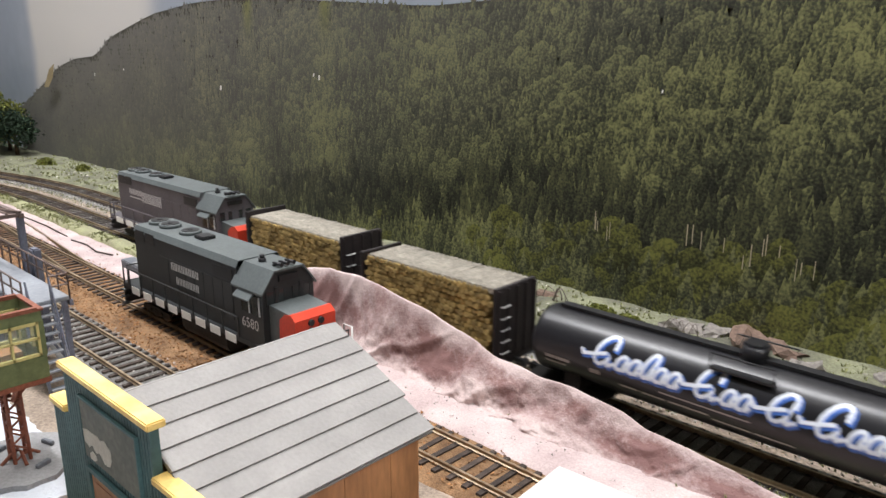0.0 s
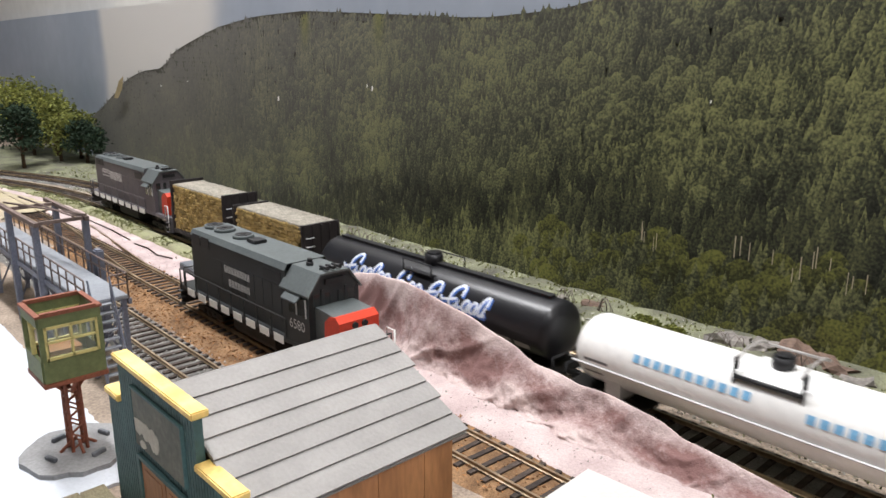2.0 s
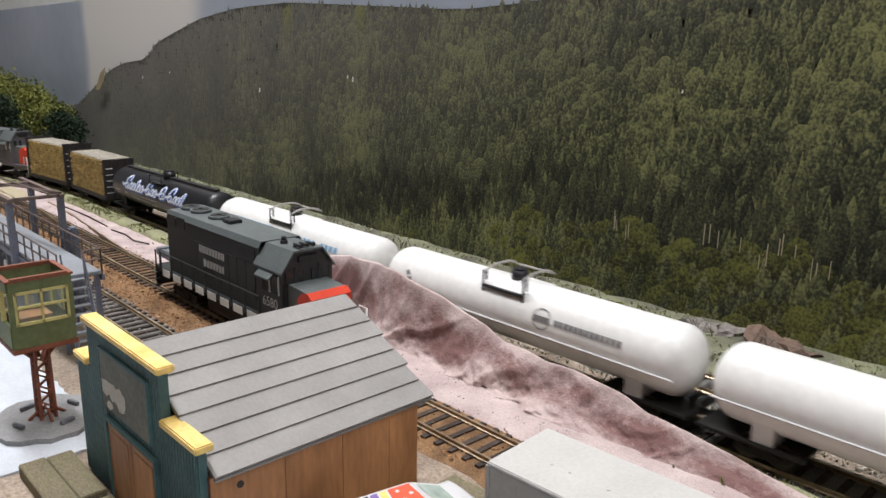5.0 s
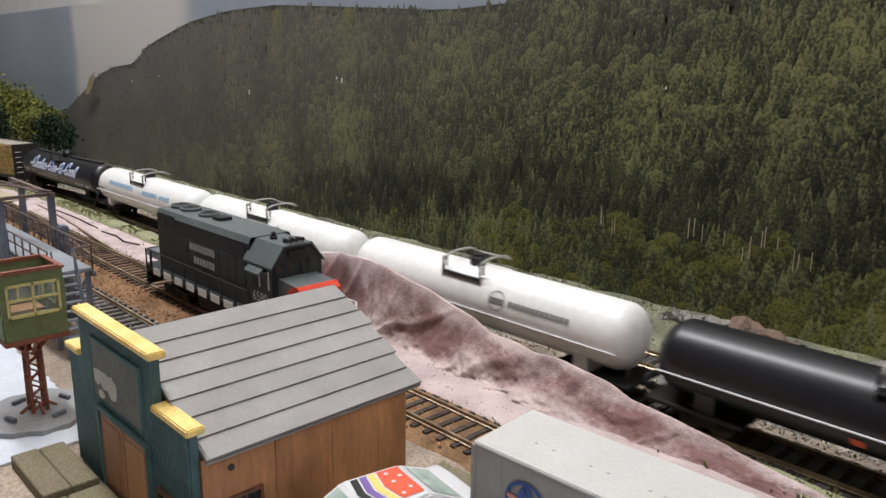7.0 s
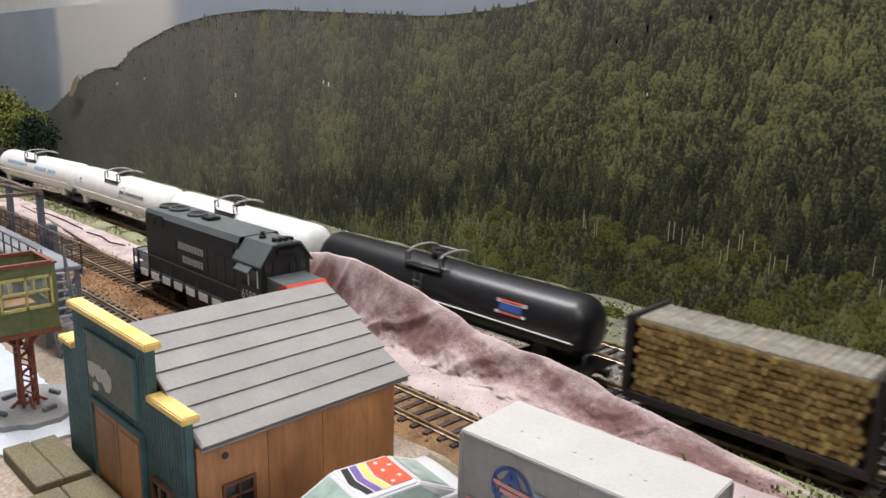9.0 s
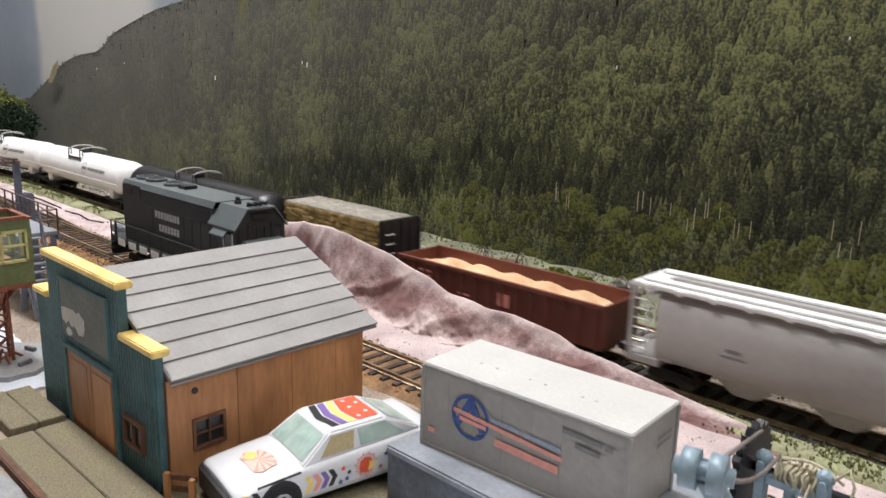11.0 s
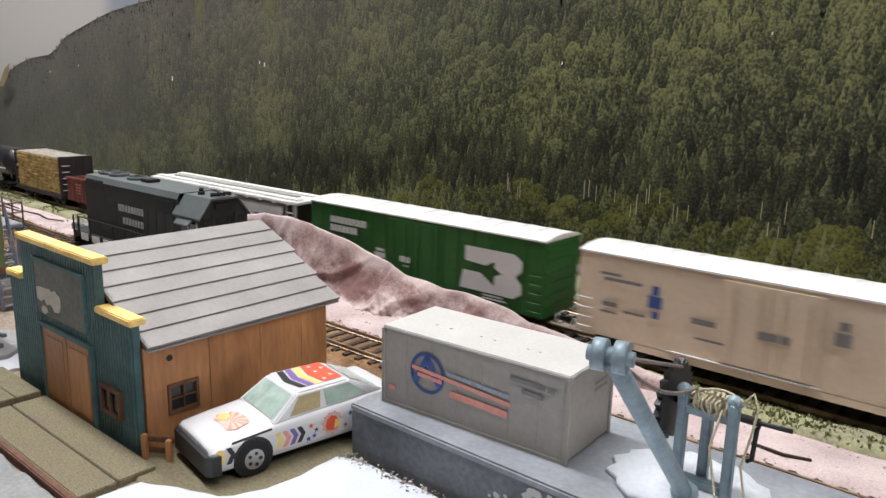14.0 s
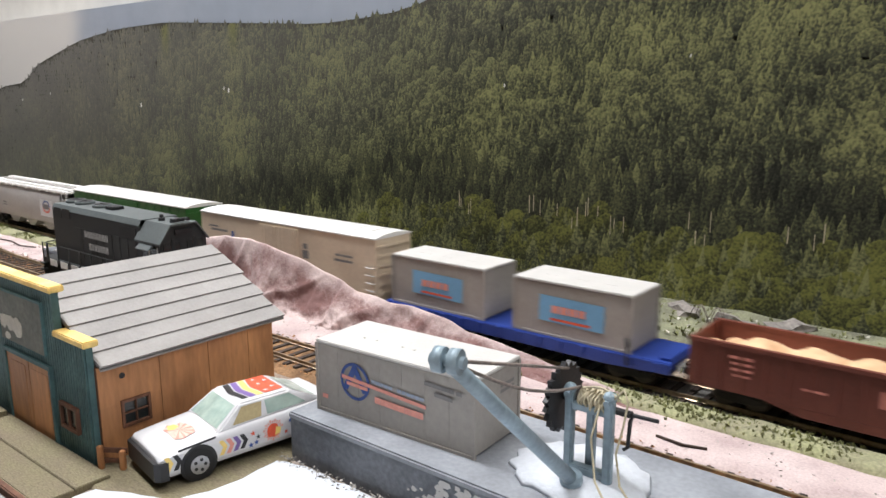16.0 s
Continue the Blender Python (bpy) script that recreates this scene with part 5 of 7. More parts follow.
    def top_sticker(pts, x0, z0, slope, material, label, k):
        b2 = B()
        b2.faces.new([b2.verts.new((u, v, z0 + (u - x0) * slope + 0.00012 + k * 0.00004)) for u, v in pts])
        part("sticker", b2, material, t, label)
    sl = (0.0139 - 0.0121) / (0.0300 - 0.0130)
    fan = [(-0.0265, -0.0060), (-0.0240, -0.0078), (-0.0215, -0.0068), (-0.0192, -0.0066), (-0.0182, -0.0030), (-0.0186, 0.0010), (-0.0200, 0.0046), (-0.0222, 0.0040), (-0.0240, 0.0062), (-0.0268, 0.0040), (-0.0262, 0.0000)]
    top_sticker(fan, -0.0300, 0.0126, sl, "pale_pink", "pale pink ground of the bonnet sticker", 0.4)
    for a, c in zip(fan, fan[1:]):
        mid = ((a[0] + c[0]) / 2, (a[1] + c[1]) / 2)
        top_sticker([(-0.0226, -0.0006), (a[0] * 0.85 + mid[0] * 0.15, a[1] * 0.85 + mid[1] * 0.15), mid], -0.0300, 0.0126, sl, "red_print", "pale red feathered bonnet sticker", 1)
    top_sticker([(-0.0256, 0.0022), (-0.0238, 0.0008), (-0.0216, 0.0020), (-0.0222, 0.0048), (-0.0245, 0.0054)], -0.0300, 0.0126, sl, "car_yellow", "yellow bonnet sticker", 2)
    for k, (x, c) in enumerate(((-0.0034, "car_black"), (-0.0004, "purple"), (0.0026, "car_yellow"))):
        top_sticker([(x + 0.0016, -0.0083), (x + 0.0040, -0.0083), (x + 0.0024, 0.0), (x + 0.0040, 0.0083), (x + 0.0016, 0.0083), (x, 0.0)], 0, 0.0216, 0, c, "roof chevron sticker", 1)
    top_sticker([(0.0072, -0.0083), (0.0146, -0.0081), (0.0146, 0.0081), (0.0072, 0.0083), (0.0056, 0.0)], 0, 0.0216, 0, "orange", "red roof sticker with stars", 2)
    b2 = B()
    for u, v in ((0.0086, -0.006), (0.0122, -0.004), (0.0092, 0.001), (0.0126, 0.003), (0.0094, 0.006)):
        b2.faces.new([b2.verts.new((p, q, 0.02188)) for p, q in [(u + (a - u) * 1, v + (b - v) * 1) for a, b in star(u, v, 0.0011)]])
    part("sticker", b2, "car_white", t)
    return t


build_toy_car()


# ---- ground in front of the store ----
def pad(name, pts, z0, z1, material, label, category="ground", wobble=0.0012, seed=1.0, dens=6):
    """A low irregular slab with a wavering edge."""
    ring = []
    for (ax, ay), (cx, cy) in zip(pts, pts[1:] + pts[:1]):
        n = max(2, int(math.hypot(cx - ax, cy - ay) / 0.004))
        for i in range(n):
            u = i / n
            x, y = ax + (cx - ax) * u, ay + (cy - ay) * u
            ring.append((x + wobble * nz(x, y, 220, seed), y + wobble * nz(x, y, 220, seed + 5)))
    bm = B()
    c = Vector((sum(p[0] for p in ring) / len(ring), sum(p[1] for p in ring) / len(ring), 0))
    loops = []
    for k, zz in ((1.0, z0), (1.0, z1 - 0.0006), (0.985, z1), (0.7, z1), (0.35, z1)):
        loops.append([bm.verts.new((c.x + (x - c.x) * k, c.y + (y - c.y) * k, zz + (0.0005 * nz(x * k, y * k, 110, seed) if zz > z0 else 0))) for x, y in ring])
    n = len(ring)
    for a, b in zip(loops, loops[1:]):
        for i in range(n):
            bm.faces.new((a[i], a[(i + 1) % n], b[(i + 1) % n], b[i]))
    mid = bm.verts.new((c.x, c.y, z1))
    for i in range(n):
        bm.faces.new((loops[-1][i], loops[-1][(i + 1) % n], mid))
    return structure(part(name, bm, material, None), label, category)


pad("white_ground_west", [(-0.36, 0.325), (-0.09, 0.325), (-0.09, 0.29), (-0.09, 0.16), (-0.36, 0.16)], -0.004, 0.0006, "white_plaster", "smooth white plaster ground under the booth", seed=3)
pad("white_ground_east", [(0.034, 0.301), (0.058, 0.312), (0.066, 0.323), (0.0665, 0.335), (0.0655, 0.351), (0.077, 0.3550), (0.13, 0.3550), (0.33, 0.3550), (0.33, 0.16), (0.034, 0.16), (0.033, 0.28)], -0.004, 0.0016, "white_plaster", "white plaster ground with a broken edge", seed=4)
pad("car_park", [(0.0185, 0.306), (0.036, 0.299), (0.068, 0.318), (0.0672, 0.346), (0.0655, 0.408), (0.0185, 0.408)], -0.004, 0.0004, "boardwalk", "brown dirt strip beside the store", seed=6)
pad("grey_paving", [(-0.09, 0.279), (0.034, 0.280), (0.032, 0.16), (-0.09, 0.16)], -0.004, 0.0008, "paving", "worn grey paving in front of the store", seed=7)


def build_boardwalk():
    t = thing("boardwalk", "mossy worn boardwalk in front of the store", "boardwalk", pose(0, 0, 0), kind="structure")
    rng = random.Random(3)
    for x0, x1, y0, y1, z in ((-0.088, -0.05, 0.289, 0.3075, 0.0035), (-0.050, 0.0315, 0.2835, 0.3085, 0.0016)):
        n = 2
        for i in range(n):
            a, b = y0 + (y1 - y0) * i / n, y0 + (y1 - y0) * (i + 1) / n - 0.0003
            bm = B()
            box(bm, x0 + rng.uniform(0, 0.0015), x1 - rng.uniform(0, 0.0015), a, b, -0.003, z + rng.uniform(-0.0002, 0.0003), 0.0003)
            part("plank", bm, "boardwalk", t)
    bx("kerb", "wood_dark", t, -0.05, 0.0315, 0.2808, 0.2831, -0.003, 0.0022, 0.0004, "dark kerb timber")
    return t


build_boardwalk()


def build_rail_fence():
    t = thing("broken_fence", "small broken brown fence at the store corner", "fence", pose(0.0245, 0.3118, 0.0, 0, 0, 35))
    for x, h in ((-0.004, 0.009), (0.004, 0.0075)):
        bx("post", "wood", t, x - 0.0009, x + 0.0009, -0.0009, 0.0009, -0.001, h, 0.0002)
    bx("fence_rail", "wood_dark", t, -0.0052, 0.0052, 0.0009, 0.0019, 0.006, 0.0078, 0.0002)
    bx("fence_rail", "wood_dark", t, -0.0052, 0.0045, 0.0009, 0.0019, 0.0022, 0.0038, 0.0002)
    return t


build_rail_fence()


# ---- plants, rocks, rubble ----
def build_bush(x, y, r, n, seed, material="foliage"):
    t = thing("bush", "small yellow-green lichen bush beside the track", "bush", pose(x, y, 0.002))
    rng = random.Random(seed)
    bm = B()
    for _ in range(n):
        a, b, k = rng.uniform(0, 6.28), rng.uniform(0.05, 1.5), rng.random() ** 0.4
        c = Vector((r * k * math.cos(a) * math.cos(b) * 1.5, r * k * math.sin(a) * math.cos(b), r * k * math.sin(b) * 0.9))
        s = rng.uniform(0.0007, 0.0018)
        for _ in range(3):
            u = Vector((rng.uniform(-1, 1), rng.uniform(-1, 1), rng.uniform(-1, 1))).normalized() * s
            v = u.orthogonal().normalized() * s * 0.7
            bm.faces.new([bm.verts.new(c + p) for p in (u, v, -u, -v)])
    tagged(part("leaves", bm, material, t), kind="stuff")
    bm = B()
    for k in range(5):
        a = k * 1.256
        rod(bm, (0, 0, -0.002), (r * 0.7 * math.cos(a), r * 0.5 * math.sin(a), r * 0.5), 0.0005, 5)
    part("stems", bm, "bark", t)
    return t


for i, (x, y, r) in enumerate(((-0.045, 0.605, 0.008), (-0.025, 0.603, 0.0075), (-0.66, 0.60, 0.009), (-0.79, 0.605, 0.010), (-0.87, 0.59, 0.012), (0.2, 0.6, 0.005))):
    build_bush(x, y, r, 330, i)


def build_tree(x, y, h, r, seed, material, n=1300):
    t = thing("model_tree", "bushy green model tree at the far end", "tree", pose(x, y, 0.0), "far trees")
    rng = random.Random(seed)
    bm = B()
    rod(bm, (0, 0, -0.002), (0, 0, h * 0.55), 0.003, 8, 0.0016)
    tips = []
    for k in range(11):
        a, z = k * 2.4, h * (0.25 + 0.05 * k)
        tip = Vector((r * 0.75 * math.cos(a) * (1.1 - 0.05 * k), r * 0.75 * math.sin(a) * (1.1 - 0.05 * k), z + h * 0.22))
        rod(bm, (0, 0, z * 0.9), tip, 0.0013, 5, 0.0005)
        tips.append(tip)
    part("trunk", bm, "bark", t)
    tips.append(Vector((0, 0, h * 0.9)))
    bm = B()
    for _ in range(n):
        c = rng.choice(tips) + Vector((rng.gauss(0, 1), rng.gauss(0, 1), rng.gauss(0, 0.7))) * r * 0.3
        s = rng.uniform(0.0014, 0.0034)
        u = Vector((rng.uniform(-1, 1), rng.uniform(-1, 1), rng.uniform(-1, 1))).normalized() * s
        v = u.orthogonal().normalized() * s * 0.7
        bm.faces.new([bm.verts.new(c + p) for p in (u, v, -u, -v)])
        bm.faces.new([bm.verts.new(c + p) for p in (v * 0.8, u.cross(v).normalized() * s, -v * 0.8, -u.cross(v).normalized() * s)])
    tagged(part("crown", bm, material, t), kind="stuff")
    return t


for i, (x, y, h, r, m_) in enumerate(((-0.99, 0.595, 0.060, 0.026, "foliage_dark"), (-1.03, 0.57, 0.066, 0.028, "foliage"), (-1.13, 0.56, 0.075, 0.03, "foliage_dark"), (-1.20, 0.565, 0.085, 0.032, "foliage"), (-1.10, 0.585, 0.085, 0.032, "foliage"), (-1.16, 0.60, 0.095, 0.036, "foliage"), (-1.24, 0.575, 0.10, 0.036, "foliage"), (-1.32, 0.60, 0.11, 0.038, "foliage"), (-1.05, 0.605, 0.07, 0.026, "foliage"), (-1.0, 0.512, 0.085, 0.026, "foliage_dark"), (-1.42, 0.57, 0.11, 0.04, "foliage"))):
    build_tree(x, y, h, r, i + 20, m_)


def build_rock(x, y, r, seed, material, label, sx=1.6):
    t_m = pose(x, y, 0.0012, 0, 0, seed * 40)
    bm = B()
    blob(bm, (0, 0, r * 0.3), r, seed * 1.7, 0.9, 2, 0.6)
    for v in bm.verts:
        v.co.x *= sx
    ob = part("rock", bm, material, None)
    ob.matrix_basis = t_m
    return tagged(ob, label, "rock")


for i, (x, y, r, m_) in enumerate(((0.0, 0.618, 0.008, "rock"), (0.018, 0.622, 0.007, "rock"), (0.036, 0.622, 0.010, "rock_brown"), (0.055, 0.62, 0.008, "rock_brown"), (0.072, 0.612, 0.006, "rock"), (-0.09, 0.612, 0.006, "rock_brown"), (-0.11, 0.607, 0.005, "rock"), (0.11, 0.616, 0.008, "rock"), (0.14, 0.612, 0.007, "rock"), (0.17, 0.617, 0.008, "rock"))):
    build_rock(x, y, r, i + 1, m_, "jagged grey rock below the backdrop" if m_ == "rock" else "jagged brown rock below the backdrop")


def build_stalks(x, y, seed, n=5, h=0.012, w=0.012):
    rng = random.Random(seed)
    bm = B()
    for _ in range(n):
        a, dx = rng.uniform(-0.004, 0.004), rng.uniform(0.4, 1.0) * w * rng.choice((-1, 1))
        wire(bm, [(a + dx * u, rng.uniform(-0.0006, 0.0006), h * rng.uniform(0.95, 1.05) * math.sin(math.pi * (0.08 + 0.8 * u))) for u in np.linspace(0, 1, 8)], 0.00022, 4)
        rod(bm, (a, 0, -0.001), (a, 0, 0.004), 0.0003, 4)
    ob = part("dry_grass", bm, "dust", None)
    ob.matrix_basis = pose(x, y, 0.002)
    return tagged(ob, "thin arching dry stalks below the backdrop", "dry grass")


for i, (x, y) in enumerate(((-0.10, 0.60), (-0.075, 0.603), (-0.31, 0.60), (-0.34, 0.604), (-0.24, 0.602), (0.01, 0.603), (0.05, 0.604), (0.13, 0.6))):
    build_stalks(x, y, i + 3)

# grass tufts and rubble
def scatter(name, material, label, n, place, size, seed, blade=True):
    rng = random.Random(seed)
    bm = B()
    for _ in range(n):
        x, y, z = place(rng)
        s = size * rng.uniform(0.5, 1.4)
        if blade:
            for _ in range(3):
                a = rng.uniform(0, 6.28)
                d = Vector((math.cos(a), math.sin(a), 0)) * s * 0.35
                tip = Vector((rng.uniform(-0.5, 0.5) * s, rng.uniform(-0.5, 0.5) * s, s))
                p = Vector((x, y, z))
                bm.faces.new([bm.verts.new(q) for q in (p - d, p + d, p + tip)])
        else:
            vs = [bm.verts.new(Vector((x, y, z)) + Vector((rng.uniform(-s, s), rng.uniform(-s, s), rng.uniform(-0.2 * s, s)))) for _ in range(4)]
            for f in ((0, 1, 2), (0, 1, 3), (1, 2, 3), (0, 2, 3)):
                bm.faces.new([vs[i] for i in f])
    return tagged(part(name, bm, material, None), label, "grass" if blade else "rubble", kind="stuff")


def verge(rng):
    x = rng.uniform(-0.9, 0.4)
    while nz(x, 0, 18, 3) < -0.15:
        x = rng.uniform(-0.9, 0.4)
    return x, main_y(x, -0.0215 + rng.gauss(0, 0.0045)), 0.002


scatter("verge_grass", "grass", "thin yellow-green static grass along the main line", 5200, verge, 0.0016, 1)


def scrub_place(rng):
    x = rng.uniform(-0.95, 0.5)
    return x, rng.uniform(main_y(x, 0.066), 0.632), 0.003


scatter("scrub_grass", "grass", "ragged green scrub below the backdrop", 3800, scrub_place, 0.0024, 2)
scatter("scrub_rubble", "stone_pale", "pale rubble below the backdrop", 2200, scrub_place, 0.0016, 5, False)
scatter("between_rubble", "stone_pale", "pale gravel and green crumbs between the main tracks", 2600, lambda r: (lambda x: (x, main_y(x, 0.0235 + r.uniform(-0.006, 0.006)), 0.0008))(r.uniform(-0.8, 0.5)), 0.0011, 6, False)
scatter("between_grass", "grass", "green scatter between the main tracks", 1800, lambda r: (lambda x: (x, main_y(x, 0.0235 + r.uniform(-0.005, 0.005)), 0.0008))(r.uniform(-0.8, 0.5)), 0.0012, 7)
scatter("pink_crumbs", "stone_grey", "small dark and pale crumbs on the pink gravel", 900, lambda r: (r.uniform(-0.6, 0.4), r.uniform(0.446, 0.468), 0.0022), 0.0006, 8, False)
scatter("plaster_crumbs", "stone_grey", "dark crumbs along the broken plaster edge", 260, lambda r: (lambda u: (0.066 + 0.07 * u + r.gauss(0, 0.0015), 0.3535 + r.gauss(0, 0.0016), 0.0016))(r.random()), 0.0007, 9, False)
scatter("rust_crumbs", "stone_rust", "loose rust gravel between the sidings", 3000, lambda r: (r.uniform(-0.5, -0.11), r.uniform(0.394, 0.416), 0.0004), 0.0008, 10, False)
for k, pts in enumerate(([(-0.455, 0.459), (-0.43, 0.461), (-0.405, 0.458), (-0.385, 0.462)], [(-0.60, 0.462), (-0.52, 0.463), (-0.47, 0.461)], [(0.165, 0.452), (0.176, 0.450), (0.184, 0.453)])):
    bm = B()
    wire(bm, [(x, y, 0.0028 + 0.0004 * (i % 2)) for i, (x, y) in enumerate(pts)], 0.0006, 6)
    tagged(part("twig", bm, "twig", None), "dark twig lying on the pink gravel", "twig")


# ---- rolling stock ----
RAIL_TOP = 0.0034


def bogie(parent, x, half=0.0105):
    t = None
    bm = B()
    for s in (-1, 1):
        y = s * 0.0105
        extrude(bm, [(x - half, 0.0042), (x - half + 0.001, 0.0072), (x - 0.003, 0.0080), (x + 0.003, 0.0080), (x + half - 0.001, 0.0072), (x + half, 0.0042), (x + 0.003, 0.0030), (x - 0.003, 0.0030)], "y", y - 0.0008, y + 0.0008)
        for d in (-0.0063, 0.0063):
            rod(bm, (x + d, y, 0.0049), (x + d, y + s * 0.0016, 0.0049), 0.0014, 10)
        for d in (-0.0015, 0, 0.0015):
            rod(bm, (x + d, y + s * 0.0006, 0.0034), (x + d, y + s * 0.0006, 0.0070), 0.0006, 6)
    box(bm, x - 0.0015, x + 0.0015, -0.0105, 0.0105, 0.0045, 0.0085)
    t = part("truck", bm, "underframe", parent)
    for d in (-0.0063, 0.0063):
        bm = B()
        for s in (-1, 1):
            rod(bm, (x + d, s * 0.0073, 0.0049), (x + d, s * 0.0090, 0.0049), 0.0049, 18)
        rod(bm, (x + d, -0.0073, 0.0049), (x + d, 0.0073, 0.0049), 0.0009, 8)
        part("wheelset", bm, "wheel", t)
    return t


def coupler(parent, x, s):
    bm = B()
    a, b = sorted((x, x + s * 0.006))
    box(bm, a, b, -0.0011, 0.0011, 0.0068, 0.0088)
    box(bm, b - 0.0012 if s > 0 else a - 0.0012, b + 0.0012 if s > 0 else a + 0.0012, -0.0019, 0.0019, 0.0062, 0.0094, 0.0004)
    part("coupler", bm, "black", parent)


def running_gear(t, length, inset=0.024):
    for s in (-1, 1):
        bogie(t, s * (length / 2 - inset))
        coupler(t, s * length / 2, s)


def wagon(name, label, category="freight car"):
    return thing(name, label, category)


def side_marks(t, name, rows, y, w, material, label="", lift=0.0002):
    """Painted bars, each a piece of its own: rows of (u0, u1, v, height)."""
    single = name[:-1] if name.endswith("bars") else name
    for u0, u1, v, h in rows:
        bm = B()
        bm.faces.new([bm.verts.new((p, y - lift, q)) for p, q in ((u0, v - h / 2), (u1, v - h / 2), (u1, v + h / 2), (u0, v + h / 2))])
        part(single, bm, material, t, label)


def curved_marks(t, name, rows, place, material, label=""):
    single = name[:-1] if name.endswith("bars") else name
    for u0, u1, v, w in rows:
        bm = B()
        a, b = u0 + 0.0004, u1 - 0.0004
        ribbon(bm, [(a, v - w / 4), (b, v - w / 4)], w / 2, place)
        ribbon(bm, [(a, v + w / 4), (b, v + w / 4)], w / 2, place)
        part(single, bm, material, t, label)


def letter_bars(u0, widths, v, h, gap):
    out, u = [], u0
    for w in widths:
        if w > 0:
            out.append((u, u + w, v, h))
        u += abs(w) + gap
    return out


def grab_irons(t, xs, y, zs, half=0.0022, material="black"):
    for x in xs:
        bm = B()
        for z in zs:
            wire(bm, [(x - half, y, z), (x - half, y - 0.0009, z), (x + half, y - 0.0009, z), (x + half, y, z)], 0.00025, 5)
        part("ladder", bm, material, t)


def build_loco(name, label, L, body, roof, lettering, number, red_whole):
    """Road switcher: local +x is the nose; z = 0 on the rail."""
    t = thing(name, label, "locomotive")
    h = L / 2
    sill, top = 0.0175, 0.0545
    bx("frame", body, t, -h + 0.004, h - 0.004, -0.0152, 0.0152, sill - 0.003, sill, 0.0003, "dark walkway frame")
    for s in (-1, 1):
        bx("pilot", body, t, *sorted((s * (h - 0.004), s * (h - 0.0025))), -0.0145, 0.0145, 0.004, sill, 0.0003, "end pilot plate")
        coupler(t, s * (h - 0.004), s)
        bogie(t, s * (h - 0.036), 0.0165)
        for y in (-0.0148, 0.0148):
            bm = B()
            for k in range(3):
                box(bm, *sorted((s * (h - 0.0035), s * (h - 0.0085))), y - 0.0022, y + 0.0012, 0.0045 + k * 0.0042, 0.0052 + k * 0.0042)
            part("step", bm, body, t)
    bm = B()
    extrude(bm, [(-0.013, 0.0065), (-0.0115, 0.0035), (0.0115, 0.0035), (0.013, 0.0065), (0.013, sill - 0.003), (-0.013, sill - 0.003)], "x", -0.024, 0.022)
    part("fuel_tank", bm, "underframe", t, "black fuel tank")
    # long hood
    x0, x1 = -h + 0.021, h - 0.058
    bm = B()
    extrude(bm, [(-0.0128, sill), (0.0128, sill), (0.0128, top - 0.003), (0.0112, top), (-0.0112, top), (-0.0128, top - 0.003)], "x", x0, x1)
    hood = part("long_hood", bm, body, t, "dark grey long hood")
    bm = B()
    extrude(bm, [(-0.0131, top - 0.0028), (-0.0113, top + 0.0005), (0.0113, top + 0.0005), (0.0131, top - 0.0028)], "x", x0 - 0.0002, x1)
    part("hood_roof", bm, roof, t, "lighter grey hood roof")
    for s in (-1, 1):
        y = s * 0.0128
        for a, b in ((x0 + 0.0025, x0 + 0.0125), (x0 + 0.0140, x0 + 0.0240)):
            g = bx("grille", "black", t, a, b, *sorted((y, y + s * 0.0003)), top - 0.0078, top - 0.0015, label="black radiator grille")
        for k in range(8):
            u = x0 + 0.030 + k * (x1 - x0 - 0.034) / 8
            bx("hood_door", body, hood, u, u + (x1 - x0 - 0.034) / 8 - 0.0006, *sorted((s * 0.0128, s * 0.0131)), sill + 0.006, top - 0.012)
        bx("intake_grille", "black", hood, x1 - 0.022, x1 - 0.004, *sorted((s * 0.0128, s * 0.0132)), top - 0.0105, top - 0.0048)
    for x, r in ((x0 + 0.007, 0.0062), (x0 + 0.0195, 0.0062), (x0 + 0.042, 0.0060)):
        bm = B()
        rod(bm, (x, 0, top + 0.0004), (x, 0, top + 0.0024), r, 24)
        fan = part("roof_fan", bm, roof, t, "round roof fan housing")
        bm = B()
        rod(bm, (x, 0, top + 0.0024), (x, 0, top + 0.0027), r * 0.8, 24)
        rod(bm, (x, 0, top + 0.0027), (x, 0, top + 0.0031), r * 0.25, 12)
        part("fan_grille", bm, "black", fan)
    bm = B()
    rod(bm, (x0 + 0.0133, 0.004, top + 0.0004), (x0 + 0.0133, 0.004, top + 0.0020), 0.0028, 16)
    part("exhaust", bm, roof, t)
    bx("roof_hatch", "black", t, x0 + 0.053, x0 + 0.062, -0.004, 0.004, top + 0.0005, top + 0.0024, 0.0004, "square roof hatch")
    # cab
    c0, c1 = x1, h - 0.034
    eave, ridge_z = top - 0.0105, top - 0.0004
    bm = B()
    extrude(bm, [(-0.0148, sill), (0.0148, sill), (0.0148, eave), (0.0082, ridge_z - 0.0008), (-0.0082, ridge_z - 0.0008), (-0.0148, eave)], "x", c0, c1)
    cab = part("cab", bm, body, t, "dark grey cab with angled roof")
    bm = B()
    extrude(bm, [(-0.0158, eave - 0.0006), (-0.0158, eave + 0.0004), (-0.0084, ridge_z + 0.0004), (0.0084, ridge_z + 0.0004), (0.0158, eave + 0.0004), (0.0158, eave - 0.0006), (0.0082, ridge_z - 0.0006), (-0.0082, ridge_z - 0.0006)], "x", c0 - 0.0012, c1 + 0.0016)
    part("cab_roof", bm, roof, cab)
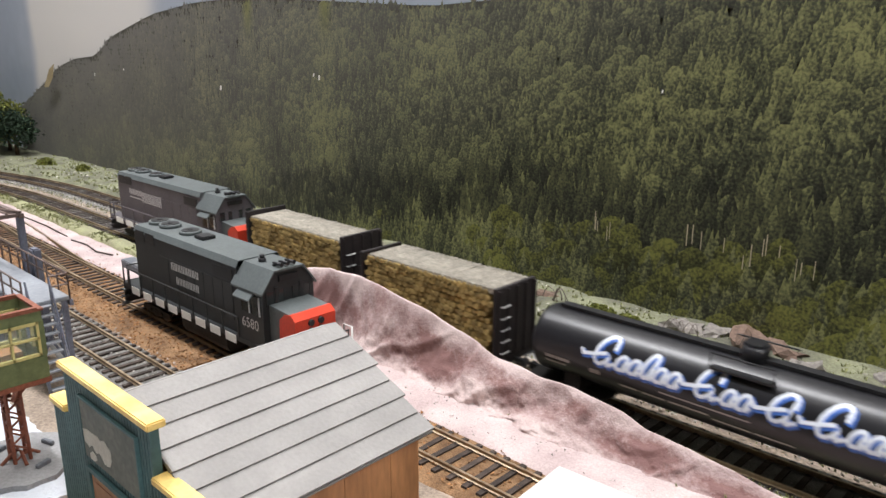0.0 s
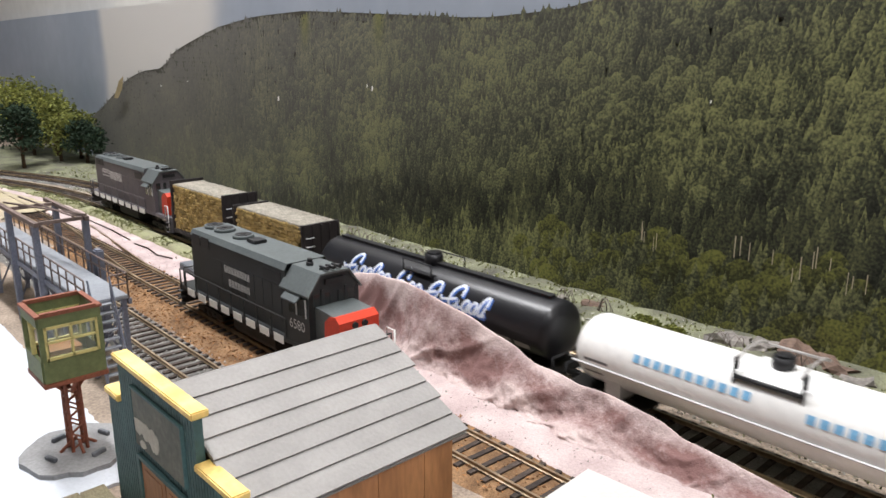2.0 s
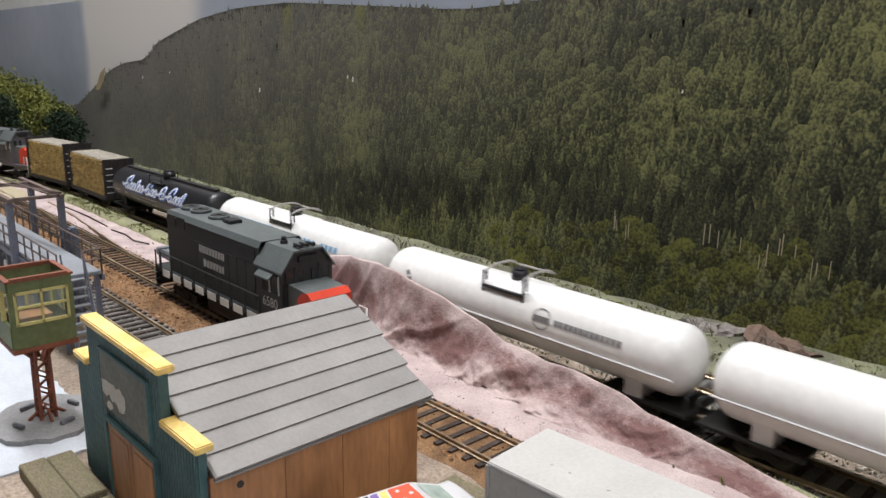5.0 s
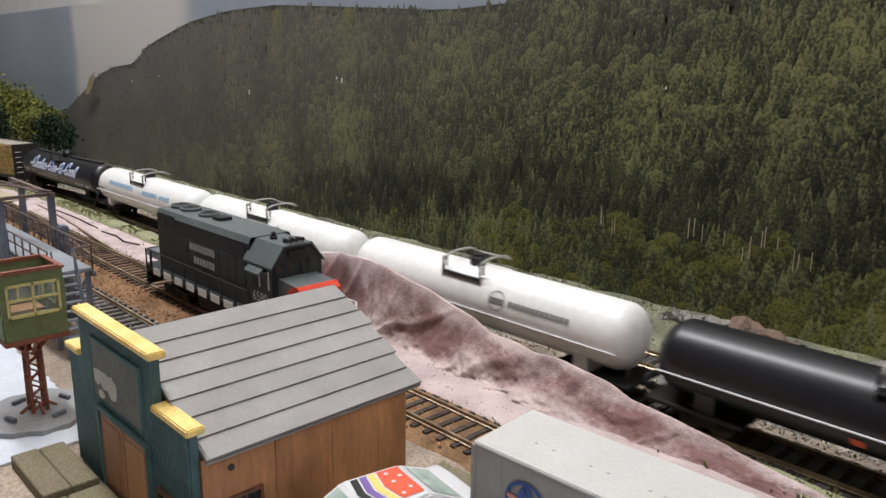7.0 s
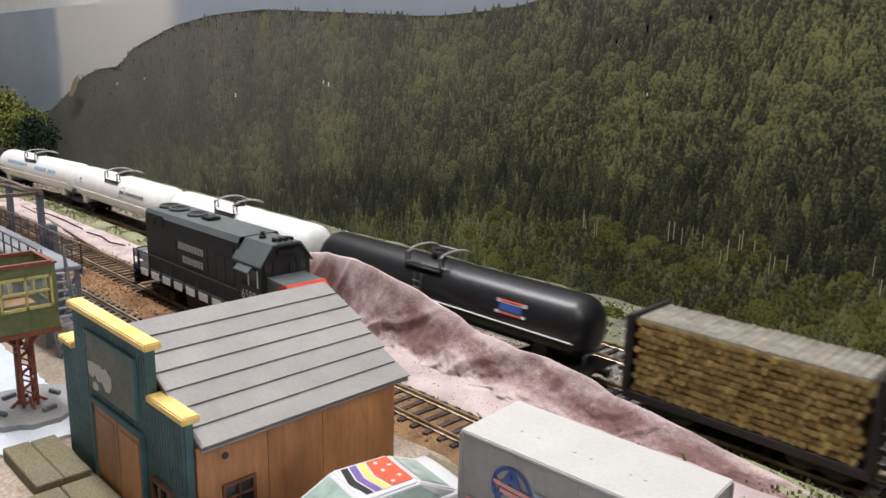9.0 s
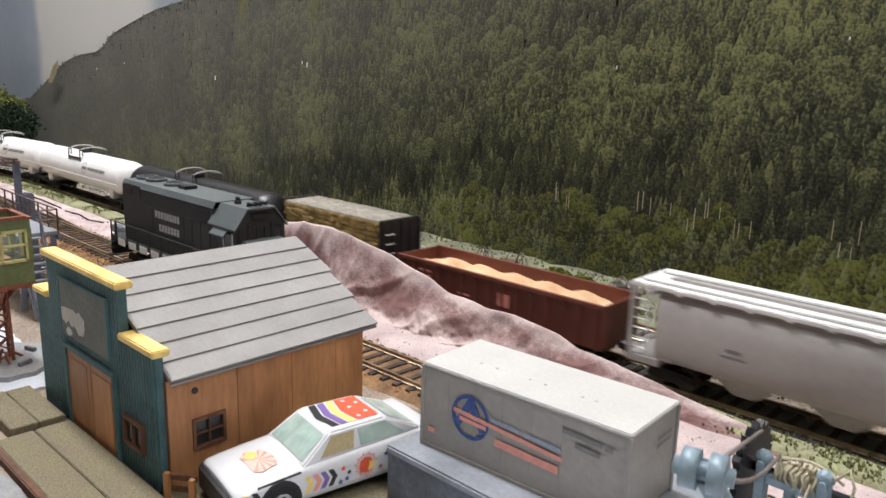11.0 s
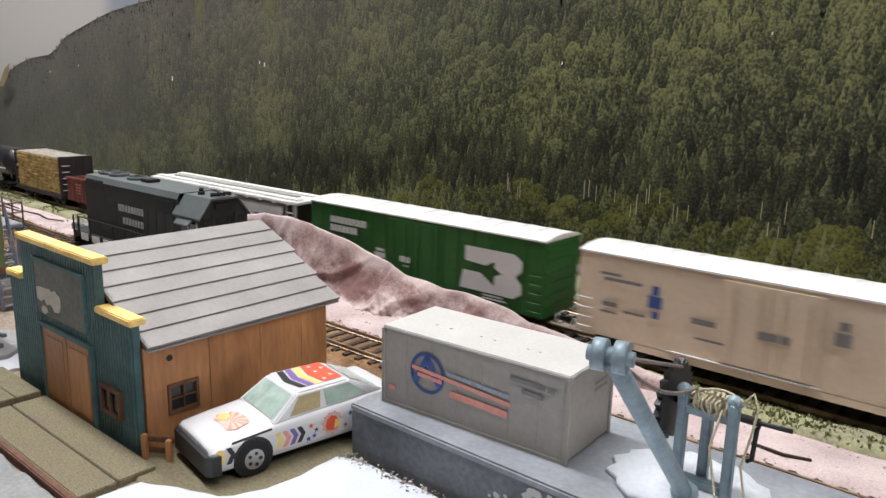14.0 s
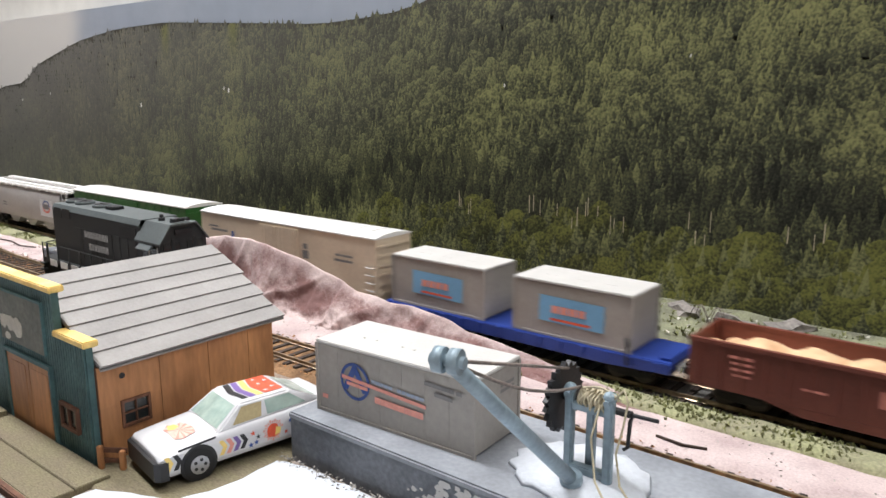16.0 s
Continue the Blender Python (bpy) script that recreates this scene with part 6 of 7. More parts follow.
    for s in (-1, 1):
        y = s * 0.0148
        for a, b in ((c0 + 0.006, c0 + 0.0135), (c0 + 0.0145, c0 + 0.022)):
            bx("side_window", "glass_dark", cab, a, b, *sorted((y, y + s * 0.0003)), sill + 0.0150, eave - 0.0020)
            for u in (b - 0.0007,):
                bx("window_post", "letter", cab, u, u + 0.0007, *sorted((y, y + s * 0.0006)), sill + 0.0150, eave - 0.0020, label="pale window post")
        bm = B()
        extrude(bm, [(y, eave - 0.0006), (y + s * 0.0036, eave - 0.0036), (y + s * 0.0036, eave - 0.0043), (y, eave - 0.0018)], "x", c0 + 0.004, c0 + 0.0175)
        part("awning", bm, roof, cab, "small grey cab awning")
        for a, b in ((0.0022, 0.0062), (0.0078, 0.0128)):
            bx("windscreen", "glass_dark", cab, c1, c1 + 0.0003, *sorted((s * a, s * b)), top - 0.0170, top - 0.0105)
            for u in (a, b - 0.0005):
                bx("window_post", body, cab, c1, c1 + 0.0005, *sorted((s * u, s * (u + 0.0005))), top - 0.0170, top - 0.0105)
        bx("windscreen_frame", body, cab, c1, c1 + 0.0006, *sorted((s * 0.0063, s * 0.0077)), top - 0.0172, top - 0.0085)
    bx("number_board", "black", cab, c1, c1 + 0.0012, -0.0055, 0.0055, top - 0.0062, top - 0.0032, 0.0002)
    # short hood
    n1 = h - 0.014
    nt = top - 0.0175
    bm = B()
    extrude(bm, [(c1, sill), (n1, sill), (n1, nt - 0.0025), (n1 - 0.003, nt), (c1, nt + 0.0012)], "y", -0.0112, 0.0112)
    part("short_hood", bm, roof, t, "low grey nose hood")
    bm = B()
    extrude(bm, [(n1 - 0.0075, nt - 0.0006), (n1 - 0.0028, nt + 0.0004), (n1 + 0.0006, nt - 0.0023), (n1 + 0.0006, sill + 0.0004), (n1 - 0.0125, sill + 0.0004), (n1 - 0.0115, nt - 0.004)], "y", -0.0116, 0.0116)
    nose = part("nose_panel", bm, "red", t, "bright red nose panel")
    bm = B()
    for y in (-0.0028, 0.0028):
        for z in (nt - 0.0045, nt - 0.0085):
            rod(bm, (n1 + 0.0004, y, z), (n1 + 0.0016, y, z), 0.0016, 12)
    part("headlight", bm, "black", nose)
    bm = B()
    for y in (-0.0035, 0.0, 0.0035):
        rod(bm, (c1 - 0.006, y, ridge_z + 0.002), (c1 + 0.001, y, ridge_z + 0.0022), 0.0006, 8, 0.0011)
    rod(bm, (c1 - 0.005, -0.0045, ridge_z + 0.001), (c1 - 0.005, 0.0045, ridge_z + 0.001), 0.0005, 6)
    part("air_horn", bm, "black", cab, "black air horn cluster")
    bm = B()
    rod(bm, (c0 + 0.008, -0.003, ridge_z + 0.0003), (c0 + 0.008, -0.003, ridge_z + 0.0022), 0.0019, 12)
    rod(bm, (c0 + 0.008, -0.003, ridge_z + 0.0022), (c0 + 0.008, -0.003, ridge_z + 0.0040), 0.0012, 12)
    part("beacon", bm, "black", cab)
    # handrails, stanchions and white edge plates
    for s in (-1, 1):
        y = s * 0.0150
        xs = np.linspace(x0 - 0.008, x1 + 0.002, 9)
        bm = B()
        rod(bm, (xs[0], y, sill + 0.0098), (xs[-1], y, sill + 0.0098), 0.0004, 6)
        part("handrail", bm, body, t)
        for x in xs:
            bm = B()
            rod(bm, (x, y, sill - 0.001), (x, y, sill + 0.0098), 0.00045, 6)
            part("stanchion", bm, body, t)
        for a, b in zip(xs, xs[1:]):
            bx("edge_plate", "white", t, a + 0.0026, b - 0.0026, *sorted((s * 0.0152, s * 0.0155)), sill - 0.0046, sill - 0.0002, label="white walkway edge plate")
        for x in (-h + 0.0055, h - 0.0055):
            bm = B()
            e = 1 if x > 0 else -1
            wire(bm, [(x, y, 0.006), (x, y, sill + 0.0100), (x - e * 0.006, y, sill + 0.0100), (x - e * 0.006, y, sill)], 0.0005, 6)
            part("end_railing", bm, "white" if x > 0 or red_whole else body, t)
    for e in (-1, 1):
        bm = B()
        wire(bm, [(e * (h - 0.0045), -0.012, sill), (e * (h - 0.0045), -0.012, sill + 0.0095), (e * (h - 0.0045), 0.012, sill + 0.0095), (e * (h - 0.0045), 0.012, sill)], 0.0004, 6)
        part("end_railing", bm, body, t)
    # road name as bars
    for s in (-1,):
        y = -0.0131
        side_marks(t, "name_bars", lettering(x0, x1, sill, top), y, 1, "letter", "white road name as bars", 0.0003)
    if number:
        cu = bpy.data.curves.new("number", "FONT")
        cu.body, cu.size, cu.align_x = number, 0.0072, "CENTER"
        tmp = new("number", cu)
        me = bpy.data.meshes.new_from_object(tmp.evaluated_get(bpy.context.evaluated_depsgraph_get()))
        bpy.data.objects.remove(tmp)
        me.materials.clear()
        me.materials.append(M["letter"])
        ob = new("cab_number", me)
        ob.parent = t
        ob.matrix_basis = pose((c0 + c1) / 2 + 0.001, -0.0151, sill + 0.0072, 90, 0, 0)
        tagged(ob, "white cab number")
    return t


def letters(u0, n, v, h, w, gap):
    """Each letter as a pair of thin upright bars."""
    out = []
    for k in range(n):
        u = u0 + k * (w + gap)
        out += [(u, u + w * 0.36, v, h), (u + w * 0.62, u + w, v, h)]
    return out


def two_line_name(x0, x1, sill, top):
    mid = x0 + (x1 - x0) * 0.53
    return letters(mid - 0.0145, 8, top - 0.0150, 0.0042, 0.0027, 0.0010) + letters(mid - 0.0100, 7, top - 0.0225, 0.0042, 0.0025, 0.0010)


def speed_name(x0, x1, sill, top):
    return letters(x0 + 0.020, 8, top - 0.0125, 0.0044, 0.0022, 0.0006) + letters(x0 + 0.041, 7, top - 0.0150, 0.0080, 0.0036, 0.0010) + [(x0 + 0.020, x0 + 0.040, top - 0.0170, 0.0010)]


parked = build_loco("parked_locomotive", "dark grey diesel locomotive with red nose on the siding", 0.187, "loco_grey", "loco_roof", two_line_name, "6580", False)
parked.matrix_basis = pose(-0.1705, 0.430, RAIL_TOP)
train = []


def couple(ob, x0, x1):
    train.append((ob, (x0 + x1) / 2, x1 - x0))


lead = build_loco("train_locomotive", "weathered grey diesel locomotive with red nose leading the train", 0.208, "loco_old", "loco_roof", speed_name, "", False)
couple(lead, -0.452, -0.244)


def build_log_car(top, label):
    L = 0.098
    t = wagon("log_car", label)
    floor = 0.0105
    bx("deck", "bulkhead", t, -L / 2, L / 2, -0.0150, 0.0150, floor - 0.0035, floor, 0.0003, "black bulkhead flat deck")
    for s in (-1, 1):
        x = s * (L / 2 - 0.0015)
        end = bx("bulkhead", "bulkhead", t, x - 0.0012, x + 0.0012, -0.0150, 0.0150, floor, top + 0.001, 0.0003, "black end bulkhead")
        for y in (-0.0135, -0.0068, 0, 0.0068, 0.0135):
            bx("bulkhead_rib", "bulkhead", end, *sorted((x + s * 0.0012, x + s * 0.0024)), y - 0.0007, y + 0.0007, floor, top)
        bm = B()
        for k in range(5):
            z = floor + 0.004 + k * (top - floor) / 6
            wire(bm, [(x + s * 0.0026, -0.0132, z), (x + s * 0.0034, -0.0132, z), (x + s * 0.0034, -0.0072, z), (x + s * 0.0026, -0.0072, z)], 0.00035, 5)
        part("rung", bm, "letter", end, "pale ladder rungs")
    rng = random.Random(int(top * 1e5))
    bm = B()
    r = 0.00165
    rows = int((top - floor) / (r * 1.75))
    nx = int((L - 0.007) / (2 * r))
    for j in range(rows):
        for i in range(nx):
            x = -L / 2 + 0.0036 + r + i * 2 * r + (r if j % 2 else 0) + rng.uniform(-0.0002, 0.0002)
            if x > L / 2 - 0.0036 - r:
                continue
            z = floor + r + j * r * 1.75 + rng.uniform(-0.0002, 0.0002)
            q = rng.uniform(0.72, 0.96)
            rod(bm, (x, -0.0142 + rng.uniform(-0.0006, 0.0004), z), (x, 0.0142 + rng.uniform(-0.0004, 0.0006), z), r * q, 7)
    tagged(part("log_load", bm, "log", t, "stacked yellow-brown logs lying across the car"), kind="stuff")
    z = floor + r + (rows - 1) * r * 1.75
    for i in range(nx):
        x = -L / 2 + 0.0036 + r + i * 2 * r + (r if (rows - 1) % 2 else 0)
        if x > L / 2 - 0.0036 - r:
            continue
        bm = B()
        rod(bm, (x, -0.0134, z + 0.0006), (x, 0.0134, z + 0.0006 + rng.uniform(0, 0.0005)), r * 1.02, 8)
        part("log", bm, "log_top", t, "grey-barked log")
    bx("centre_sill", "underframe", t, -L / 2 + 0.004, L / 2 - 0.004, -0.004, 0.004, 0.0045, floor - 0.0035)
    running_gear(t, L, 0.019)
    return t


couple(build_log_car(0.0505, "tall bulkhead flat car stacked with yellow-brown logs"), -0.2415, -0.1430)
couple(build_log_car(0.0455, "bulkhead flat car stacked with yellow-brown logs"), -0.1290, -0.0310)


def tank_profile(L, r, cap=0.0105):
    ends = [(-L / 2 + cap * (1 - math.cos(math.pi / 2 * k / 8)), max(0.0004, r * math.sin(math.pi / 2 * k / 8) ** 0.8)) for k in range(9)]
    return ends + [(-x, q) for x, q in reversed(ends)]


def tank_place(r, axis):
    return lambda u, v: (u, -(r + 0.00025) * math.cos((v - axis) / r), axis + (r + 0.00025) * math.sin((v - axis) / r))


def build_tank_car(name, label, L, r, axis, paint, frame_paint, style):
    t = wagon(name, label, "tank car")
    bm = B()
    lathe(bm, tank_profile(L, r, 0.0062 if style == "plain" else 0.0105), axis, 40)
    part("tank", bm, paint, t, "long cylindrical tank")
    place = tank_place(r, axis)
    for s in (-1, 1):
        x = s * (L / 2 - 0.024)
        bm = B()
        extrude(bm, [(-0.012, 0.0085), (0.012, 0.0085), (0.0125, axis - r * 0.35), (-0.0125, axis - r * 0.35)], "x", x - 0.004, x + 0.004)
        part("saddle", bm, frame_paint, t)
        bx("end_platform", "underframe", t, *sorted((s * (L / 2 + 0.002), s * (L / 2 - 0.040))), -0.0135, 0.0135, 0.0076, 0.0090, 0.0002)
        bm = B()
        for y in (-0.013, 0.013):
            wire(bm, [(s * (L / 2 + 0.0015), y, 0.009), (s * (L / 2 + 0.0015), y, 0.018)], 0.0005, 5)
        wire(bm, [(s * (L / 2 + 0.0015), -0.013, 0.018), (s * (L / 2 + 0.0015), 0.013, 0.018)], 0.0005, 5)
        part("end_rail", bm, "black", t)
    running_gear(t, L, 0.024)
    if style == "plain":
        bx("running_board", "black", t, -L / 2 + 0.010, L / 2 - 0.010, -0.0022, 0.0022, axis + r + 0.0002, axis + r + 0.0016, label="black running board along the top")
        bm = B()
        rod(bm, (0.0, 0, axis + r - 0.001), (0.0, 0, axis + r + 0.0058), 0.0052, 20)
        rod(bm, (0.0, 0, axis + r + 0.0058), (0.0, 0, axis + r + 0.0068), 0.0040, 20)
        dome = part("dome", bm, "tank_black", t, "round manway dome")
        for y in (-0.0100, 0.0100):
            bx("dome_platform", "black", dome, -0.012, 0.012, y - 0.0028, y + 0.0028, axis + r - 0.0036, axis + r - 0.0028)
        for y in (-0.0126, 0.0126):
            bm = B()
            wire(bm, [(-0.012, y, axis + r - 0.003), (-0.012, y, axis + r + 0.003), (0.012, y, axis + r + 0.003), (0.012, y, axis + r - 0.003)], 0.0004, 5)
            part("dome_rail", bm, "black", dome)
    else:
        # welded waist line, walkway round the valve housing, bent guard rails
        bm = B()
        for s in (-1, 1):
            rod(bm, (-L / 2 + 0.004, s * (r + 0.0002), axis - 0.0035), (L / 2 - 0.004, s * (r + 0.0002), axis - 0.0035), 0.0005, 6)
        part("side_sill_rail", bm, "letter", t, "pale side hand rail")
        gx = -0.004
        bm = B()
        rod(bm, (gx, 0, axis + r - 0.001), (gx, 0, axis + r + 0.0042), 0.0042, 18)
        rod(bm, (gx, 0, axis + r + 0.0042), (gx, 0, axis + r + 0.0052), 0.0030, 18)
        housing = part("valve_housing", bm, "black", t, "black valve housing")
        for y in (-0.0085, 0.0085):
            bx("walkway", paint, housing, gx - 0.013, gx + 0.013, y - 0.004, y + 0.004, axis + r - 0.0040, axis + r - 0.0030)
        bm = B()
        for e in (-1, 1):
            x = gx + e * 0.013
            wire(bm, [(x, -0.0125, axis + r - 0.008), (x, -0.0125, axis + r + 0.0035), (x, -0.0100, axis + r + 0.0035), (x, -0.0100, axis + r - 0.002)], 0.0006, 6)
        wire(bm, [(gx - 0.013, -0.0125, axis + r - 0.0040), (gx + 0.013, -0.0125, axis + r - 0.0040)], 0.0009, 6)
        part("side_guard", bm, "black", housing, "black walkway guard")
        for e in (-1, 1):
            bm = B()
            wire(bm, [(gx + e * 0.012, 0.0125 * k, axis + r + 0.0055 - 0.003 * abs(k) ** 3) for k in np.linspace(-1, 1, 9)], 0.0006, 6)
            part("hoop_rail", bm, "hopper", housing, "bent pale guard rail")
        bm = B()
        for y in (0.0124,):
            wire(bm, [(gx - 0.012, y, axis + r + 0.0025), (gx + 0.012, y, axis + r + 0.0025)], 0.0006, 6)
        part("hoop_rail", bm, "hopper", housing)
    return t, place


def script_strokes(words, u0, v0, size):
    """Brush-script rhythm as plain loops: for each word a list of loop heights, tall ones wider, with a swash under the first."""
    out, u = [], u0
    slant = 0.42
    for heights in words:
        for k, hh in enumerate(heights):
            high = hh * size
            tall = hh > 0.7
            wide = size * (0.36 if k == 0 else 0.20)
            step = wide * (2.5 if k == 0 else 2.3)
            out.append([(u + wide * (1 - math.cos(a)) * 0.85 + slant * high * (0.5 + 0.5 * math.sin(a)), v0 + high * (0.5 + 0.5 * math.sin(a))) for a in np.linspace(-2.6 if tall else -2.0, 3.0, 16)])
            out.append([(u + wide * 1.5 + slant * high * 0.8, v0 + high * 0.80), (u + wide * 1.5 + slant * high * 0.2, v0 + high * 0.2), (u + wide * 1.8, v0), (u + step * 0.98, v0 + 0.12 * size)])
            if k == 0:
                out.append([(u - size * 0.36, v0 + size * 0.36), (u - size * 0.30, v0 + size * 0.22), (u + wide * 0.4, v0 + size * 0.30), (u + wide * 1.6, v0 + size * 0.42)])
            u += step
        u += size * 0.42
    return out


AX, RR = 0.0265, 0.0155
anchor, place = build_tank_car("black_tank_car", "black tank car with white and blue script on its side", 0.194, RR, AX, "tank_black", "underframe", "plain")
strokes = script_strokes(((1.05, 0.48, 0.48, 0.85, 0.48, 0.48), (1.05, 0.48, 0.48), (0.9,), (1.05, 0.48, 0.48, 0.85)), -0.062, AX + 0.0008, 0.0124)
for nm, mt, du, dv, lab in (("script_shadow", "tank_shadow", 0.0006, -0.0007, "blue shadow of the script"), ("script", "tank_script", 0, 0, "white brush script as plain loops")):
    bm = B()
    lift = 0.0 if nm == "script_shadow" else 0.00015
    for s in strokes:
        ribbon(bm, [(u + du, v + dv) for u, v in s], 0.0015 if lift else 0.0024, lambda u, v: tuple(Vector(place(u, v)) + Vector((0, -lift, lift * 0.4))))
    part(nm, bm, mt, anchor, lab)
for u0, u1, v, w in ((-0.085, -0.080, AX - 0.003, 0.0015), (-0.079, -0.073, AX - 0.003, 0.0015), (-0.085, -0.075, AX - 0.0055, 0.0010), (-0.062, -0.058, AX - 0.0035, 0.002), (-0.048, -0.040, AX - 0.006, 0.0010), (-0.038, -0.028, AX - 0.0062, 0.0010), (-0.026, -0.010, AX - 0.0062, 0.0010), (-0.03, 0.006, AX - 0.0030, 0.0007), (-0.008, 0.006, AX - 0.0078, 0.0009), (0.008, 0.022, AX - 0.0078, 0.0009), (0.052, 0.072, AX - 0.006, 0.0018), (0.052, 0.066, AX - 0.0085, 0.0010), (0.076, 0.084, AX - 0.007, 0.0030)):
    bm = B()
    ribbon(bm, [(u0, v), (u1, v)], w, place)
    part("data_bar", bm, "hopper", anchor, "small pale bar of illegible lettering")
couple(anchor, -0.0145, 0.1800)


def white_tank(label, marks):
    t, pl = build_tank_car("white_tank_car", label, 0.190, RR, AX, "tank_white", "tank_white", "gas")
    for nm, mt, rows, lab in marks:
        curved_marks(t, nm, rows, pl, mt, lab)
    return t, pl


blue_rows = letter_bars(-0.060, [0.0030] * 11, AX + 0.006, 0.0034, 0.0018) + letter_bars(0.012, [0.0030] * 6 + [-0.003] + [0.003] * 4, AX + 0.005, 0.0034, 0.0018)
w1, _ = white_tank("white gas tank car with blue block lettering as bars", (("name_bars", "light_blue", blue_rows, "blue lettering as bars"), ("data_bars", "grey_print", [(-0.085, -0.072, AX - 0.001, 0.0012), (-0.085, -0.075, AX - 0.007, 0.001)], "")))
couple(w1, 0.1905, 0.3810)
acf = [(0.0225, 0.0265, AX + 0.0050, 0.0028), (0.027, 0.0325, AX + 0.0050, 0.0028)] + letter_bars(0.036, [0.0024] * 10, AX + 0.0050, 0.0028, 0.0007)
for k, (a, b) in enumerate(((0.3920, 0.5810), (0.5900, 0.7790))):
    t, pl = white_tank("white gas tank car with a small grey ring emblem", (("name_bars", "grey_print", letter_bars(0.030, [0.0022] * 13, AX + 0.0045, 0.0028, 0.0006), "grey lettering as bars"),))
    bm = B()
    ribbon(bm, [(0.0225 + 0.0048 * math.cos(q), AX + 0.0045 + 0.0048 * math.sin(q)) for q in np.linspace(0, 6.2832, 25)], 0.0005, pl)
    ribbon(bm, [(0.0188, AX + 0.0045), (0.0262, AX + 0.0045)], 0.0026, pl)
    part("ring_emblem", bm, "grey_print", t, "grey ring emblem")
    if k == 0:
        bm = B()
        ribbon(bm, [(-0.072, AX + 0.007), (-0.069, AX + 0.003)], 0.0024, pl)
        part("scuff", bm, "grey_print", t, "dark scuff mark")
    couple(t, a, b)
black2, pl = build_tank_car("black_gas_tank_car", "glossy black gas tank car with a white stripe", 0.200, RR, AX, "tank_black", "tank_black", "gas")
bm = B()
ribbon(bm, [(0.052, AX + 0.0045), (0.067, AX + 0.0045)], 0.0070, pl)
plate = part("placard", bm, "letter", black2, "small white placard with red and blue bars")
bm = B()
ribbon(bm, [(0.0535, AX + 0.0045), (0.0655, AX + 0.0045)], 0.0035, lambda u, v: tuple(Vector(pl(u, v)) + Vector((0, -0.0001, 0.00004))))
part("placard_bar", bm, "blue_print", plate)
bm = B()
for v in (0.0014, 0.0076):
    ribbon(bm, [(0.0525, AX + v), (0.0665, AX + v)], 0.0008, lambda u, v2: tuple(Vector(pl(u, v2)) + Vector((0, -0.0001, 0.00004))))
part("placard_border", bm, "orange", plate)
bm = B()
ribbon(bm, [(-0.0215, AX - 0.008), (-0.0185, AX - 0.008)], 0.0034, pl)
part("orange_mark", bm, "orange", black2, "small orange mark")
bm = B()
for x in (-0.0075, -0.0025):
    rod(bm, (x, -0.0165, 0.008), (x, -0.0150, AX + 0.009), 0.0005, 6)
for k in range(7):
    rod(bm, (-0.0075, -0.0165, 0.010 + k * 0.0036), (-0.0025, -0.0165, 0.010 + k * 0.0036), 0.0004, 6)
part("ladder", bm, "loco_roof", black2, "grey side ladder")
couple(black2, 0.7900, 0.9920)
couple(build_log_car(0.0430, "low bulkhead flat car stacked with grey-brown logs"), 1.0130, 1.1120)


def build_gondola(label):
    L = 0.129
    t = wagon("gondola_car", label)
    z0, z1 = 0.0105, 0.0285
    bx("floor", "gondola", t, -L / 2, L / 2, -0.0150, 0.0150, z0 - 0.002, z0)
    for s in (-1, 1):
        side = bx("side", "gondola", t, -L / 2, L / 2, *sorted((s * 0.0144, s * 0.0152)), z0 - 0.002, z1, 0.0001, "oxide red ribbed side")
        for k in range(15):
            x = -L / 2 + 0.004 + k * (L - 0.008) / 14
            bx("rib", "gondola", side, x - 0.0007, x + 0.0007, *sorted((s * 0.0152, s * 0.0162)), z0 - 0.0015, z1 - 0.0012)
        bx("top_chord", "gondola", side, -L / 2, L / 2, *sorted((s * 0.0143, s * 0.0164)), z1 - 0.0012, z1 + 0.0004)
        bm = B()
        extrude(bm, [(-L / 2 + 0.03, z0 - 0.002), (L / 2 - 0.03, z0 - 0.002), (L / 2 - 0.045, z0 - 0.0055), (-L / 2 + 0.045, z0 - 0.0055)], "y", *sorted((s * 0.0146, s * 0.0154)))
        part("fish_belly_sill", bm, "gondola", t)
        bx("end", "gondola", t, *sorted((s * L / 2, s * (L / 2 - 0.0012))), -0.0144, 0.0144, z0, z1, 0.0001, "ribbed end wall")
    bm = B()
    sheet(bm, -L / 2 + 0.002, L / 2 - 0.002, -0.0142, 0.0142, 90, 14, lambda x, y: 0.0215 + 0.0062 * abs(math.cos(x * math.pi / 0.0205)) ** 0.8 * math.cos(y / 0.0142 * 1.35) + 0.0008 * nz(x, y, 200, 2) - (0.004 if abs(x) > L / 2 - 0.01 else 0))
    part("load", bm, "sand", t, "heaped tan load in rounded piles")
    side_marks(t, "data_bars", [(-0.048, -0.039, 0.0235, 0.0013), (-0.047, -0.039, 0.0210, 0.0011), (-0.047, -0.039, 0.0185, 0.0011), (-0.046, -0.040, 0.0160, 0.001), (0.006, 0.013, 0.0190, 0.0065), (-0.02, -0.012, 0.0165, 0.001)], -0.0152, 1, "red_print", "pale bars of illegible lettering", 0.0004)
    bx("centre_sill", "underframe", t, -L / 2 + 0.004, L / 2 - 0.004, -0.004, 0.004, 0.0045, z0 - 0.002)
    running_gear(t, L, 0.020)
    return t


couple(build_gondola("oxide red gondola with a heaped tan load"), 1.1240, 1.2550)


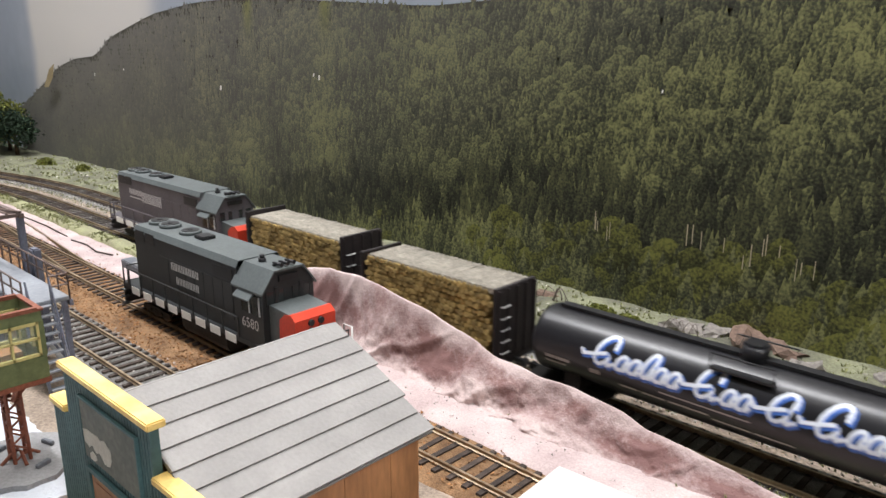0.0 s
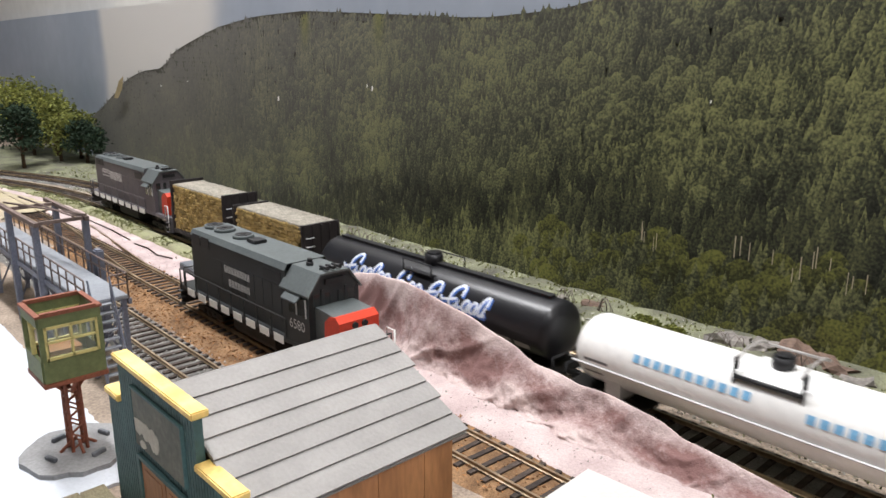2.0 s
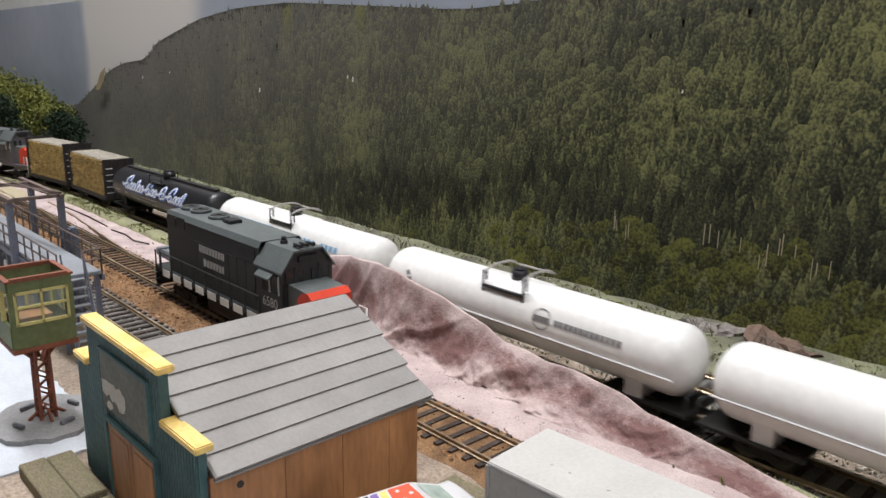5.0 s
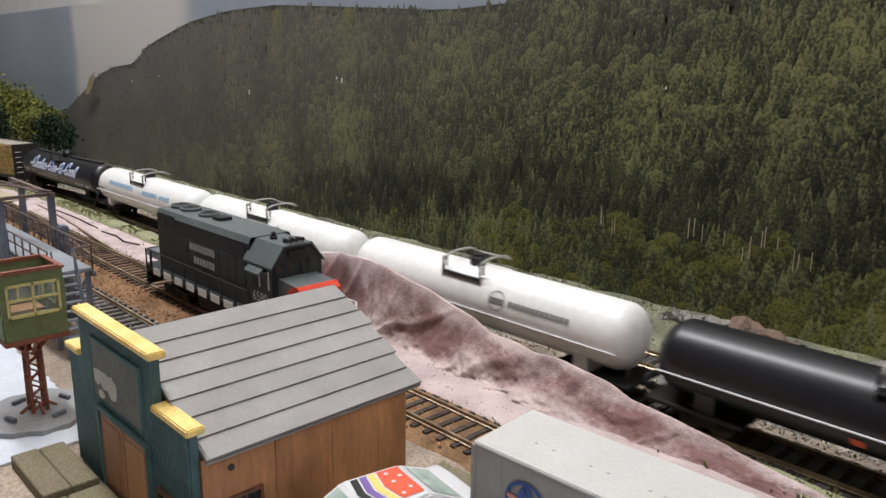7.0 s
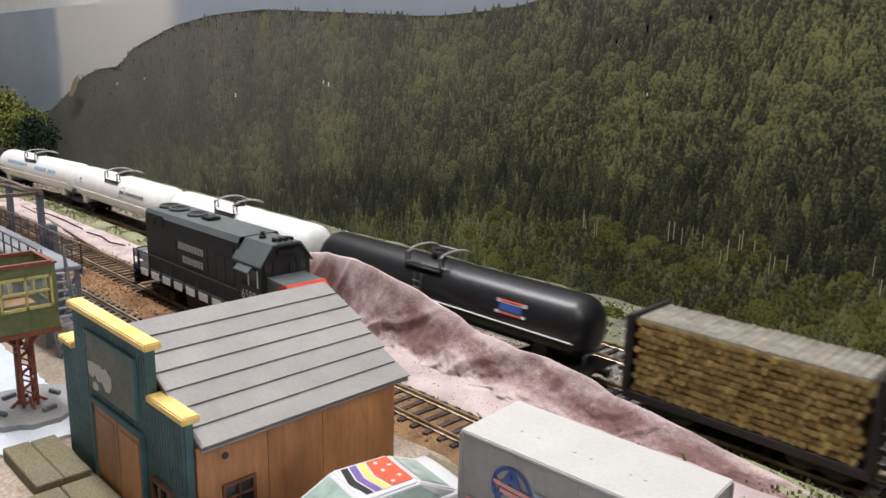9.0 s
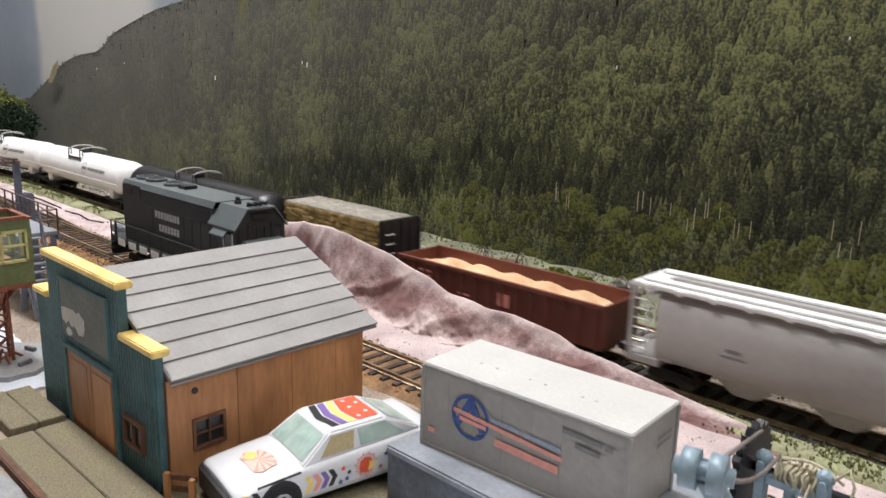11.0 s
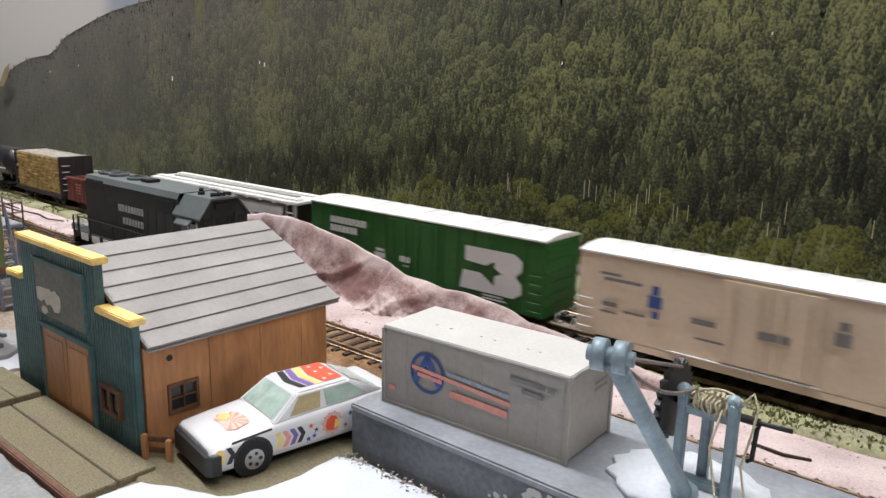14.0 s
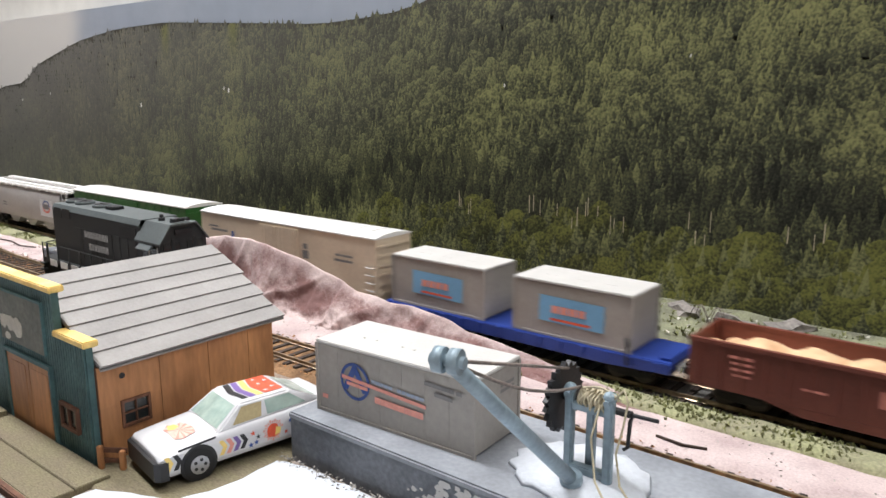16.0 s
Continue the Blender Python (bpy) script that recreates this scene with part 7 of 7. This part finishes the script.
def build_hopper():
    L = 0.172
    t = wagon("covered_hopper", "pale grey curved-side covered hopper with a small placard")
    top = 0.0440
    half = [(-0.0158 + 0.0032 * abs((z - 0.026) / 0.0155) ** 2.6, z) for z in np.linspace(0.012, 0.041, 14)]
    prof = half + [(-y, z) for y, z in reversed(half)]
    bm = B()
    n = 60
    extrude(bm, prof, "x", -L / 2 + 0.014, L / 2 - 0.014)
    for f in bm.faces:
        f.smooth = len(f.verts) == 4
    part("body", bm, "hopper", t, "pale grey rounded hopper body")
    bx("roof", "tank_white", t, -L / 2 + 0.001, L / 2 - 0.001, -0.0146, 0.0146, 0.0412, top - 0.0008, 0.0004, "white roof with overhanging edge")
    for k in range(12):
        x = -L / 2 + 0.008 + k * (L - 0.016) / 11
        for y in (-0.0149, 0.0149):
            bx("roof_bracket", "tank_white", t, x - 0.0012, x + 0.0012, y - 0.0004, y + 0.0004, 0.0408, 0.0428)
    bx("hatch_trough", "hopper", t, -L / 2 + 0.012, L / 2 - 0.016, -0.0020, 0.0020, top - 0.0008, top + 0.0004, 0.0002, "long grey roof hatch")
    for y in (-0.0085, 0.0085):
        bx("roof_walk", "tank_white", t, -L / 2 + 0.004, L / 2 - 0.004, y - 0.0025, y + 0.0025, top - 0.0004, top + 0.0004)
    for s in (-1, 1):
        bm = B()
        extrude(bm, [(s * (L / 2 - 0.014), 0.0405), (s * (L / 2 - 0.014), 0.012), (s * (L / 2 - 0.022), 0.012)], "y", -0.0140, 0.0140)
        part("slope_sheet", bm, "hopper", t)
        bx("end_sill", "hopper", t, *sorted((s * (L / 2 - 0.001), s * (L / 2 - 0.016))), -0.0148, 0.0148, 0.0090, 0.0122, 0.0002)
        for y in (-0.0142, 0.0142):
            bx("end_post", "hopper", t, *sorted((s * (L / 2 - 0.0012), s * (L / 2 - 0.0032))), y - 0.0007, y + 0.0007, 0.0122, 0.0412)
            bm = B()
            for k in range(6):
                z = 0.015 + k * 0.0042
                rod(bm, (s * (L / 2 - 0.0030), y, z), (s * (L / 2 - 0.010), y, z), 0.0004, 6)
            rod(bm, (s * (L / 2 - 0.010), y, 0.012), (s * (L / 2 - 0.010), y, 0.0412), 0.0004, 6)
            part("end_ladder", bm, "letter", t)
    for x in (-0.036, 0.0, 0.036):
        bm = B()
        extrude(bm, [(x - 0.014, 0.012), (x + 0.014, 0.012), (x + 0.004, 0.005), (x - 0.004, 0.005)], "y", -0.0095, 0.0095)
        part("hopper_chute", bm, "hopper", t)
    running_gear(t, L, 0.020)
    y = -0.0160
    side_marks(t, "placard", [(0.036, 0.061, 0.0262, 0.0150)], y, 1, "letter", "white placard with a round red and blue emblem")
    bm = B()
    ribbon(bm, [(0.0485 + 0.0066 * math.cos(a), 0.0275 + 0.0048 * math.sin(a)) for a in np.linspace(0.2, 2.94, 12)], 0.0014, lambda u, v: (u, y - 0.0004, v))
    part("emblem_arc", bm, "blue_print", t)
    bm = B()
    ribbon(bm, [(0.0485 + 0.0066 * math.cos(a), 0.0275 + 0.0048 * math.sin(a)) for a in np.linspace(3.34, 6.08, 12)], 0.0014, lambda u, v: (u, y - 0.0004, v))
    part("emblem_arc", bm, "orange", t)
    side_marks(t, "emblem_bars", [(0.0425, 0.0545, 0.0275, 0.0042)], y, 1, "grey_print", "", 0.0005)
    side_marks(t, "data_bars", [(-0.042, -0.036, 0.0245, 0.0015), (-0.044, -0.034, 0.0220, 0.0010), (0.0635, 0.0665, 0.0265, 0.0048), (0.0635, 0.0665, 0.0205, 0.004)], y, 1, "grey_print", "small dark bars of illegible lettering", 0.0003)
    return t


couple(build_hopper(), 1.2640, 1.4370)


def build_boxcar(name, label, L, paint, marks, ribs):
    t = wagon(name, label, "boxcar")
    z0, top = 0.0095, 0.0470
    body = bx("body", paint, t, -L / 2, L / 2, -0.0150, 0.0150, z0, top, 0.0004)
    bm = B()
    extrude(bm, [(-0.0154, top - 0.0006), (0.0154, top - 0.0006), (0.0154, top + 0.0002), (0.008, top + 0.0016), (0, top + 0.0021), (-0.008, top + 0.0016), (-0.0154, top + 0.0002)], "x", -L / 2 - 0.0003, L / 2 + 0.0003)
    roof = part("roof", bm, "tank_white", t, "white ribbed roof")
    for k in range(1, 14):
        x = -L / 2 + k * L / 14
        bm = B()
        extrude(bm, [(-0.0153, top + 0.0003), (-0.008, top + 0.0017), (0, top + 0.0022), (0.008, top + 0.0017), (0.0153, top + 0.0003), (0.008, top + 0.0021), (0, top + 0.0026), (-0.008, top + 0.0021)], "x", x - 0.0005, x + 0.0005)
        part("roof_rib", bm, "tank_white", roof)
    for s in (-1, 1):
        y = s * 0.0150
        for a, b in ((-0.018, 0.0), (0.0004, 0.018)):
            d = bx("door", paint, t, a, b, *sorted((y, y + s * 0.0008)), z0 + 0.002, top - 0.002, 0.0001, "sliding plug door")
            for x in (a + 0.004, b - 0.004):
                bm = B()
                rod(bm, (x, y + s * 0.0011, z0 + 0.003), (x, y + s * 0.0011, top - 0.003), 0.0003, 6)
                part("door_rod", bm, paint, d)
        bx("door_track", "letter", t, -0.038, 0.020, *sorted((y, y + s * 0.0009)), z0 + 0.0006, z0 + 0.0012, label="pale door track")
        if ribs:
            for k in range(1, 16):
                x = -L / 2 + k * L / 16
                if abs(x) > 0.02:
                    bx("side_rib", paint, body, x - 0.0003, x + 0.0003, *sorted((y, y + s * 0.0004)), z0 + 0.001, top - 0.001)
        bx("side_sill", paint, t, -L / 2 + 0.028, L / 2 - 0.028, *sorted((s * 0.0140, s * 0.0150)), z0 - 0.0028, z0)
        for e in (-1, 1):
            bm = B()
            x = e * (L / 2 - 0.0040)
            for k in range(5 if e > 0 else 4):
                z = z0 + 0.003 + k * 0.0044
                wire(bm, [(x - 0.003, y, z), (x - 0.003, y + s * 0.0009, z), (x + 0.003, y + s * 0.0009, z), (x + 0.003, y, z)], 0.0003, 5)
            part("ladder", bm, "letter" if paint == "beige" else paint, t)
    for e in (-1, 1):
        end = None
        for k in range(6):
            z = z0 + 0.004 + k * 0.0055
            bx("end_rib", paint, body, *sorted((e * L / 2, e * (L / 2 + 0.0007))), -0.0135, 0.0135, z, z + 0.0022, 0.0003)
    bx("centre_sill", "underframe", t, -L / 2 + 0.004, L / 2 - 0.004, -0.004, 0.004, 0.0045, z0)
    running_gear(t, L, 0.021)
    for nm, mt, rows, lab in marks:
        side_marks(t, nm, rows, -0.0158, 1, mt, lab, 0.0004)
    return t


green = build_boxcar("green_boxcar", "green boxcar with white roof and a large white emblem", 0.165, "green", (
    ("name_bars", "letter", letter_bars(-0.064, [0.0026] * 10, 0.0385, 0.0038, 0.0004) + letter_bars(-0.064, [0.0028] * 7, 0.0335, 0.0038, 0.0004), "white name as bars"),
    ("data_bars", "letter", [(-0.0695, -0.0615, 0.0255, 0.0024), (-0.0695, -0.0600, 0.0220, 0.0020), (-0.0695, -0.0590, 0.0188, 0.0010), (-0.049, -0.0455, 0.0230, 0.0028), (-0.0265, -0.0205, 0.0265, 0.0016), (-0.0275, -0.0195, 0.0235, 0.0028), (-0.0085, -0.001, 0.024, 0.0032), (-0.006, -0.002, 0.0205, 0.0010), (0.048, 0.060, 0.0155, 0.0008), (0.048, 0.062, 0.0140, 0.0008)], "white bars of illegible lettering")), True)
bm = B()
for pts in ([(0.036, 0.0385), (0.066, 0.0385), (0.0705, 0.0355), (0.0705, 0.0310), (0.067, 0.0275), (0.0705, 0.0240), (0.0705, 0.0195), (0.066, 0.0165), (0.033, 0.0165), (0.035, 0.0260), (0.046, 0.0260), (0.0545, 0.0205), (0.0545, 0.0255), (0.059, 0.0275), (0.0545, 0.0295), (0.0545, 0.0330), (0.049, 0.0300), (0.036, 0.0310)],):
    bm.faces.new([bm.verts.new((u, -0.0157, v)) for u, v in pts])
part("emblem", bm, "letter", green, "large angular white emblem")
couple(green, 1.4505, 1.6160)
beige = build_boxcar("beige_boxcar", "beige refrigerator boxcar with white roof and small blue markings", 0.166, "beige", (
    ("name_bars", "grey_print", [(-0.072, -0.062, 0.0385, 0.0012), (-0.070, -0.052, 0.0362, 0.0014), (-0.070, -0.063, 0.0250, 0.0020), (-0.071, -0.063, 0.0215, 0.001), (-0.060, -0.050, 0.0230, 0.0012), (-0.030, -0.020, 0.0260, 0.0024), (-0.004, 0.008, 0.0260, 0.0030), (0.052, 0.066, 0.0345, 0.0012), (0.051, 0.066, 0.0315, 0.0014), (-0.028, -0.016, 0.0190, 0.0010)], "faded grey bars of illegible lettering"),
    ("emblem_bars", "blue_print", [(-0.0475, -0.0445, 0.0350, 0.0040), (-0.0490, -0.0430, 0.0300, 0.0052), (-0.0470, -0.0440, 0.0245, 0.0030)], "small blue emblem"),
    ("pale_bars", "grey_print", [(0.0240, 0.0275, 0.0360, 0.0032), (0.0230, 0.0285, 0.0310, 0.0050)], "faded grey emblem"),
    ("vent", "black", [(0.0425, 0.0560, 0.0145, 0.0034)], "dark slotted vent")), False)
couple(beige, 1.6340, 1.8000)


def build_flatcar():
    L = 0.164
    t = wagon("flat_car", "bright blue flat car carrying two containers")
    bx("deck", "blue", t, -L / 2, L / 2, -0.0150, 0.0150, 0.0105, 0.0140, 0.0003, "bright blue deck")
    for s in (-1, 1):
        bm = B()
        extrude(bm, [(-L / 2, 0.0138), (L / 2, 0.0138), (L / 2, 0.0095), (L / 2 - 0.03, 0.0080), (-L / 2 + 0.03, 0.0080), (-L / 2, 0.0095)], "y", *sorted((s * 0.0150, s * 0.0158)))
        part("side_sill", bm, "blue", t)
        for k in range(14):
            x = -L / 2 + 0.006 + k * (L - 0.012) / 13
            bx("stake_pocket", "blue", t, x - 0.0009, x + 0.0009, *sorted((s * 0.0158, s * 0.0166)), 0.0098, 0.0136)
        bx("bolster", "blue", t, *sorted((s * (L / 2 - 0.006), s * (L / 2 - 0.001))), -0.012, 0.012, 0.0140, 0.0152)
    bx("centre_sill", "underframe", t, -L / 2 + 0.004, L / 2 - 0.004, -0.004, 0.004, 0.0045, 0.0105)
    running_gear(t, L, 0.021)
    bm = B()
    rod(bm, (L / 2 - 0.019, -0.0172, 0.0100), (L / 2 - 0.019, -0.0172, 0.0215), 0.0006, 6)
    rod(bm, (L / 2 - 0.0195, -0.0176, 0.0200), (L / 2 - 0.0185, -0.0168, 0.0200), 0.0022, 14)
    part("brake_wheel", bm, "black", t, "black brake wheel on a short staff")
    return t


couple(build_flatcar(), 1.8075, 1.9720)
for a, b in ((1.8120, 1.8735), (1.8915, 1.9530)):
    c, hl, hd = build_container("freight_container", "beige-grey container with a light blue and red panel", None, 0.0612, 0.0275, 0.0265, 0.0, "box_grey")
    for o in c.children:
        o.location.z = 0.0141
    bm = B()
    flat_strokes(bm, [[(-0.0130, 0.0275), (0.0145, 0.0270)]], 0.0125, -hd - 0.0004)
    part("panel", bm, "light_blue", c, "light blue panel")
    for k in range(4):
        bm = B()
        flat_strokes(bm, [[(-0.0085 + k * 0.0046, 0.0276), (-0.0064 + k * 0.0046, 0.0276)]], 0.0036, -hd - 0.0006)
        part("panel_bar", bm, "red_print", c, "pale red bar of block lettering")
    bm = B()
    flat_strokes(bm, [[(-0.0095, 0.0228), (0.0105, 0.0226)]], 0.0012, -hd - 0.0007)
    part("panel_line", bm, "orange", c)
    couple(c, a, b)
couple(build_gondola("oxide red gondola with a heaped tan load at the train's end"), 1.9790, 2.1090)


# ---- the train runs along the main line ----
def travelled(t):
    return 0.100922 * t + 0.000504478 * t * t + 0.0000180814 * t ** 3


def motions():
    for ob, x, length in train:
        rows = []
        for k in range(33):
            t = k * 0.5
            s = CURVE_X - x + travelled(t)
            ax, ay, _ = along(s + length * 0.36)
            cx, cy, _ = along(s - length * 0.36)
            yaw = math.degrees(math.atan2(cy - ay, cx - ax))
            rows.append((t, pose((ax + cx) / 2, (ay + cy) / 2, RAIL_TOP, 0, 0, yaw)))
        walk(ob, rows)


motions()
